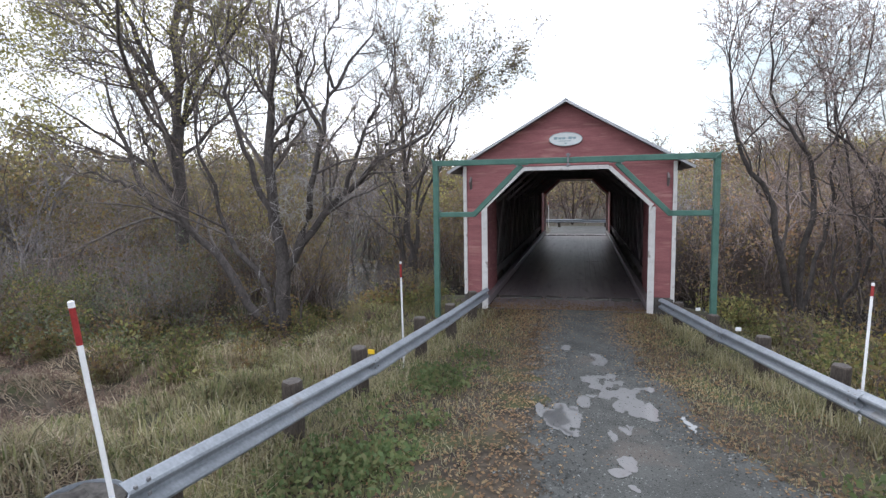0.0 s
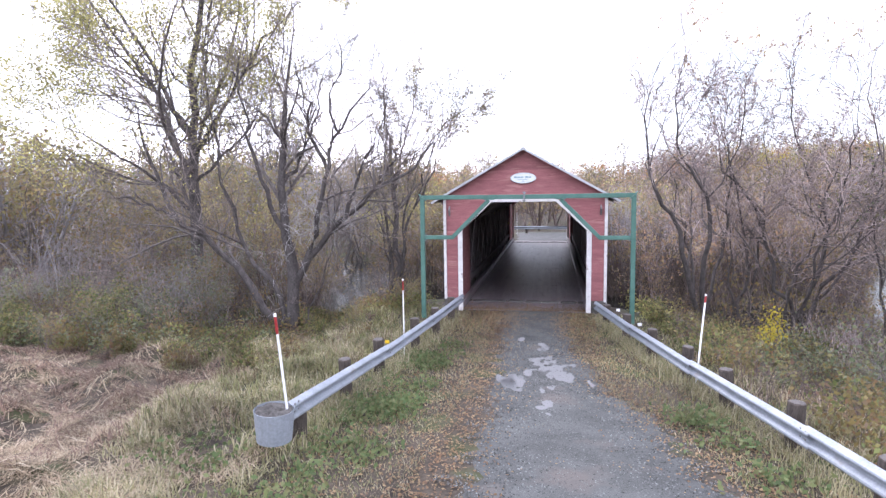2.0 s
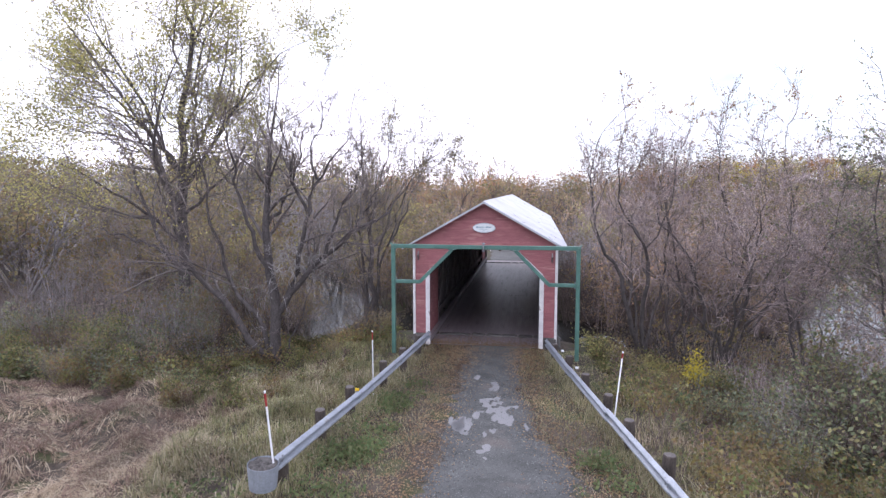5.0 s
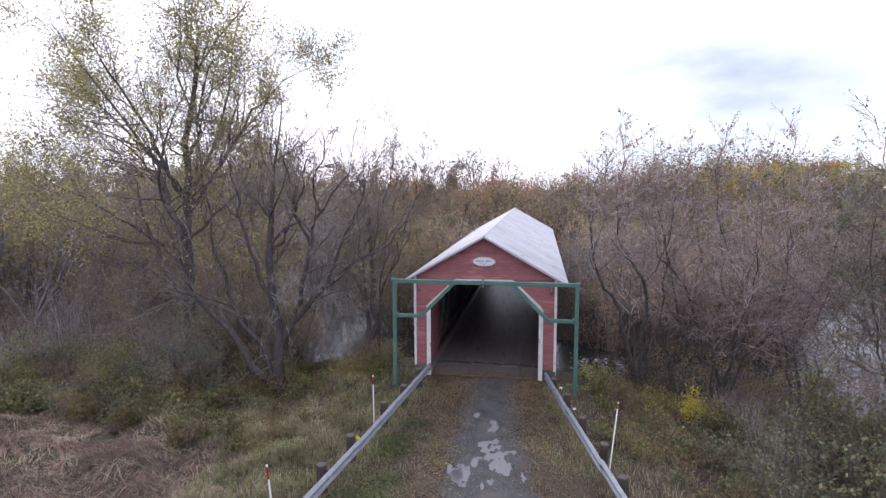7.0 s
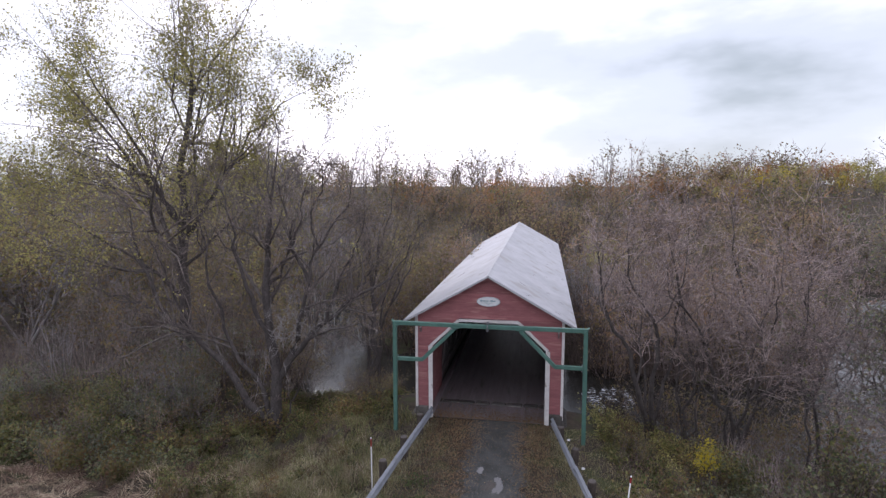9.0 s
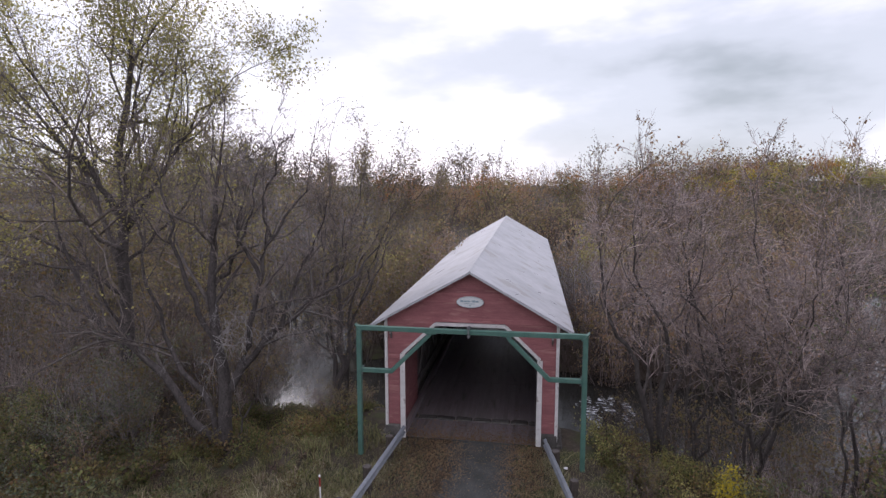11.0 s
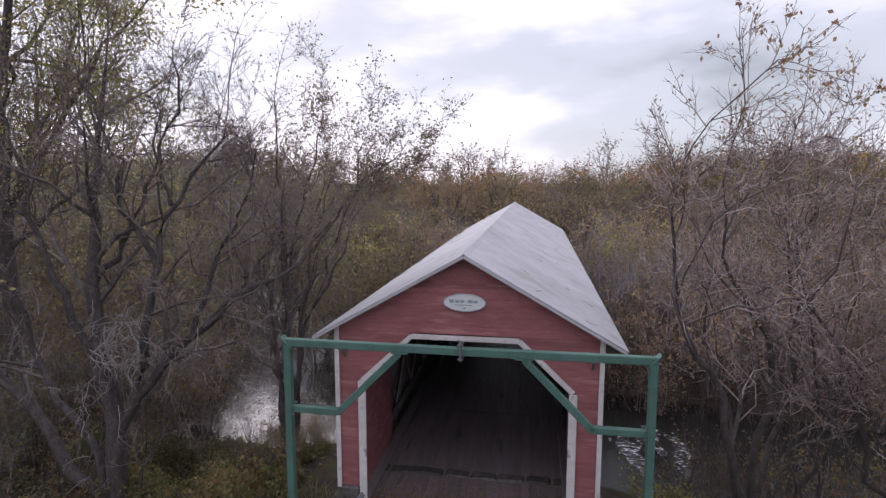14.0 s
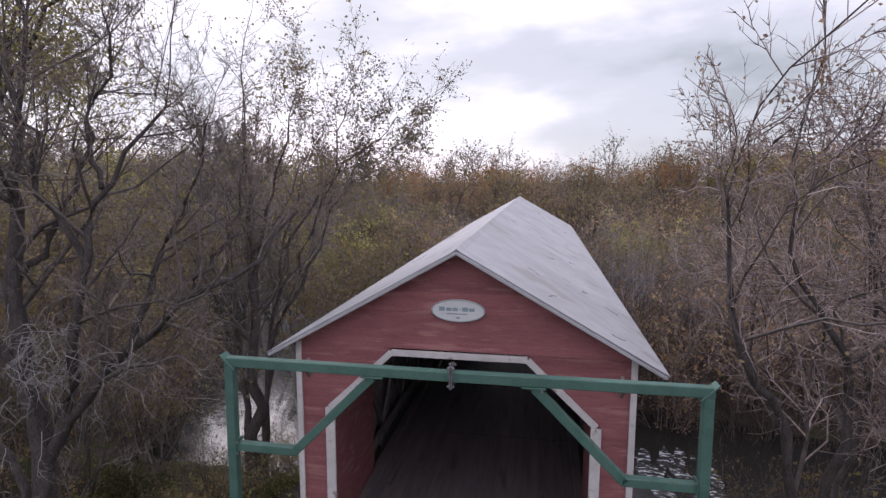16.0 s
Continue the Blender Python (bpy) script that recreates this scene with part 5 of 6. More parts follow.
plant_scrub(24, -30, -12, 0.5, 10, (0, 1, 5, 0, 8), 0.85)
plant_scrub(22, -27, -11, -4.0, 1.0, (5, 6, 2, 8, 2), 0.58, 1.2)
plant_scrub(14, -34, -14, 10, 28, (0, 3, 3, 1), 1.2, 1.6, 0.2)
plant_scrub(10, -15, -9.5, 1.5, 12, (8, 8, 0), 0.8, 1.2, 0.1)
plant_scrub(24, 8.0, 17, -9, -2.0, (6, 6, 2, 6, 5), 0.78, 1.0)
plant_scrub(5, 15, 26, -6, -1.0, (0, 4, 6), 0.9, 1.3, 0.1)
plant_scrub(8, 5.8, 11, -0.6, 2.6, (6, 0, 4), 0.42, 0.9, 0.1)
plant_scrub(5, 18, 34, -12, 0, (0, 5, 4), 1.1)
plant_scrub(14, -9, -4, 12.5, 40, (0, 3, 4, 0, 4), 0.95, 1.2, 0.1)
plant_scrub(20, 4.2, 16, 10.2, 15, (0, 4, 0, 8), 0.8, 1.0, 0.05)
plant_scrub(22, 4.2, 24, 12, 40, (0, 1, 4, 4), 1.0, 1.4, 0.1)
# taller golden growth across the water
for x, y, k, size in ((-6.2, 15.0, 3, 1.2), (-6.4, 18.4, 3, 1.35), (-17.6, 17.5, 0, 1.5), (-19.5, 21.5, 0, 1.7), (-21.5, 18.5, 3, 1.7), (-24.0, 15.0, 3, 1.6), (-27.0, 18.0, 0, 1.6), (-15.0, 11.5, 3, 1.1), (-20.0, 12.5, 3, 1.3), (-5.0, 22.0, 4, 1.4), (-8.0, 25.0, 0, 1.5), (-9.5, 17.5, 3, 1.0), (-17.4, 24.5, 1, 2.2), (-19.2, 27.0, 1, 2.3), (-15.6, 27.0, 1, 2.2), (-34.0, 13.0, 3, 2.0), (-31.0, 8.5, 3, 1.8), (-37.5, 18.0, 3, 2.0), (-29.0, 21.0, 3, 2.0), (-41.0, 11.0, 3, 2.1), (-11.5, 28.0, 3, 1.5), (-8.5, 31.0, 3, 1.5), (-6.0, 28.0, 4, 1.4), (5.5, 29.0, 4, 1.3), (8.0, 33.0, 4, 1.4), (7.2, 20.0, 0, 1.0), (9.6, 24.0, 3, 1.2), (12.6, 21.0, 4, 1.1), (5.2, 22.5, 0, 0.95), (16.0, 25.0, 3, 1.3)):
    shrub(x, y, k, size, 97 * x)
# brown bare growth across the water behind the leaning trees
for x, y, k, size in ((6.6, 11.6, 4, 1.1), (8.8, 12.2, 4, 1.3), (11.2, 11.8, 4, 1.2), (13.2, 12.6, 4, 1.4), (15.6, 13.2, 4, 1.3), (10.0, 14.6, 4, 1.5), (17.6, 15.0, 0, 1.4), (20.4, 13.4, 4, 1.4)):
    shrub(x, y, k, size, 71 * x)
for x, y, size in ((5.4, 3.2, 0.5), (6.6, 3.6, 0.7), (7.4, 3.0, 0.75), (8.6, 3.4, 0.8), (9.8, 3.1, 0.85), (10.9, 2.2, 0.8), (11.4, 1.0, 0.7), (12.4, -0.2, 0.75), (10.3, 0.6, 0.6)):
    shrub(x, y, 8 if x < 8 else 0, size, 59 * x)
# yellowing willow shrubs in the left distance
for x, y, size in ((-22.5, 24.0, 1.4), (-11.2, 24.0, 1.3), (8.0, 27.0, 1.1)):
    shrub(x, y, 7, size, 83 * x)
# brush on the brink beside the bridge
for x, y, k, size in ((-6.6, 5.0, 0, 0.26), (-7.5, 5.2, 4, 0.24), (-7.0, 4.3, 0, 0.2)):
    shrub(x, y, k, size, 43 * x)
for x, y, k, size in ((-4.6, 2.6, 3, 0.24), (-10.6, 6.6, 0, 0.6), (-5.0, 4.3, 4, 0.28)):
    shrub(x, y, k, size, 53 * x)
for x, y, k, size in ((-10.2, 2.6, 8, 0.75), (-10.4, 4.6, 8, 0.8), (-11.6, 7.2, 8, 0.9), (-12.6, 4.4, 8, 0.8), (-13.2, 2.2, 8, 0.7), (-5.4, 12.6, 4, 0.7), (-5.8, 13.8, 0, 0.8)):
    shrub(x, y, k, size, 77 * x)
for x, y, k, size in ((5.5, -1.6, 3, 0.22), (6.6, -2.6, 2, 0.26), (6.2, -4.4, 2, 0.22), (7.6, -5.4, 6, 0.36), (6.9, -7.4, 2, 0.3), (8.8, -7.0, 0, 0.45), (7.4, -9.6, 2, 0.34), (10.4, -9.0, 2, 0.55), (12.5, -6.0, 2, 0.65), (-5.2, -3.0, 2, 0.2), (-6.0, -7.6, 2, 0.2), (-14.6, -5.6, 0, 0.36)):
    shrub(x, y, k, size, 131 * x + 50 * y)
for x, y, k, size in ((-4.9, 1.4, 3, 0.24), (-5.0, 3.4, 0, 0.34), (-6.1, 13.6, 0, 0.8), (-7.6, 15.4, 4, 0.8)):
    shrub(x, y, k, size, 61 * x)
# the last four are added for branches that droop before the bright water
for x, y, k, size in ((-7.4, 12.6, 8, 0.9), (-9.2, 14.0, 0, 1.1), (-6.6, 14.2, 8, 1.0), (-8.4, 16.2, 0, 1.3), (-6.3, 4.5, 8, 0.40), (-6.7, 4.3, 6, 0.34), (-5.9, 4.9, 8, 0.40), (-6.2, 5.2, 0, 0.42), (-5.5, 4.2, 8, 0.30), (-5.6, 1.4, 8, 0.54), (-6.1, 2.0, 8, 0.44), (-5.2, 2.0, 6, 0.42), (-6.6, 1.5, 8, 0.40)):
    shrub(x, y, k, size, 91 * x)
shrub(-6.0, -1.2, 3, 0.17, 100)
shrub(-4.4, 0.6, 2, 0.22, 160)
for x, y, k, size in ((8.2, -8.2, 6, 0.5), (9.4, -6.2, 6, 0.55), (7.2, -5.4, 6, 0.36), (10.8, -7.2, 6, 0.75), (11.6, -3.6, 6, 0.85), (13.6, -5.2, 6, 0.95), (12.2, -8.2, 6, 0.8), (15.2, -7.0, 2, 0.9), (9.0, -10.4, 2, 0.5)):
    shrub(x, y, k, size, 29 * x)
for x, y, k, size in ((-12.6, 0.2, 0, 0.55), (-13.4, -1.6, 4, 0.45), (-14.6, -1.0, 5, 0.6), (-13.8, 1.2, 0, 0.7), (-11.6, 1.8, 0, 0.6), (-15.8, -3.0, 0, 0.5)):
    shrub(x, y, k, size, 37 * x)
for x, y, k, size in ((13.2, 0.6, 0, 0.7), (14.6, -0.6, 1, 0.75), (15.8, -1.6, 0, 0.8), (14.0, -2.0, 6, 0.7), (16.8, -0.4, 4, 0.7), (15.2, 1.0, 4, 0.9), (17.4, 1.2, 0, 1.0), (13.0, 1.8, 4, 0.8)):
    shrub(x, y, k, size, 47 * x)
shrub(4.9, -0.2, 2, 0.26, 10)
shrub(5.6, -1.0, 3, 0.24, 200)


# ---- woods beyond, past counting ----
def far_tree(seed, height, leafy, leaf=0.34):
    """A small light tree for the distance: fine stems and scattered leaves."""
    rng = np.random.default_rng(seed)
    st = [((0, 0, 0), (rng.uniform(-0.35, 0.35), rng.uniform(-0.35, 0.35), 1), height * rng.uniform(0.6, 0.9), 0.07) for _ in range(4)]
    g = grow(rng, st, [dict(n=3, wander=0.1, lift=0.08, tip=0.4, kids=6, first=0.15, angle=40, ratio=0.5, thin=0.5, least=0.03), dict(n=2, wander=0.2, lift=0.08, tip=0.4, kids=5, first=0.1, angle=42, ratio=0.7, thin=0.7, least=0.022), dict(n=2, wander=0.2, lift=0.06, tip=0.5)])
    wood = joined([as_tris(tubes(p, r, 3)) if p.shape[1] > 2 else spikes(p, r) for p, r in g])
    ends = g[-1][0].reshape(-1, 3)
    pick = ends[rng.integers(0, len(ends), leafy)] + rng.normal(size=(leafy, 3)) * 0.30
    return wood, leaf_quads(rng, pick, leaf)


def woods(name, count, area, heights, mats, leafy, label, seed, clear=1.0, leaf=0.3):
    rng = np.random.default_rng(seed)
    kinds = [far_tree(seed * 10 + k, 5.0, leafy, leaf) for k in range(5)]
    wood, leaf = [], [[] for _ in mats[1:]]
    n = 0
    while n < count:
        x, y = rng.uniform(area[0], area[1]), rng.uniform(area[2], area[3])
        if not free(x, y, clear):
            continue
        n += 1
        z = float(ground_z(x, y))
        s = rng.uniform(*heights) / 5.0
        a = rng.uniform(0, 6.3)
        wide = s * 1.25
        rot = np.array([[wide * math.cos(a), -wide * math.sin(a), 0], [wide * math.sin(a), wide * math.cos(a), 0], [0, 0, s]])
        (wv, wf), (lv, lf) = kinds[int(rng.integers(5))]
        wood.append((wv @ rot.T + (x, y, z), wf))
        leaf[int(rng.integers(len(leaf)))].append((lv @ rot.T + (x, y, z), lf))
    t = thing(name, label, "woods", kind="stuff")
    part("branches", mesh("branches", *joined(wood), mats[0]), t)
    for m, chunk in zip(mats[1:], leaf):
        part("foliage", mesh("foliage", *joined(chunk), m), t)
    return t


woods("woods", 60, (-70, -20, 24, 70), (6, 9), (M_TWIG_PALE, M_LEAF_MIX, M_LEAF_GOLD, M_LEAF_OLIVE, M_LEAF_MIX), 560, "tangled bare riverside woods with sparse autumn leaves", 41, 0.2, 0.18)
woods("woods", 70, (-12, 46, 38, 80), (4, 7), (M_TWIG_DARK, M_LEAF_RUST, M_LEAF_MIX, M_LEAF_GOLD), 440, "low rust-brown woods behind the bridge", 42, 0.2, 0.20)
woods("woods", 45, (20, 70, 10, 55), (3.6, 6.2), (M_TWIG, M_LEAF_GOLD, M_LEAF_RUST, M_LEAF_GOLD), 500, "brown scrub woods on the far bank", 43, 0.2, 0.19)
woods("woods", 80, (-100, 110, 75, 130), (5.5, 10), (M_TWIG, M_LEAF_RUST, M_LEAF_MIX, M_LEAF_OLIVE), 420, "distant russet woods", 44, 1.0, 0.26)
woods("woods", 80, (36, 84, 92, 132), (3.6, 5.2), (M_TWIG, M_LEAF_YELLOW, M_LEAF_GREEN, M_LEAF_ORANGE, M_LEAF_GREEN), 560, "yellow-green wooded hill in the distance", 45, 1.0, 0.30)
woods("woods", 45, (-40, 48, 108, 150), (6, 9), (M_TWIG, M_LEAF_RUST, M_LEAF_MIX, M_LEAF_ORANGE), 420, "russet woods below the skyline", 50, 1.0, 0.26)
woods("woods", 20, (-24, 2, 88, 108), (5, 7.5), (M_TWIG, M_LEAF_ORANGE, M_LEAF_RUST), 480, "patch of orange autumn trees", 49, 1.0, 0.24)
woods("woods", 85, (-190, 190, 150, 225), (9, 17), (M_TWIG, M_LEAF_MIX), 240, "far grey-brown treeline", 46, 1.0, 0.24)
woods("woods", 40, (-130, -55, 5, 110), (8, 12), (M_TWIG_PALE, M_LEAF_MIX, M_LEAF_GOLD, M_LEAF_OLIVE), 520, "grey-brown wooded flats along the river", 48, 1.0, 0.2)
woods("woods", 45, (-75, -26, -6, 20), (5.5, 8.5), (M_TWIG_PALE, M_LEAF_MIX, M_LEAF_OLIVE, M_LEAF_MIX, M_LEAF_GOLD), 480, "leafy olive and brown woods on the near bank", 47, 1.0, 0.15)


# ---- thicket of fine upright stems under the scrub ----
def thicket(rng, xy, height, lean, thick):
    n = len(xy)
    base = np.concatenate([xy, ground_z(xy[:, 0], xy[:, 1])[:, None] - 0.02], 1)
    d = unit(np.concatenate([rng.normal(0, lean, (n, 2)), np.ones((n, 1))], 1))
    h = height * rng.uniform(0.4, 1.2, n) * (0.85 + 0.4 * np.sin(xy[:, 0] * 0.13) * np.sin(xy[:, 1] * 0.11 + xy[:, 0] * 0.05) + 0.15 * np.sin(xy[:, 0] * 0.41))
    p = np.stack([base, base + d * h[:, None]], 1)
    main = spikes(p, np.full((n, 2), thick))
    u = rng.uniform(0.3, 0.9, (n, 2))
    side = unit(d[:, None] + rng.normal(0, 0.6, (n, 2, 3)))
    s0 = base[:, None] + d[:, None] * (h[:, None] * u)[..., None]
    s1 = s0 + side * (h[:, None] * 0.35)[..., None]
    return joined([main, spikes(np.stack([s0, s1], 2).reshape(-1, 2, 3), np.full((2 * n, 2), thick * 0.7))])


def patch(n, x0, x1, y0, y1, edge=0.1, rng=np.random.default_rng(321)):
    out = []
    while len(out) < n:
        p = np.stack([rng.uniform(x0, x1, n), rng.uniform(y0, y1, n)], -1)
        e = river_edge(p[:, 0], p[:, 1])
        ok = (e > edge) & ~((np.abs(p[:, 0]) < 3.7) & (p[:, 1] < 36))
        out += p[ok].tolist()
    return np.array(out[:n])


rng = np.random.default_rng(55)
for n, area, h, m, label in (
    (3500, (-230, 230, 165, 245), 10.5, M_TWIG, "bare tops of the far treeline"),
    (2500, (-150, -55, 0, 130), 6.0, M_TWIG, "bare brush on the far flats"),
    (2600, (-70, 120, 90, 165), 5.0, M_TWIG, "russet brush on the far slope"),
    (3600, (-32, -14, 0.5, 10), 1.8, M_TWIG, "grey-brown thicket of fine bare stems"),
    (2600, (4.6, 18, -11, 0.5), 0.9, M_TWIG_DARK, "dark dead weed stems on the slope"),
    (3000, (-30, -10, 8, 28), 2.4, M_TWIG, "brown thicket of fine bare stems"),
    (3500, (9, 26, -4, 3.4), 1.7, M_TWIG_PINK, "brown thicket of fine bare stems on the bank"),
    (5000, (3.6, 20, 10.0, 20), 2.2, M_TWIG_DARK, "dense brown thicket across the rapids"),
    (1500, (-5, -3.6, 10.5, 20), 1.8, M_TWIG_DARK, "brown thicket against the bridge"),
    (4200, (-14, 30, 12, 44), 2.4, M_TWIG_DARK, "brown thicket of bare stems on the far bank"),
    (3800, (-60, 70, 40, 90), 3.4, M_TWIG, "brown thicket far beyond the river"),
):
    tagged(new("thicket", mesh("thicket", *thicket(rng, patch(n, *area), h, 0.28, 0.009 if h < 3 else 0.02 if h < 4 else 0.05), m)), label, "thicket", kind="stuff")

# ---- weeds, grass, straw and fallen leaves ----
def scatter(rng, n, x0, x1, y0, y1, keep):
    out = np.zeros((0, 2))
    while len(out) < n:
        p = np.stack([rng.uniform(x0, x1, n * 2), rng.uniform(y0, y1, n * 2)], -1)
        out = np.concatenate([out, p[keep(p[:, 0], p[:, 1])]])
    return out[:n]


def blades(rng, xy, height, width, lean=0.5):
    """Grass blades: narrow bent blades of two quads."""
    n = len(xy)
    base = np.concatenate([xy, ground_z(xy[:, 0], xy[:, 1])[:, None] - 0.01], 1)
    a = rng.uniform(0, 2 * np.pi, n)
    side = np.stack([np.cos(a), np.sin(a), 0 * a], -1) * (width * rng.uniform(0.6, 1.3, n))[:, None]
    tip_d = np.stack([-np.sin(a), np.cos(a), 0 * a], -1) * rng.normal(0, lean, n)[:, None]
    h = (height * rng.uniform(0.5, 1.25, n))[:, None]
    mid = base + h * 0.55 * np.array([0, 0, 1.0]) + tip_d * h * 0.35
    tip = base + h * np.array([0, 0, 0.92]) + tip_d * h
    v = np.stack([base - side, base + side, mid + side * 0.8, mid - side * 0.8, tip], 1).reshape(-1, 3)
    i = np.arange(n)[:, None] * 5
    f = np.concatenate([i + np.array([[0, 1, 2]]), i + np.array([[0, 2, 3]]), i + np.array([[3, 2, 4]])])
    return v, f


def sheaves(rng, mids, each, length, width, arch):
    """Bundles of long blades lying one way, as wind and rain leave them."""
    b = len(mids)
    turn = np.repeat(rng.uniform(0, 2 * np.pi, b), each) + rng.normal(0, 0.28, b * each)
    xy = np.repeat(mids, each, 0) + rng.normal(0, 1, (b * each, 2)) * np.repeat(rng.uniform(0.04, 0.16, b), each)[:, None]
    reach = length * np.repeat(rng.uniform(0.6, 1.3, b), each) * rng.uniform(0.5, 1.2, b * each)
    way = np.stack([np.cos(turn), np.sin(turn)], -1)
    side = np.stack([-np.sin(turn), np.cos(turn), 0 * turn], -1) * (width * rng.uniform(0.6, 1.3, b * each))[:, None]
    mid, tip = xy + way * (reach * 0.45)[:, None], xy + way * reach[:, None]
    rise = arch * rng.uniform(0.3, 1.3, b * each)
    p0 = np.concatenate([xy, ground_z(xy[:, 0], xy[:, 1])[:, None]], 1)
    p1 = np.concatenate([mid, (ground_z(mid[:, 0], mid[:, 1]) + rise + 0.02)[:, None]], 1)
    p2 = np.concatenate([tip, (ground_z(tip[:, 0], tip[:, 1]) + rise * rng.uniform(0.2, 1.1, b * each) + 0.02)[:, None]], 1)
    v = np.stack([p0 - side, p0 + side, p1 + side, p1 - side, p2], 1).reshape(-1, 3)
    i = np.arange(b * each)[:, None] * 5
    return v, np.concatenate([i + np.array([[0, 1, 2]]), i + np.array([[0, 2, 3]]), i + np.array([[3, 2, 4]])])


def off_road(x, y):
    left = np.interp(-y, (0, 4, 8.5, 12, 16, 30), (-0.75, -0.45, -0.25, -0.15, -0.6, -1.2))
    right = np.interp(-y, (0, 4, 8.5, 11, 13, 16, 30), (1.65, 1.5, 1.95, 3.0, 3.4, 3.7, 4.0))
    return (x < left) | (x > right)


def dry(x, y):
    return river_edge(x, y) > 0.3


def clumped(rng, n, clumps, spread, x0, x1, y0, y1, keep):
    """Stem places in clumps, with bare gaps between."""
    mid = scatter(rng, clumps, x0, x1, y0, y1, keep)
    p = mid[rng.integers(0, clumps, n)] + rng.normal(0, 1, (n, 2)) * spread * rng.uniform(0.5, 1.3, (n, 1))
    return p[keep(p[:, 0], p[:, 1])]


def straw_zone(x, y):
    return (x < -5.5) & (y < np.interp(x, (-26, -16, -10, -7.5, -6.2, -5.5), (-4.4, -5.2, -6.1, -7.5, -9.6, -14.0)) + 0.5 * np.sin(2.3 * x) + 0.3 * np.sin(5.1 * x))


rng = np.random.default_rng(90)
verge = scatter(rng, 32000, -3.4, 6.0, -19, -0.2, lambda x, y: off_road(x, y) & ((x < -0.7) | (x > rail_x(1, y) - 1.8)))
v, f = blades(rng, verge, 0.08, 0.006, 0.9)
tagged(new("verge_grass", mesh("verge_grass", v, f, M_GRASS_PALE)), "short green grass on the verges under the rails", "grass", kind="stuff")
green = scatter(rng, 9000, -3.4, 6.0, -19, -0.2, lambda x, y: off_road(x, y) & ((x < -1.3) | (x > rail_x(1, y) - 1.1)))
v, f = blades(rng, green, 0.12, 0.008, 0.8)
tagged(new("verge_grass", mesh("verge_grass", v, f, M_GRASS)), "fresh green grass tufts along the rails", "grass", kind="stuff")
under = np.concatenate([np.stack([rail_x(1, yy) + rng.normal(0.0, 0.16, len(yy)), yy], -1) for yy in (rng.uniform(-18, -0.8, 4200),)] + [np.stack([rail_x(-1, yy) + rng.normal(-0.05, 0.16, len(yy)), yy], -1) for yy in (rng.uniform(-13, -0.8, 2200),)])
v, f = blades(rng, under, 0.26, 0.006, 0.9)
tagged(new("verge_grass", mesh("verge_grass", v, f, M_GRASS_PALE)), "uncut bleached grass grown up under the rails", "grass", kind="stuff")
rough_ = scatter(rng, 13000, -30, -2.6, -20, 0.5, lambda x, y: dry(x, y) & ~straw_zone(x, y) & (np.sin(x * 1.1 + y * 0.7) + np.sin(y * 1.7 - x * 0.5) + 0.7 * np.sin(4 * x - 3 * y) > 0.4))
v, f = blades(rng, rough_, 0.26, 0.012, 1.0)
tagged(new("meadow_grass", mesh("meadow_grass", v, f, M_GRASS)), "rank autumn grass and weeds on the bank", "grass", kind="stuff")
st = scatter(rng, 34000, -26, -3.0, -20, -1, lambda x, y: dry(x, y) & (straw_zone(x, y) & (np.sin(2.9 * x + 1.7 * y) + np.sin(3.3 * y - 1.9 * x) > -0.9) | (np.hypot(x + 7.0, y + 5.2) < 1.2)))
v, f = blades(rng, st, 0.11, 0.0085, 2.6)
tagged(new("dry_straw", mesh("dry_straw", v, f, M_STRAW)), "flattened dry straw and reeds", "dry grass", kind="stuff")
laid = scatter(rng, 2400, -24, -5.0, -20, -4, lambda x, y: dry(x, y) & straw_zone(x, y))
tagged(new("dry_straw", mesh("dry_straw", *sheaves(rng, laid, 10, 0.55, 0.008, 0.07), M_STRAW)), "long fallen reeds lying in bundles", "dry grass", kind="stuff")
laid = scatter(rng, 500, -22, -5.5, -14, -4.5, lambda x, y: dry(x, y) & straw_zone(x, y - 0.8))
tagged(new("dry_straw", mesh("dry_straw", *sheaves(rng, laid, 10, 0.5, 0.009, 0.12), M_DEAD)), "brown fallen weed stalks lying in bundles", "dry grass", kind="stuff")
combed = scatter(rng, 360, -10, -2.9, -13, -2.5, lambda x, y: dry(x, y) & ~straw_zone(x, y))
tagged(new("grass_tussocks", mesh("grass_tussocks", *sheaves(rng, combed, 12, 0.34, 0.007, 0.22), M_GRASS_PALE)), "combed-over bleached grass tussocks", "dry grass", kind="stuff")
combed = scatter(rng, 420, -12, -3.2, -11, -1.5, lambda x, y: dry(x, y) & ~straw_zone(x, y))
tagged(new("grass_tussocks", mesh("grass_tussocks", *sheaves(rng, combed, 12, 0.34, 0.008, 0.24), M_GRASS)), "combed-over green grass tussocks", "grass", kind="stuff")
pale = scatter(rng, 12000, -8.5, -2.7, -17, -3.0, lambda x, y: ~straw_zone(x, y) & (np.sin(x * 2.1 + y) + np.sin(y * 1.9 - x) + 0.6 * np.sin(5 * x + 3 * y) > 0.3))
v, f = blades(rng, pale, 0.19, 0.007, 1.3)
tagged(new("meadow_grass", mesh("meadow_grass", v, f, M_GRASS_PALE)), "soft pale bleached grass outside the rail", "grass", kind="stuff")
thatch = scatter(rng, 20000, -8.0, -3.0, -18, -9.8, lambda x, y: np.sin(x * 2.7 + y * 1.3) + np.sin(y * 2.9 - x * 0.8) > -0.5)
v, f = blades(rng, thatch, 0.11, 0.0085, 2.2)
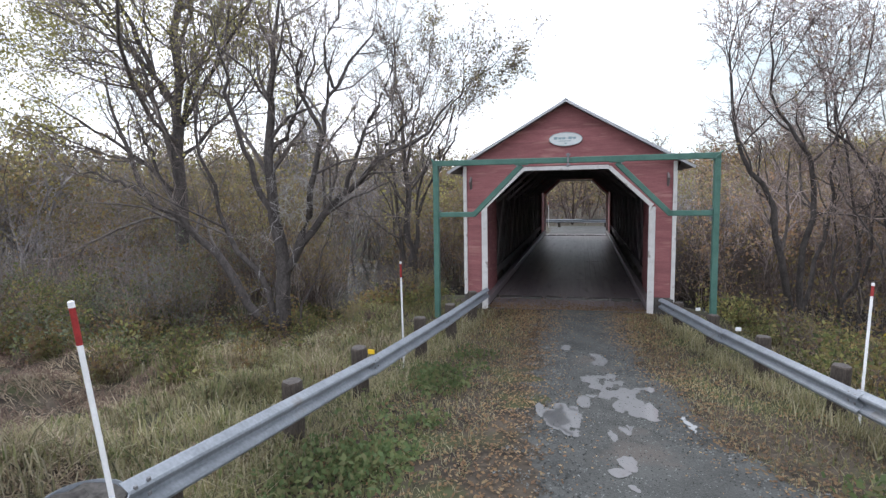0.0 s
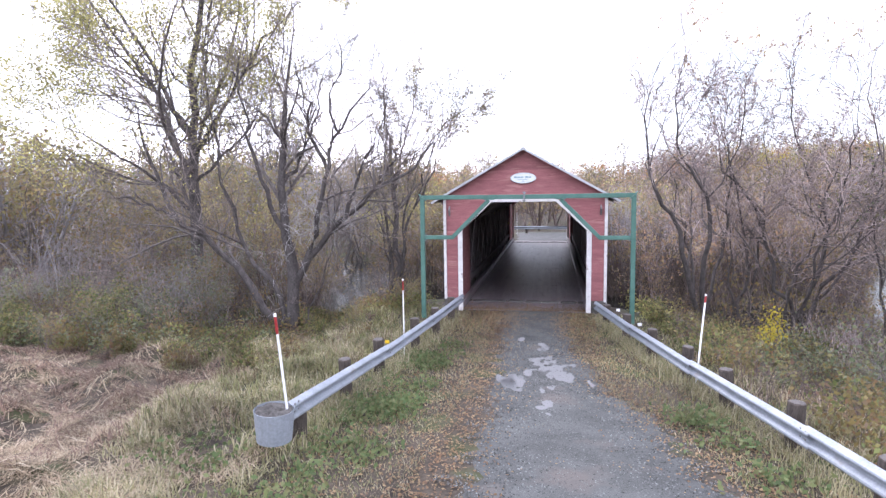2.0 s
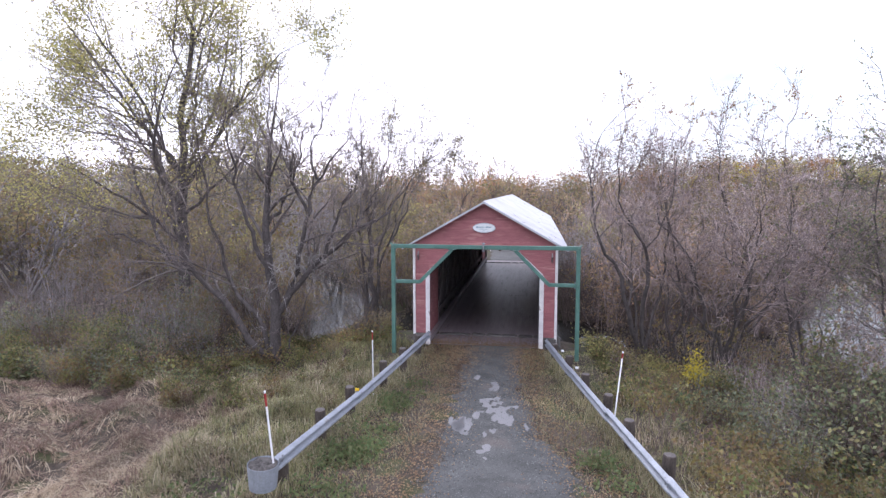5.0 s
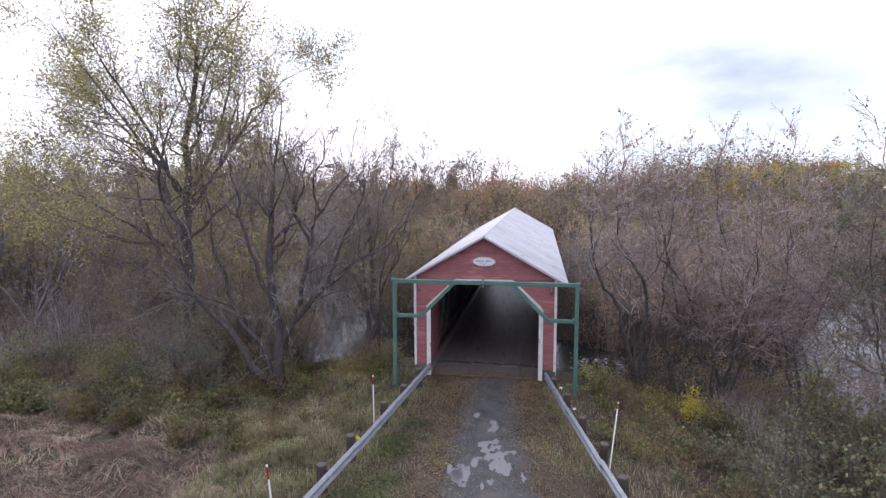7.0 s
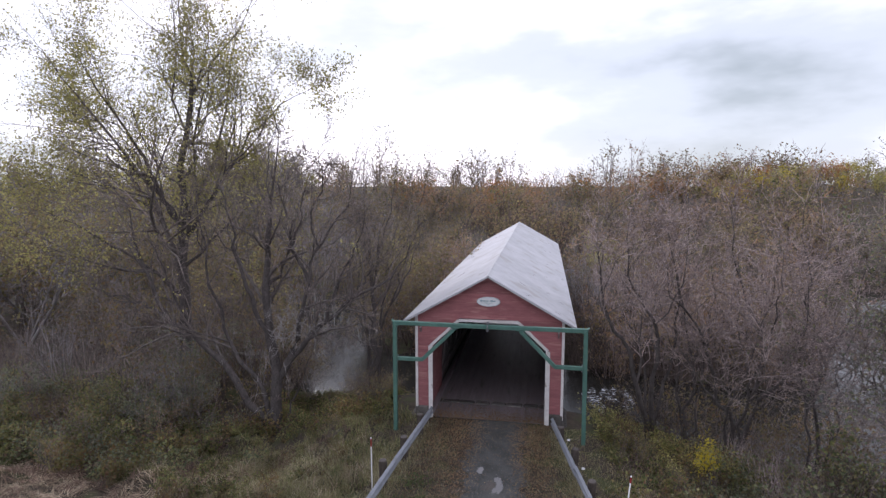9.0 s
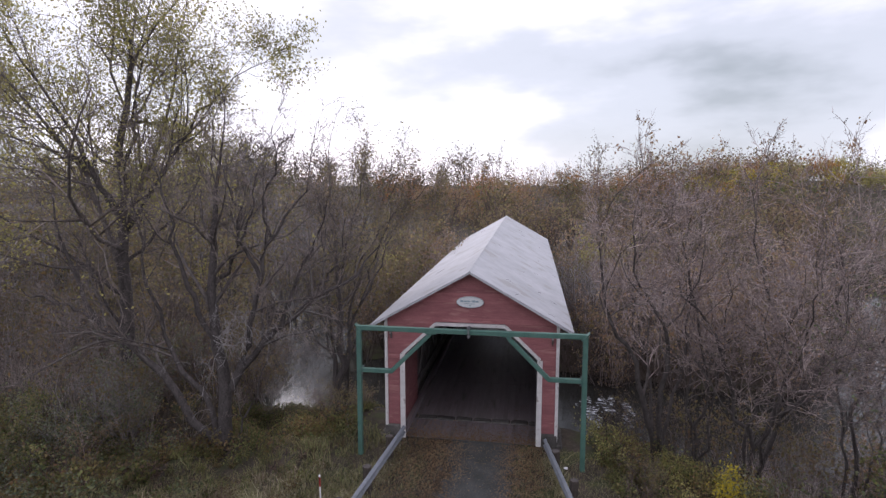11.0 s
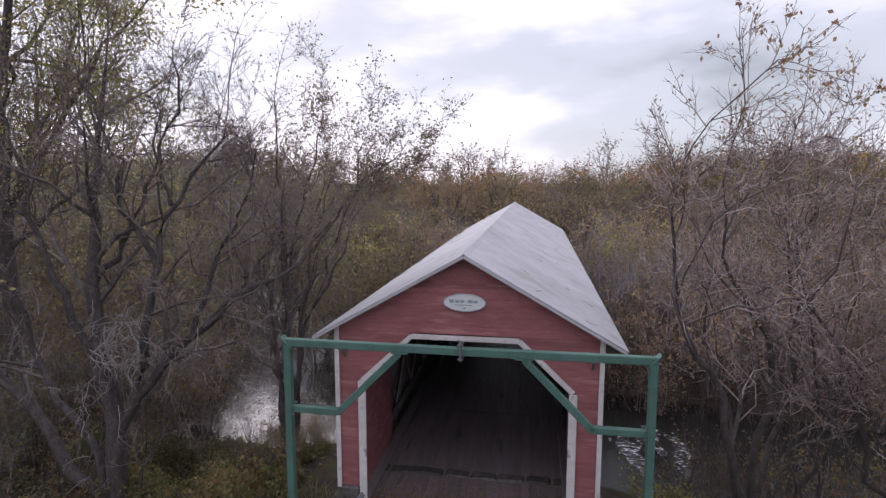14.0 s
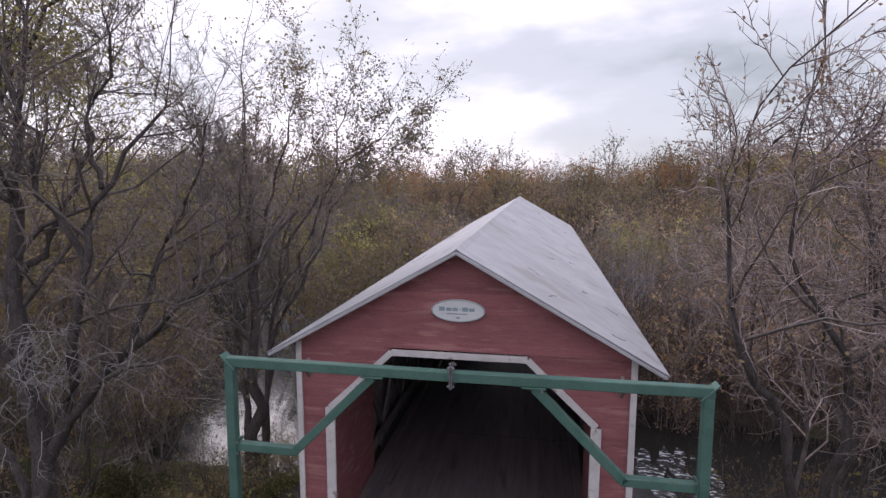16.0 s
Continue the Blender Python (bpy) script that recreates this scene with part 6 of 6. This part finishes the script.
tagged(new("dry_straw", mesh("dry_straw", v, f, M_STRAW)), "pale flattened straw in the grass", "dry grass", kind="stuff")
mats = clumped(rng, 6000, 45, 0.35, -20, -5.5, -13, -5.0, lambda x, y: straw_zone(x, y - 0.9))
v, f = blades(rng, mats, 0.22, 0.009, 2.0)
tagged(new("brown_weed_mats", mesh("brown_weed_mats", v, f, M_DEAD)), "collapsed red-brown mats of dead weeds in the straw", "dead weeds", kind="stuff")
rt = scatter(rng, 16000, 4.2, 24, -16, 2.0, lambda x, y: dry(x, y) & (x > rail_x(1, y) + 0.3))
v, f = blades(rng, rt, 0.24, 0.008, 0.9)
tagged(new("meadow_grass", mesh("meadow_grass", v, f, M_GRASS)), "grass and weeds on the sloping bank", "grass", kind="stuff")


def weeds(rng, xy, height, per, size):
    """Leafy weed stems: leaves up each stem."""
    z = ground_z(xy[:, 0], xy[:, 1])
    h = height * rng.uniform(0.4, 1.2, len(xy))
    u = rng.uniform(0.1, 1.0, (len(xy), per))
    c = np.stack([xy[:, 0:1] + rng.normal(0, 0.10, u.shape) * (0.4 + u), xy[:, 1:2] + rng.normal(0, 0.10, u.shape) * (0.4 + u), z[:, None] + u * h[:, None]], -1).reshape(-1, 3)
    return leaf_quads(rng, c, size, 0.1)


def left_bank(x, y):
    return dry(x, y) & (x < -3.1) & ~straw_zone(x, y)


def tall_bank(x, y):
    """The bank clear of the open grass before the grey tree."""
    return left_bank(x, y) & ~((x > -11.2) & (y < -0.2))


def right_bank(x, y):
    return dry(x, y) & (x > rail_x(1, y) + 0.45)


for n, clumps, spread, area, keep, tall_, per, size, m, label in (
    (1100, 45, 0.40, (-22, -4.2, -9, 0.2), tall_bank, 1.0, 12, 0.125, M_LEAF_OLIVE, "olive and brown leafy weeds along the bank"),
    (1300, 30, 0.5, (-24, -5, -8, 1.0), tall_bank, 0.9, 11, 0.12, M_LEAF_MIX, "tall brown weeds before the shrubs"),
    (1300, 60, 0.4, (-18, -4.0, -8, 0.2), tall_bank, 0.6, 12, 0.09, M_LEAF_LIME, "yellow-green weeds in the grass"),
    (1300, 45, 0.4, (-24, -8.6, -6.5, 1), tall_bank, 1.0, 12, 0.10, M_LEAF_GREY, "grey-green leafy weeds before the shrubs"),
    (1200, 40, 0.45, (7, 18, -11, -1), lambda x, y: right_bank(x, y), 1.1, 12, 0.11, M_LEAF_GREY, "grey-green leafy weeds on the slope"),
    (1500, 60, 0.45, (4.4, 22, -15, 1.5), right_bank, 0.95, 13, 0.10, M_LEAF_OLIVE, "leafy weeds and brambles outside the rail"),
    (1400, 50, 0.5, (5, 20, -12, 1.5), right_bank, 1.0, 12, 0.09, M_LEAF_MIX, "brown weeds on the sloping bank"),
    (1700, 60, 0.4, (-11, -3.9, 0, 4.8), lambda x, y: dry(x, y) & (x < -3.6), 0.3, 12, 0.085, M_LEAF_OLIVE, "olive reeds and weeds at the water's edge"),
    (900, 30, 0.35, (4.2, 12, -1.5, 3), right_bank, 0.7, 12, 0.085, M_LEAF_GREEN, "yellow-green weeds at the water's edge"),
    (420, 16, 0.28, (-2.5, -1.5, -13.0, -4.5), lambda x, y: (x > -2.75) & (x < -1.1), 0.22, 9, 0.085, M_LEAF_BRIGHT, "fresh green broad-leaved weeds beside the rail"),
    (90, 4, 0.25, (3.2, 4.3, -13, -10), lambda x, y: (x > 2.9) & (x < rail_x(1, y) + 0.3), 0.25, 9, 0.09, M_LEAF_BRIGHT, "fresh green weeds at the foot of the rail"),
    (130, 7, 0.36, (-4.4, -1.8, -15.5, -12.8), lambda x, y: x < -1.4, 0.26, 10, 0.085, M_LEAF_BRIGHT, "fresh green weeds round the rail end"),
):
    tagged(new("weeds", mesh("weeds", *weeds(rng, clumped(rng, n, clumps, spread, *area, keep), tall_, per, size), m)), label, "weeds", kind="stuff")

def weed_clump_meshes(seed, height, stems, per, size, leaf_mat, stem_mat):
    """A rounded clump of weeds: arching stems with leaves up their length."""
    r = np.random.default_rng(seed)
    a, lean = r.uniform(0, 2 * np.pi, stems), r.uniform(0.0, 0.75, stems)
    d = unit(np.stack([lean * np.cos(a), lean * np.sin(a), np.ones(stems)], -1))
    base = np.stack([0.22 * np.cos(a) * r.uniform(0, 1, stems), 0.22 * np.sin(a) * r.uniform(0, 1, stems), np.zeros(stems)], -1)
    h = height * r.uniform(0.45, 1.1, stems)
    u = np.linspace(0, 1, 3)[None, :, None]
    line = base[:, None] + d[:, None] * h[:, None, None] * u - np.array([0, 0, 0.28]) * (lean * h)[:, None, None] * u**2
    w = r.uniform(0.2, 1.0, (stems, per))
    at = np.stack([np.stack([np.interp(w[k], np.linspace(0, 1, 3), line[k, :, c]) for c in range(3)], -1) for k in range(stems)])
    at = at + r.normal(size=at.shape) * 0.05
    return [mesh("stems", *as_tris(tubes(line, np.full((stems, 3), 0.005), 3)), stem_mat), mesh("leaves", *leaf_quads(r, at.reshape(-1, 3), size, 0.2), leaf_mat)]


CLUMPS = [
    weed_clump_meshes(81, 0.95, 40, 11, 0.125, M_LEAF_OLIVE, M_TWIG_DARK),
    weed_clump_meshes(82, 0.85, 40, 11, 0.12, M_LEAF_LIME, M_TWIG_DARK),
    weed_clump_meshes(83, 0.95, 50, 7, 0.105, M_LEAF_MIX, M_TWIG_DARK),
    weed_clump_meshes(84, 0.75, 80, 3, 0.085, M_DEAD, M_TWIG_DARK),
    weed_clump_meshes(85, 1.05, 38, 11, 0.135, M_LEAF_ALDER, M_TWIG_DARK),
]
CLUMP_LABEL = ("rounded clump of olive leafy weeds", "yellow-green clump of leafy weeds", "brown-leaved clump of autumn weeds", "tangled red-brown clump of dead weeds", "bushy clump of dull green weeds")


def weed_clump(x, y, k, size, turn):
    t = thing("weed_clump", CLUMP_LABEL[k], "weeds", "weed clumps on the banks", at=(x, y, float(ground_z(x, y)) - 0.03))
    for n, me in zip(("stem_clump", "foliage"), CLUMPS[k]):
        part(n, me, t)
    t.rotation_euler, t.scale = (0, 0, radians(turn)), (size * 1.15, size * 1.15, size)


crng = np.random.default_rng(404)
for count, x0, x1, y0, y1, keep, kinds, size, gap in (
    (100, -23, -10.6, -5.0, 1.2, left_bank, (0, 2, 3, 3, 4, 0), 0.9, 0.8),
    (60, -16, -5.2, -7.6, -3.6, left_bank, (0, 3, 0, 4, 3, 2), 0.66, 0.66),
    (64, -11.0, -4.2, -5.4, -0.2, left_bank, (3, 2, 1, 3, 2, 0), 0.42, 0.6),
    (26, -8.0, -4.3, 0.3, 3.6, left_bank, (1, 1, 0, 1), 0.42, 0.6),
    (18, 4.4, 6.4, -2.5, 2.0, right_bank, (1, 1, 0, 3), 0.7, 0.6),
    (64, 5.6, 15, -11, 0.5, right_bank, (0, 4, 3, 3, 3, 2), 0.7, 0.75),
):
    spots_ = []
    for x, y in scatter(crng, count * 12, x0, x1, y0, y1, keep):
        if len(spots_) < count and all((x - a) ** 2 + (y - b) ** 2 > gap**2 for a, b in spots_):
            spots_.append((x, y))
            weed_clump(x, y, kinds[int(crng.integers(len(kinds)))], size * crng.uniform(0.7, 1.25), crng.uniform(0, 360))

tuss = clumped(rng, 5000, 90, 0.15, -20, -3.0, -13, -3.5, left_bank)
tuss = np.concatenate([tuss, rng.normal(0, 1, (3000, 2)) * (0.75, 0.5) + (-6.9, -4.6)])
v, f = blades(rng, tuss, 0.30, 0.008, 0.9)
tagged(new("grass_tussocks", mesh("grass_tussocks", v, f, M_GRASS_PALE)), "pale dry grass tussocks among the weeds", "dry grass", kind="stuff")
dead = clumped(rng, 1800, 34, 0.6, -20, -4.4, -8, 0.5, tall_bank)
tagged(new("thicket", mesh("thicket", *thicket(rng, dead, 0.85, 0.28, 0.009), M_TWIG_DARK)), "dark brown dead weed stems on the bank", "thicket", kind="stuff")
# rounded hummocks of grass, green and bleached
for n, k, area, h, m, label in ((3500, 26, (-9, -4.0, -8.5, -3.0), 0.34, M_GRASS_PALE, "rounded hummocks of bleached grass"), (7000, 50, (-14, -3.6, -9, -1.0), 0.30, M_GRASS, "green grass hummocks on the bank"), (5000, 34, (-16, -6, -8.5, -4.0), 0.32, M_DEAD, "brown collapsed hummocks at the edge of the straw"), (3500, 24, (5.0, 12, -12, -1.0), 0.32, M_GRASS_PALE, "grass hummocks on the slope")):
    p = clumped(rng, n, k, 0.24, *area, right_bank if area[0] > 0 else left_bank)
    v, f = blades(rng, p, h, 0.011, 1.0)
    tagged(new("grass_hummocks", mesh("grass_hummocks", v, f, m)), label, "grass", kind="stuff")
tall_tuss = clumped(rng, 2600, 40, 0.16, -12, -3.6, -9, -2.5, left_bank)
v, f = blades(rng, tall_tuss, 0.42, 0.007, 0.6)
tagged(new("grass_tussocks", mesh("grass_tussocks", v, f, M_STRAW)), "tall bleached grass tufts among the weeds", "dry grass", kind="stuff")
tuss = clumped(rng, 3000, 80, 0.16, 4.4, 9, -15, -3.0, right_bank)
v, f = blades(rng, tuss, 0.34, 0.006, 0.7)
tagged(new("grass_tussocks", mesh("grass_tussocks", v, f, M_STRAW)), "pale dry grass tussocks on the slope", "dry grass", kind="stuff")

# twigs blown onto the bridge roof
trng = np.random.default_rng(61)
n = 26
side_ = np.where(trng.uniform(size=n) < 0.72, 1.0, -1.0)
down = 0.3 + 2.9 * trng.uniform(size=n) ** 0.6
along_ = trng.uniform(-0.1, 24, n)
heading = trng.uniform(0, 2 * np.pi, n)
pts_ = []
for _ in range(5):
    pts_.append(np.stack([side_ * np.clip(down, 0.12, EAVE_X - 0.03), along_, APEX - 0.008 - np.clip(down, 0.12, EAVE_X - 0.03) * SLOPE], -1))
    heading = heading + trng.normal(0, 0.7, n)
    step_ = 0.03 + 0.11 * trng.uniform(size=n)
    down, along_ = down + step_ * np.cos(heading), np.clip(along_ + step_ * np.sin(heading), -0.25, 26)
tagged(new("blown_twigs", mesh("blown_twigs", *tubes(np.stack(pts_, 1), np.full((n, 5), 0.004), 3), M_BARK)), "thin dark twigs scattered over the metal roof", "twigs", kind="stuff")

# low blue-grey barn and a mast on the skyline
barn = thing("farm_building", "low blue-grey farm building on the far skyline", "building", at=(18, 215, float(ground_z(18, 215)) - 2.2))
part("wall", box_mesh("wall", (17, 8, 4.2), M_BARN, 0.05, (0, 0, 2.3)), barn)
part("roof", prism_mesh("roof", [(-9, 4.5), (0, 6.4), (9, 4.5), (9, 4.7), (0, 6.6), (-9, 4.7)], -4.6, 4.6, M_ROOF), barn, "pale metal roof")
mast = thing("mast", "thin grey mast on the far skyline", "mast", at=(21, 205, float(ground_z(21, 205))))
mp_ = np.array([[(0, 0, 0), (0, 0, 7), (0, 0, 14)]], float)
part("pole", mesh("pole", *tubes(mp_, np.array([[0.16, 0.12, 0.07]]), 6), M_BOLT), mast)

# yellow-leaved sapling
yrng = np.random.default_rng(4)
yc = yrng.normal(0, 1, (420, 3)) * (0.17, 0.17, 0.36) + (0, 0, 1.25)
sapling = thing("sapling", "small sapling with clear yellow leaves beside the bank", "sapling", at=(7.6, -1.7, float(ground_z(7.6, -1.7))))
stp, str_ = grow(yrng, [((0, 0, 0), (0.05 * k - 0.1, 0.06 * k - 0.1, 1), 1.4, 0.014) for k in range(4)], [dict(n=5, wander=0.08, lift=0.05, tip=0.4)])[0]
part("stems", mesh("stems", *tubes(stp, str_, 4), M_BARK), sapling)
part("leaves", mesh("leaves", *leaf_quads(yrng, yc, 0.09), M_LEAF_YELLOW), sapling)

# fallen leaves on the verges and track edges
lit = scatter(rng, 13000, -3.2, 5.2, -19, 0.2, lambda x, y: (x > -2.6) & (x < rail_x(1, y) + 0.2) & (off_road(x, y) | (np.sin(x * 7 + y) + np.sin(y * 5) > 1.5) | (y > -2.5 + 0.8 * np.sin(3 * x))))
ey = rng.uniform(-18, 0, 9500)
es = rng.integers(0, 2, 9500)
ex = np.where(es == 0, np.interp(-ey, (0, 4, 8.5, 12, 16, 30), (-0.75, -0.45, -0.25, -0.15, -0.6, -1.2)) - 0.15, np.interp(-ey, (0, 4, 8.5, 11, 13, 16, 30), (1.65, 1.5, 1.95, 3.0, 3.4, 3.7, 4.0)) + 0.15) + rng.normal(0, 0.42, 9500)
wet = np.stack([rng.uniform(-2.2, 2.4, 8000), -np.abs(rng.normal(0, 2.2, 8000)) - 0.1], -1)
lit = np.concatenate([lit, np.stack([ex, ey], -1), wet])
inside = np.stack([rng.uniform(-2.2, 2.2, 3200), rng.exponential(0.45, 3200)], -1)
lc = np.concatenate([np.concatenate([lit, ground_z(lit[:, 0], lit[:, 1])[:, None] + 0.03], 1), np.concatenate([inside, np.full((3200, 1), 0.026)], 1)])
a = rng.uniform(0, 2 * np.pi, len(lc))
s = rng.uniform(0.013, 0.031, len(lc))[:, None]
d1 = np.stack([np.cos(a), np.sin(a), rng.normal(0, 0.3, len(a))], -1) * s
d2 = np.stack([-np.sin(a), np.cos(a), rng.normal(0, 0.3, len(a))], -1) * s * 0.7
v = np.stack([lc - d1, lc + d2, lc + d1, lc - d2], 1).reshape(-1, 3)
tagged(new("fallen_leaves", mesh("fallen_leaves", v, np.arange(len(v)).reshape(-1, 4), M_LITTER)), "brown and orange fallen leaves along the track", "fallen leaves", kind="stuff")
# loose stones on the track
gs = scatter(rng, 22000, -1.6, 4.0, -18, 0, lambda x, y: ~off_road(x + 0.25 * np.sin(y * 9), y))
gc = np.concatenate([gs, ground_z(gs[:, 0], gs[:, 1])[:, None] + 0.035], 1)
tet = np.array([(1, 0, -0.3), (-0.6, 0.8, -0.3), (-0.6, -0.8, -0.3), (0, 0, 0.6)])
sz = rng.uniform(0.007, 0.021, len(gc))
rot = rng.uniform(0, 6.3, len(gc))
cr, sr = np.cos(rot), np.sin(rot)
tv = np.stack([tet[None, :, 0] * cr[:, None] - tet[None, :, 1] * sr[:, None], tet[None, :, 0] * sr[:, None] + tet[None, :, 1] * cr[:, None], np.broadcast_to(tet[None, :, 2], (len(gc), 4))], -1) * sz[:, None, None] + gc[:, None]
ti = np.arange(len(gc))[:, None] * 4
tf = np.concatenate([ti + np.array([q]) for q in ((0, 1, 3), (1, 2, 3), (2, 0, 3))])
tagged(new("loose_gravel", mesh("loose_gravel", tv.reshape(-1, 3), tf, M_STONES)), "loose grey gravel stones on the track", "gravel", kind="stuff")
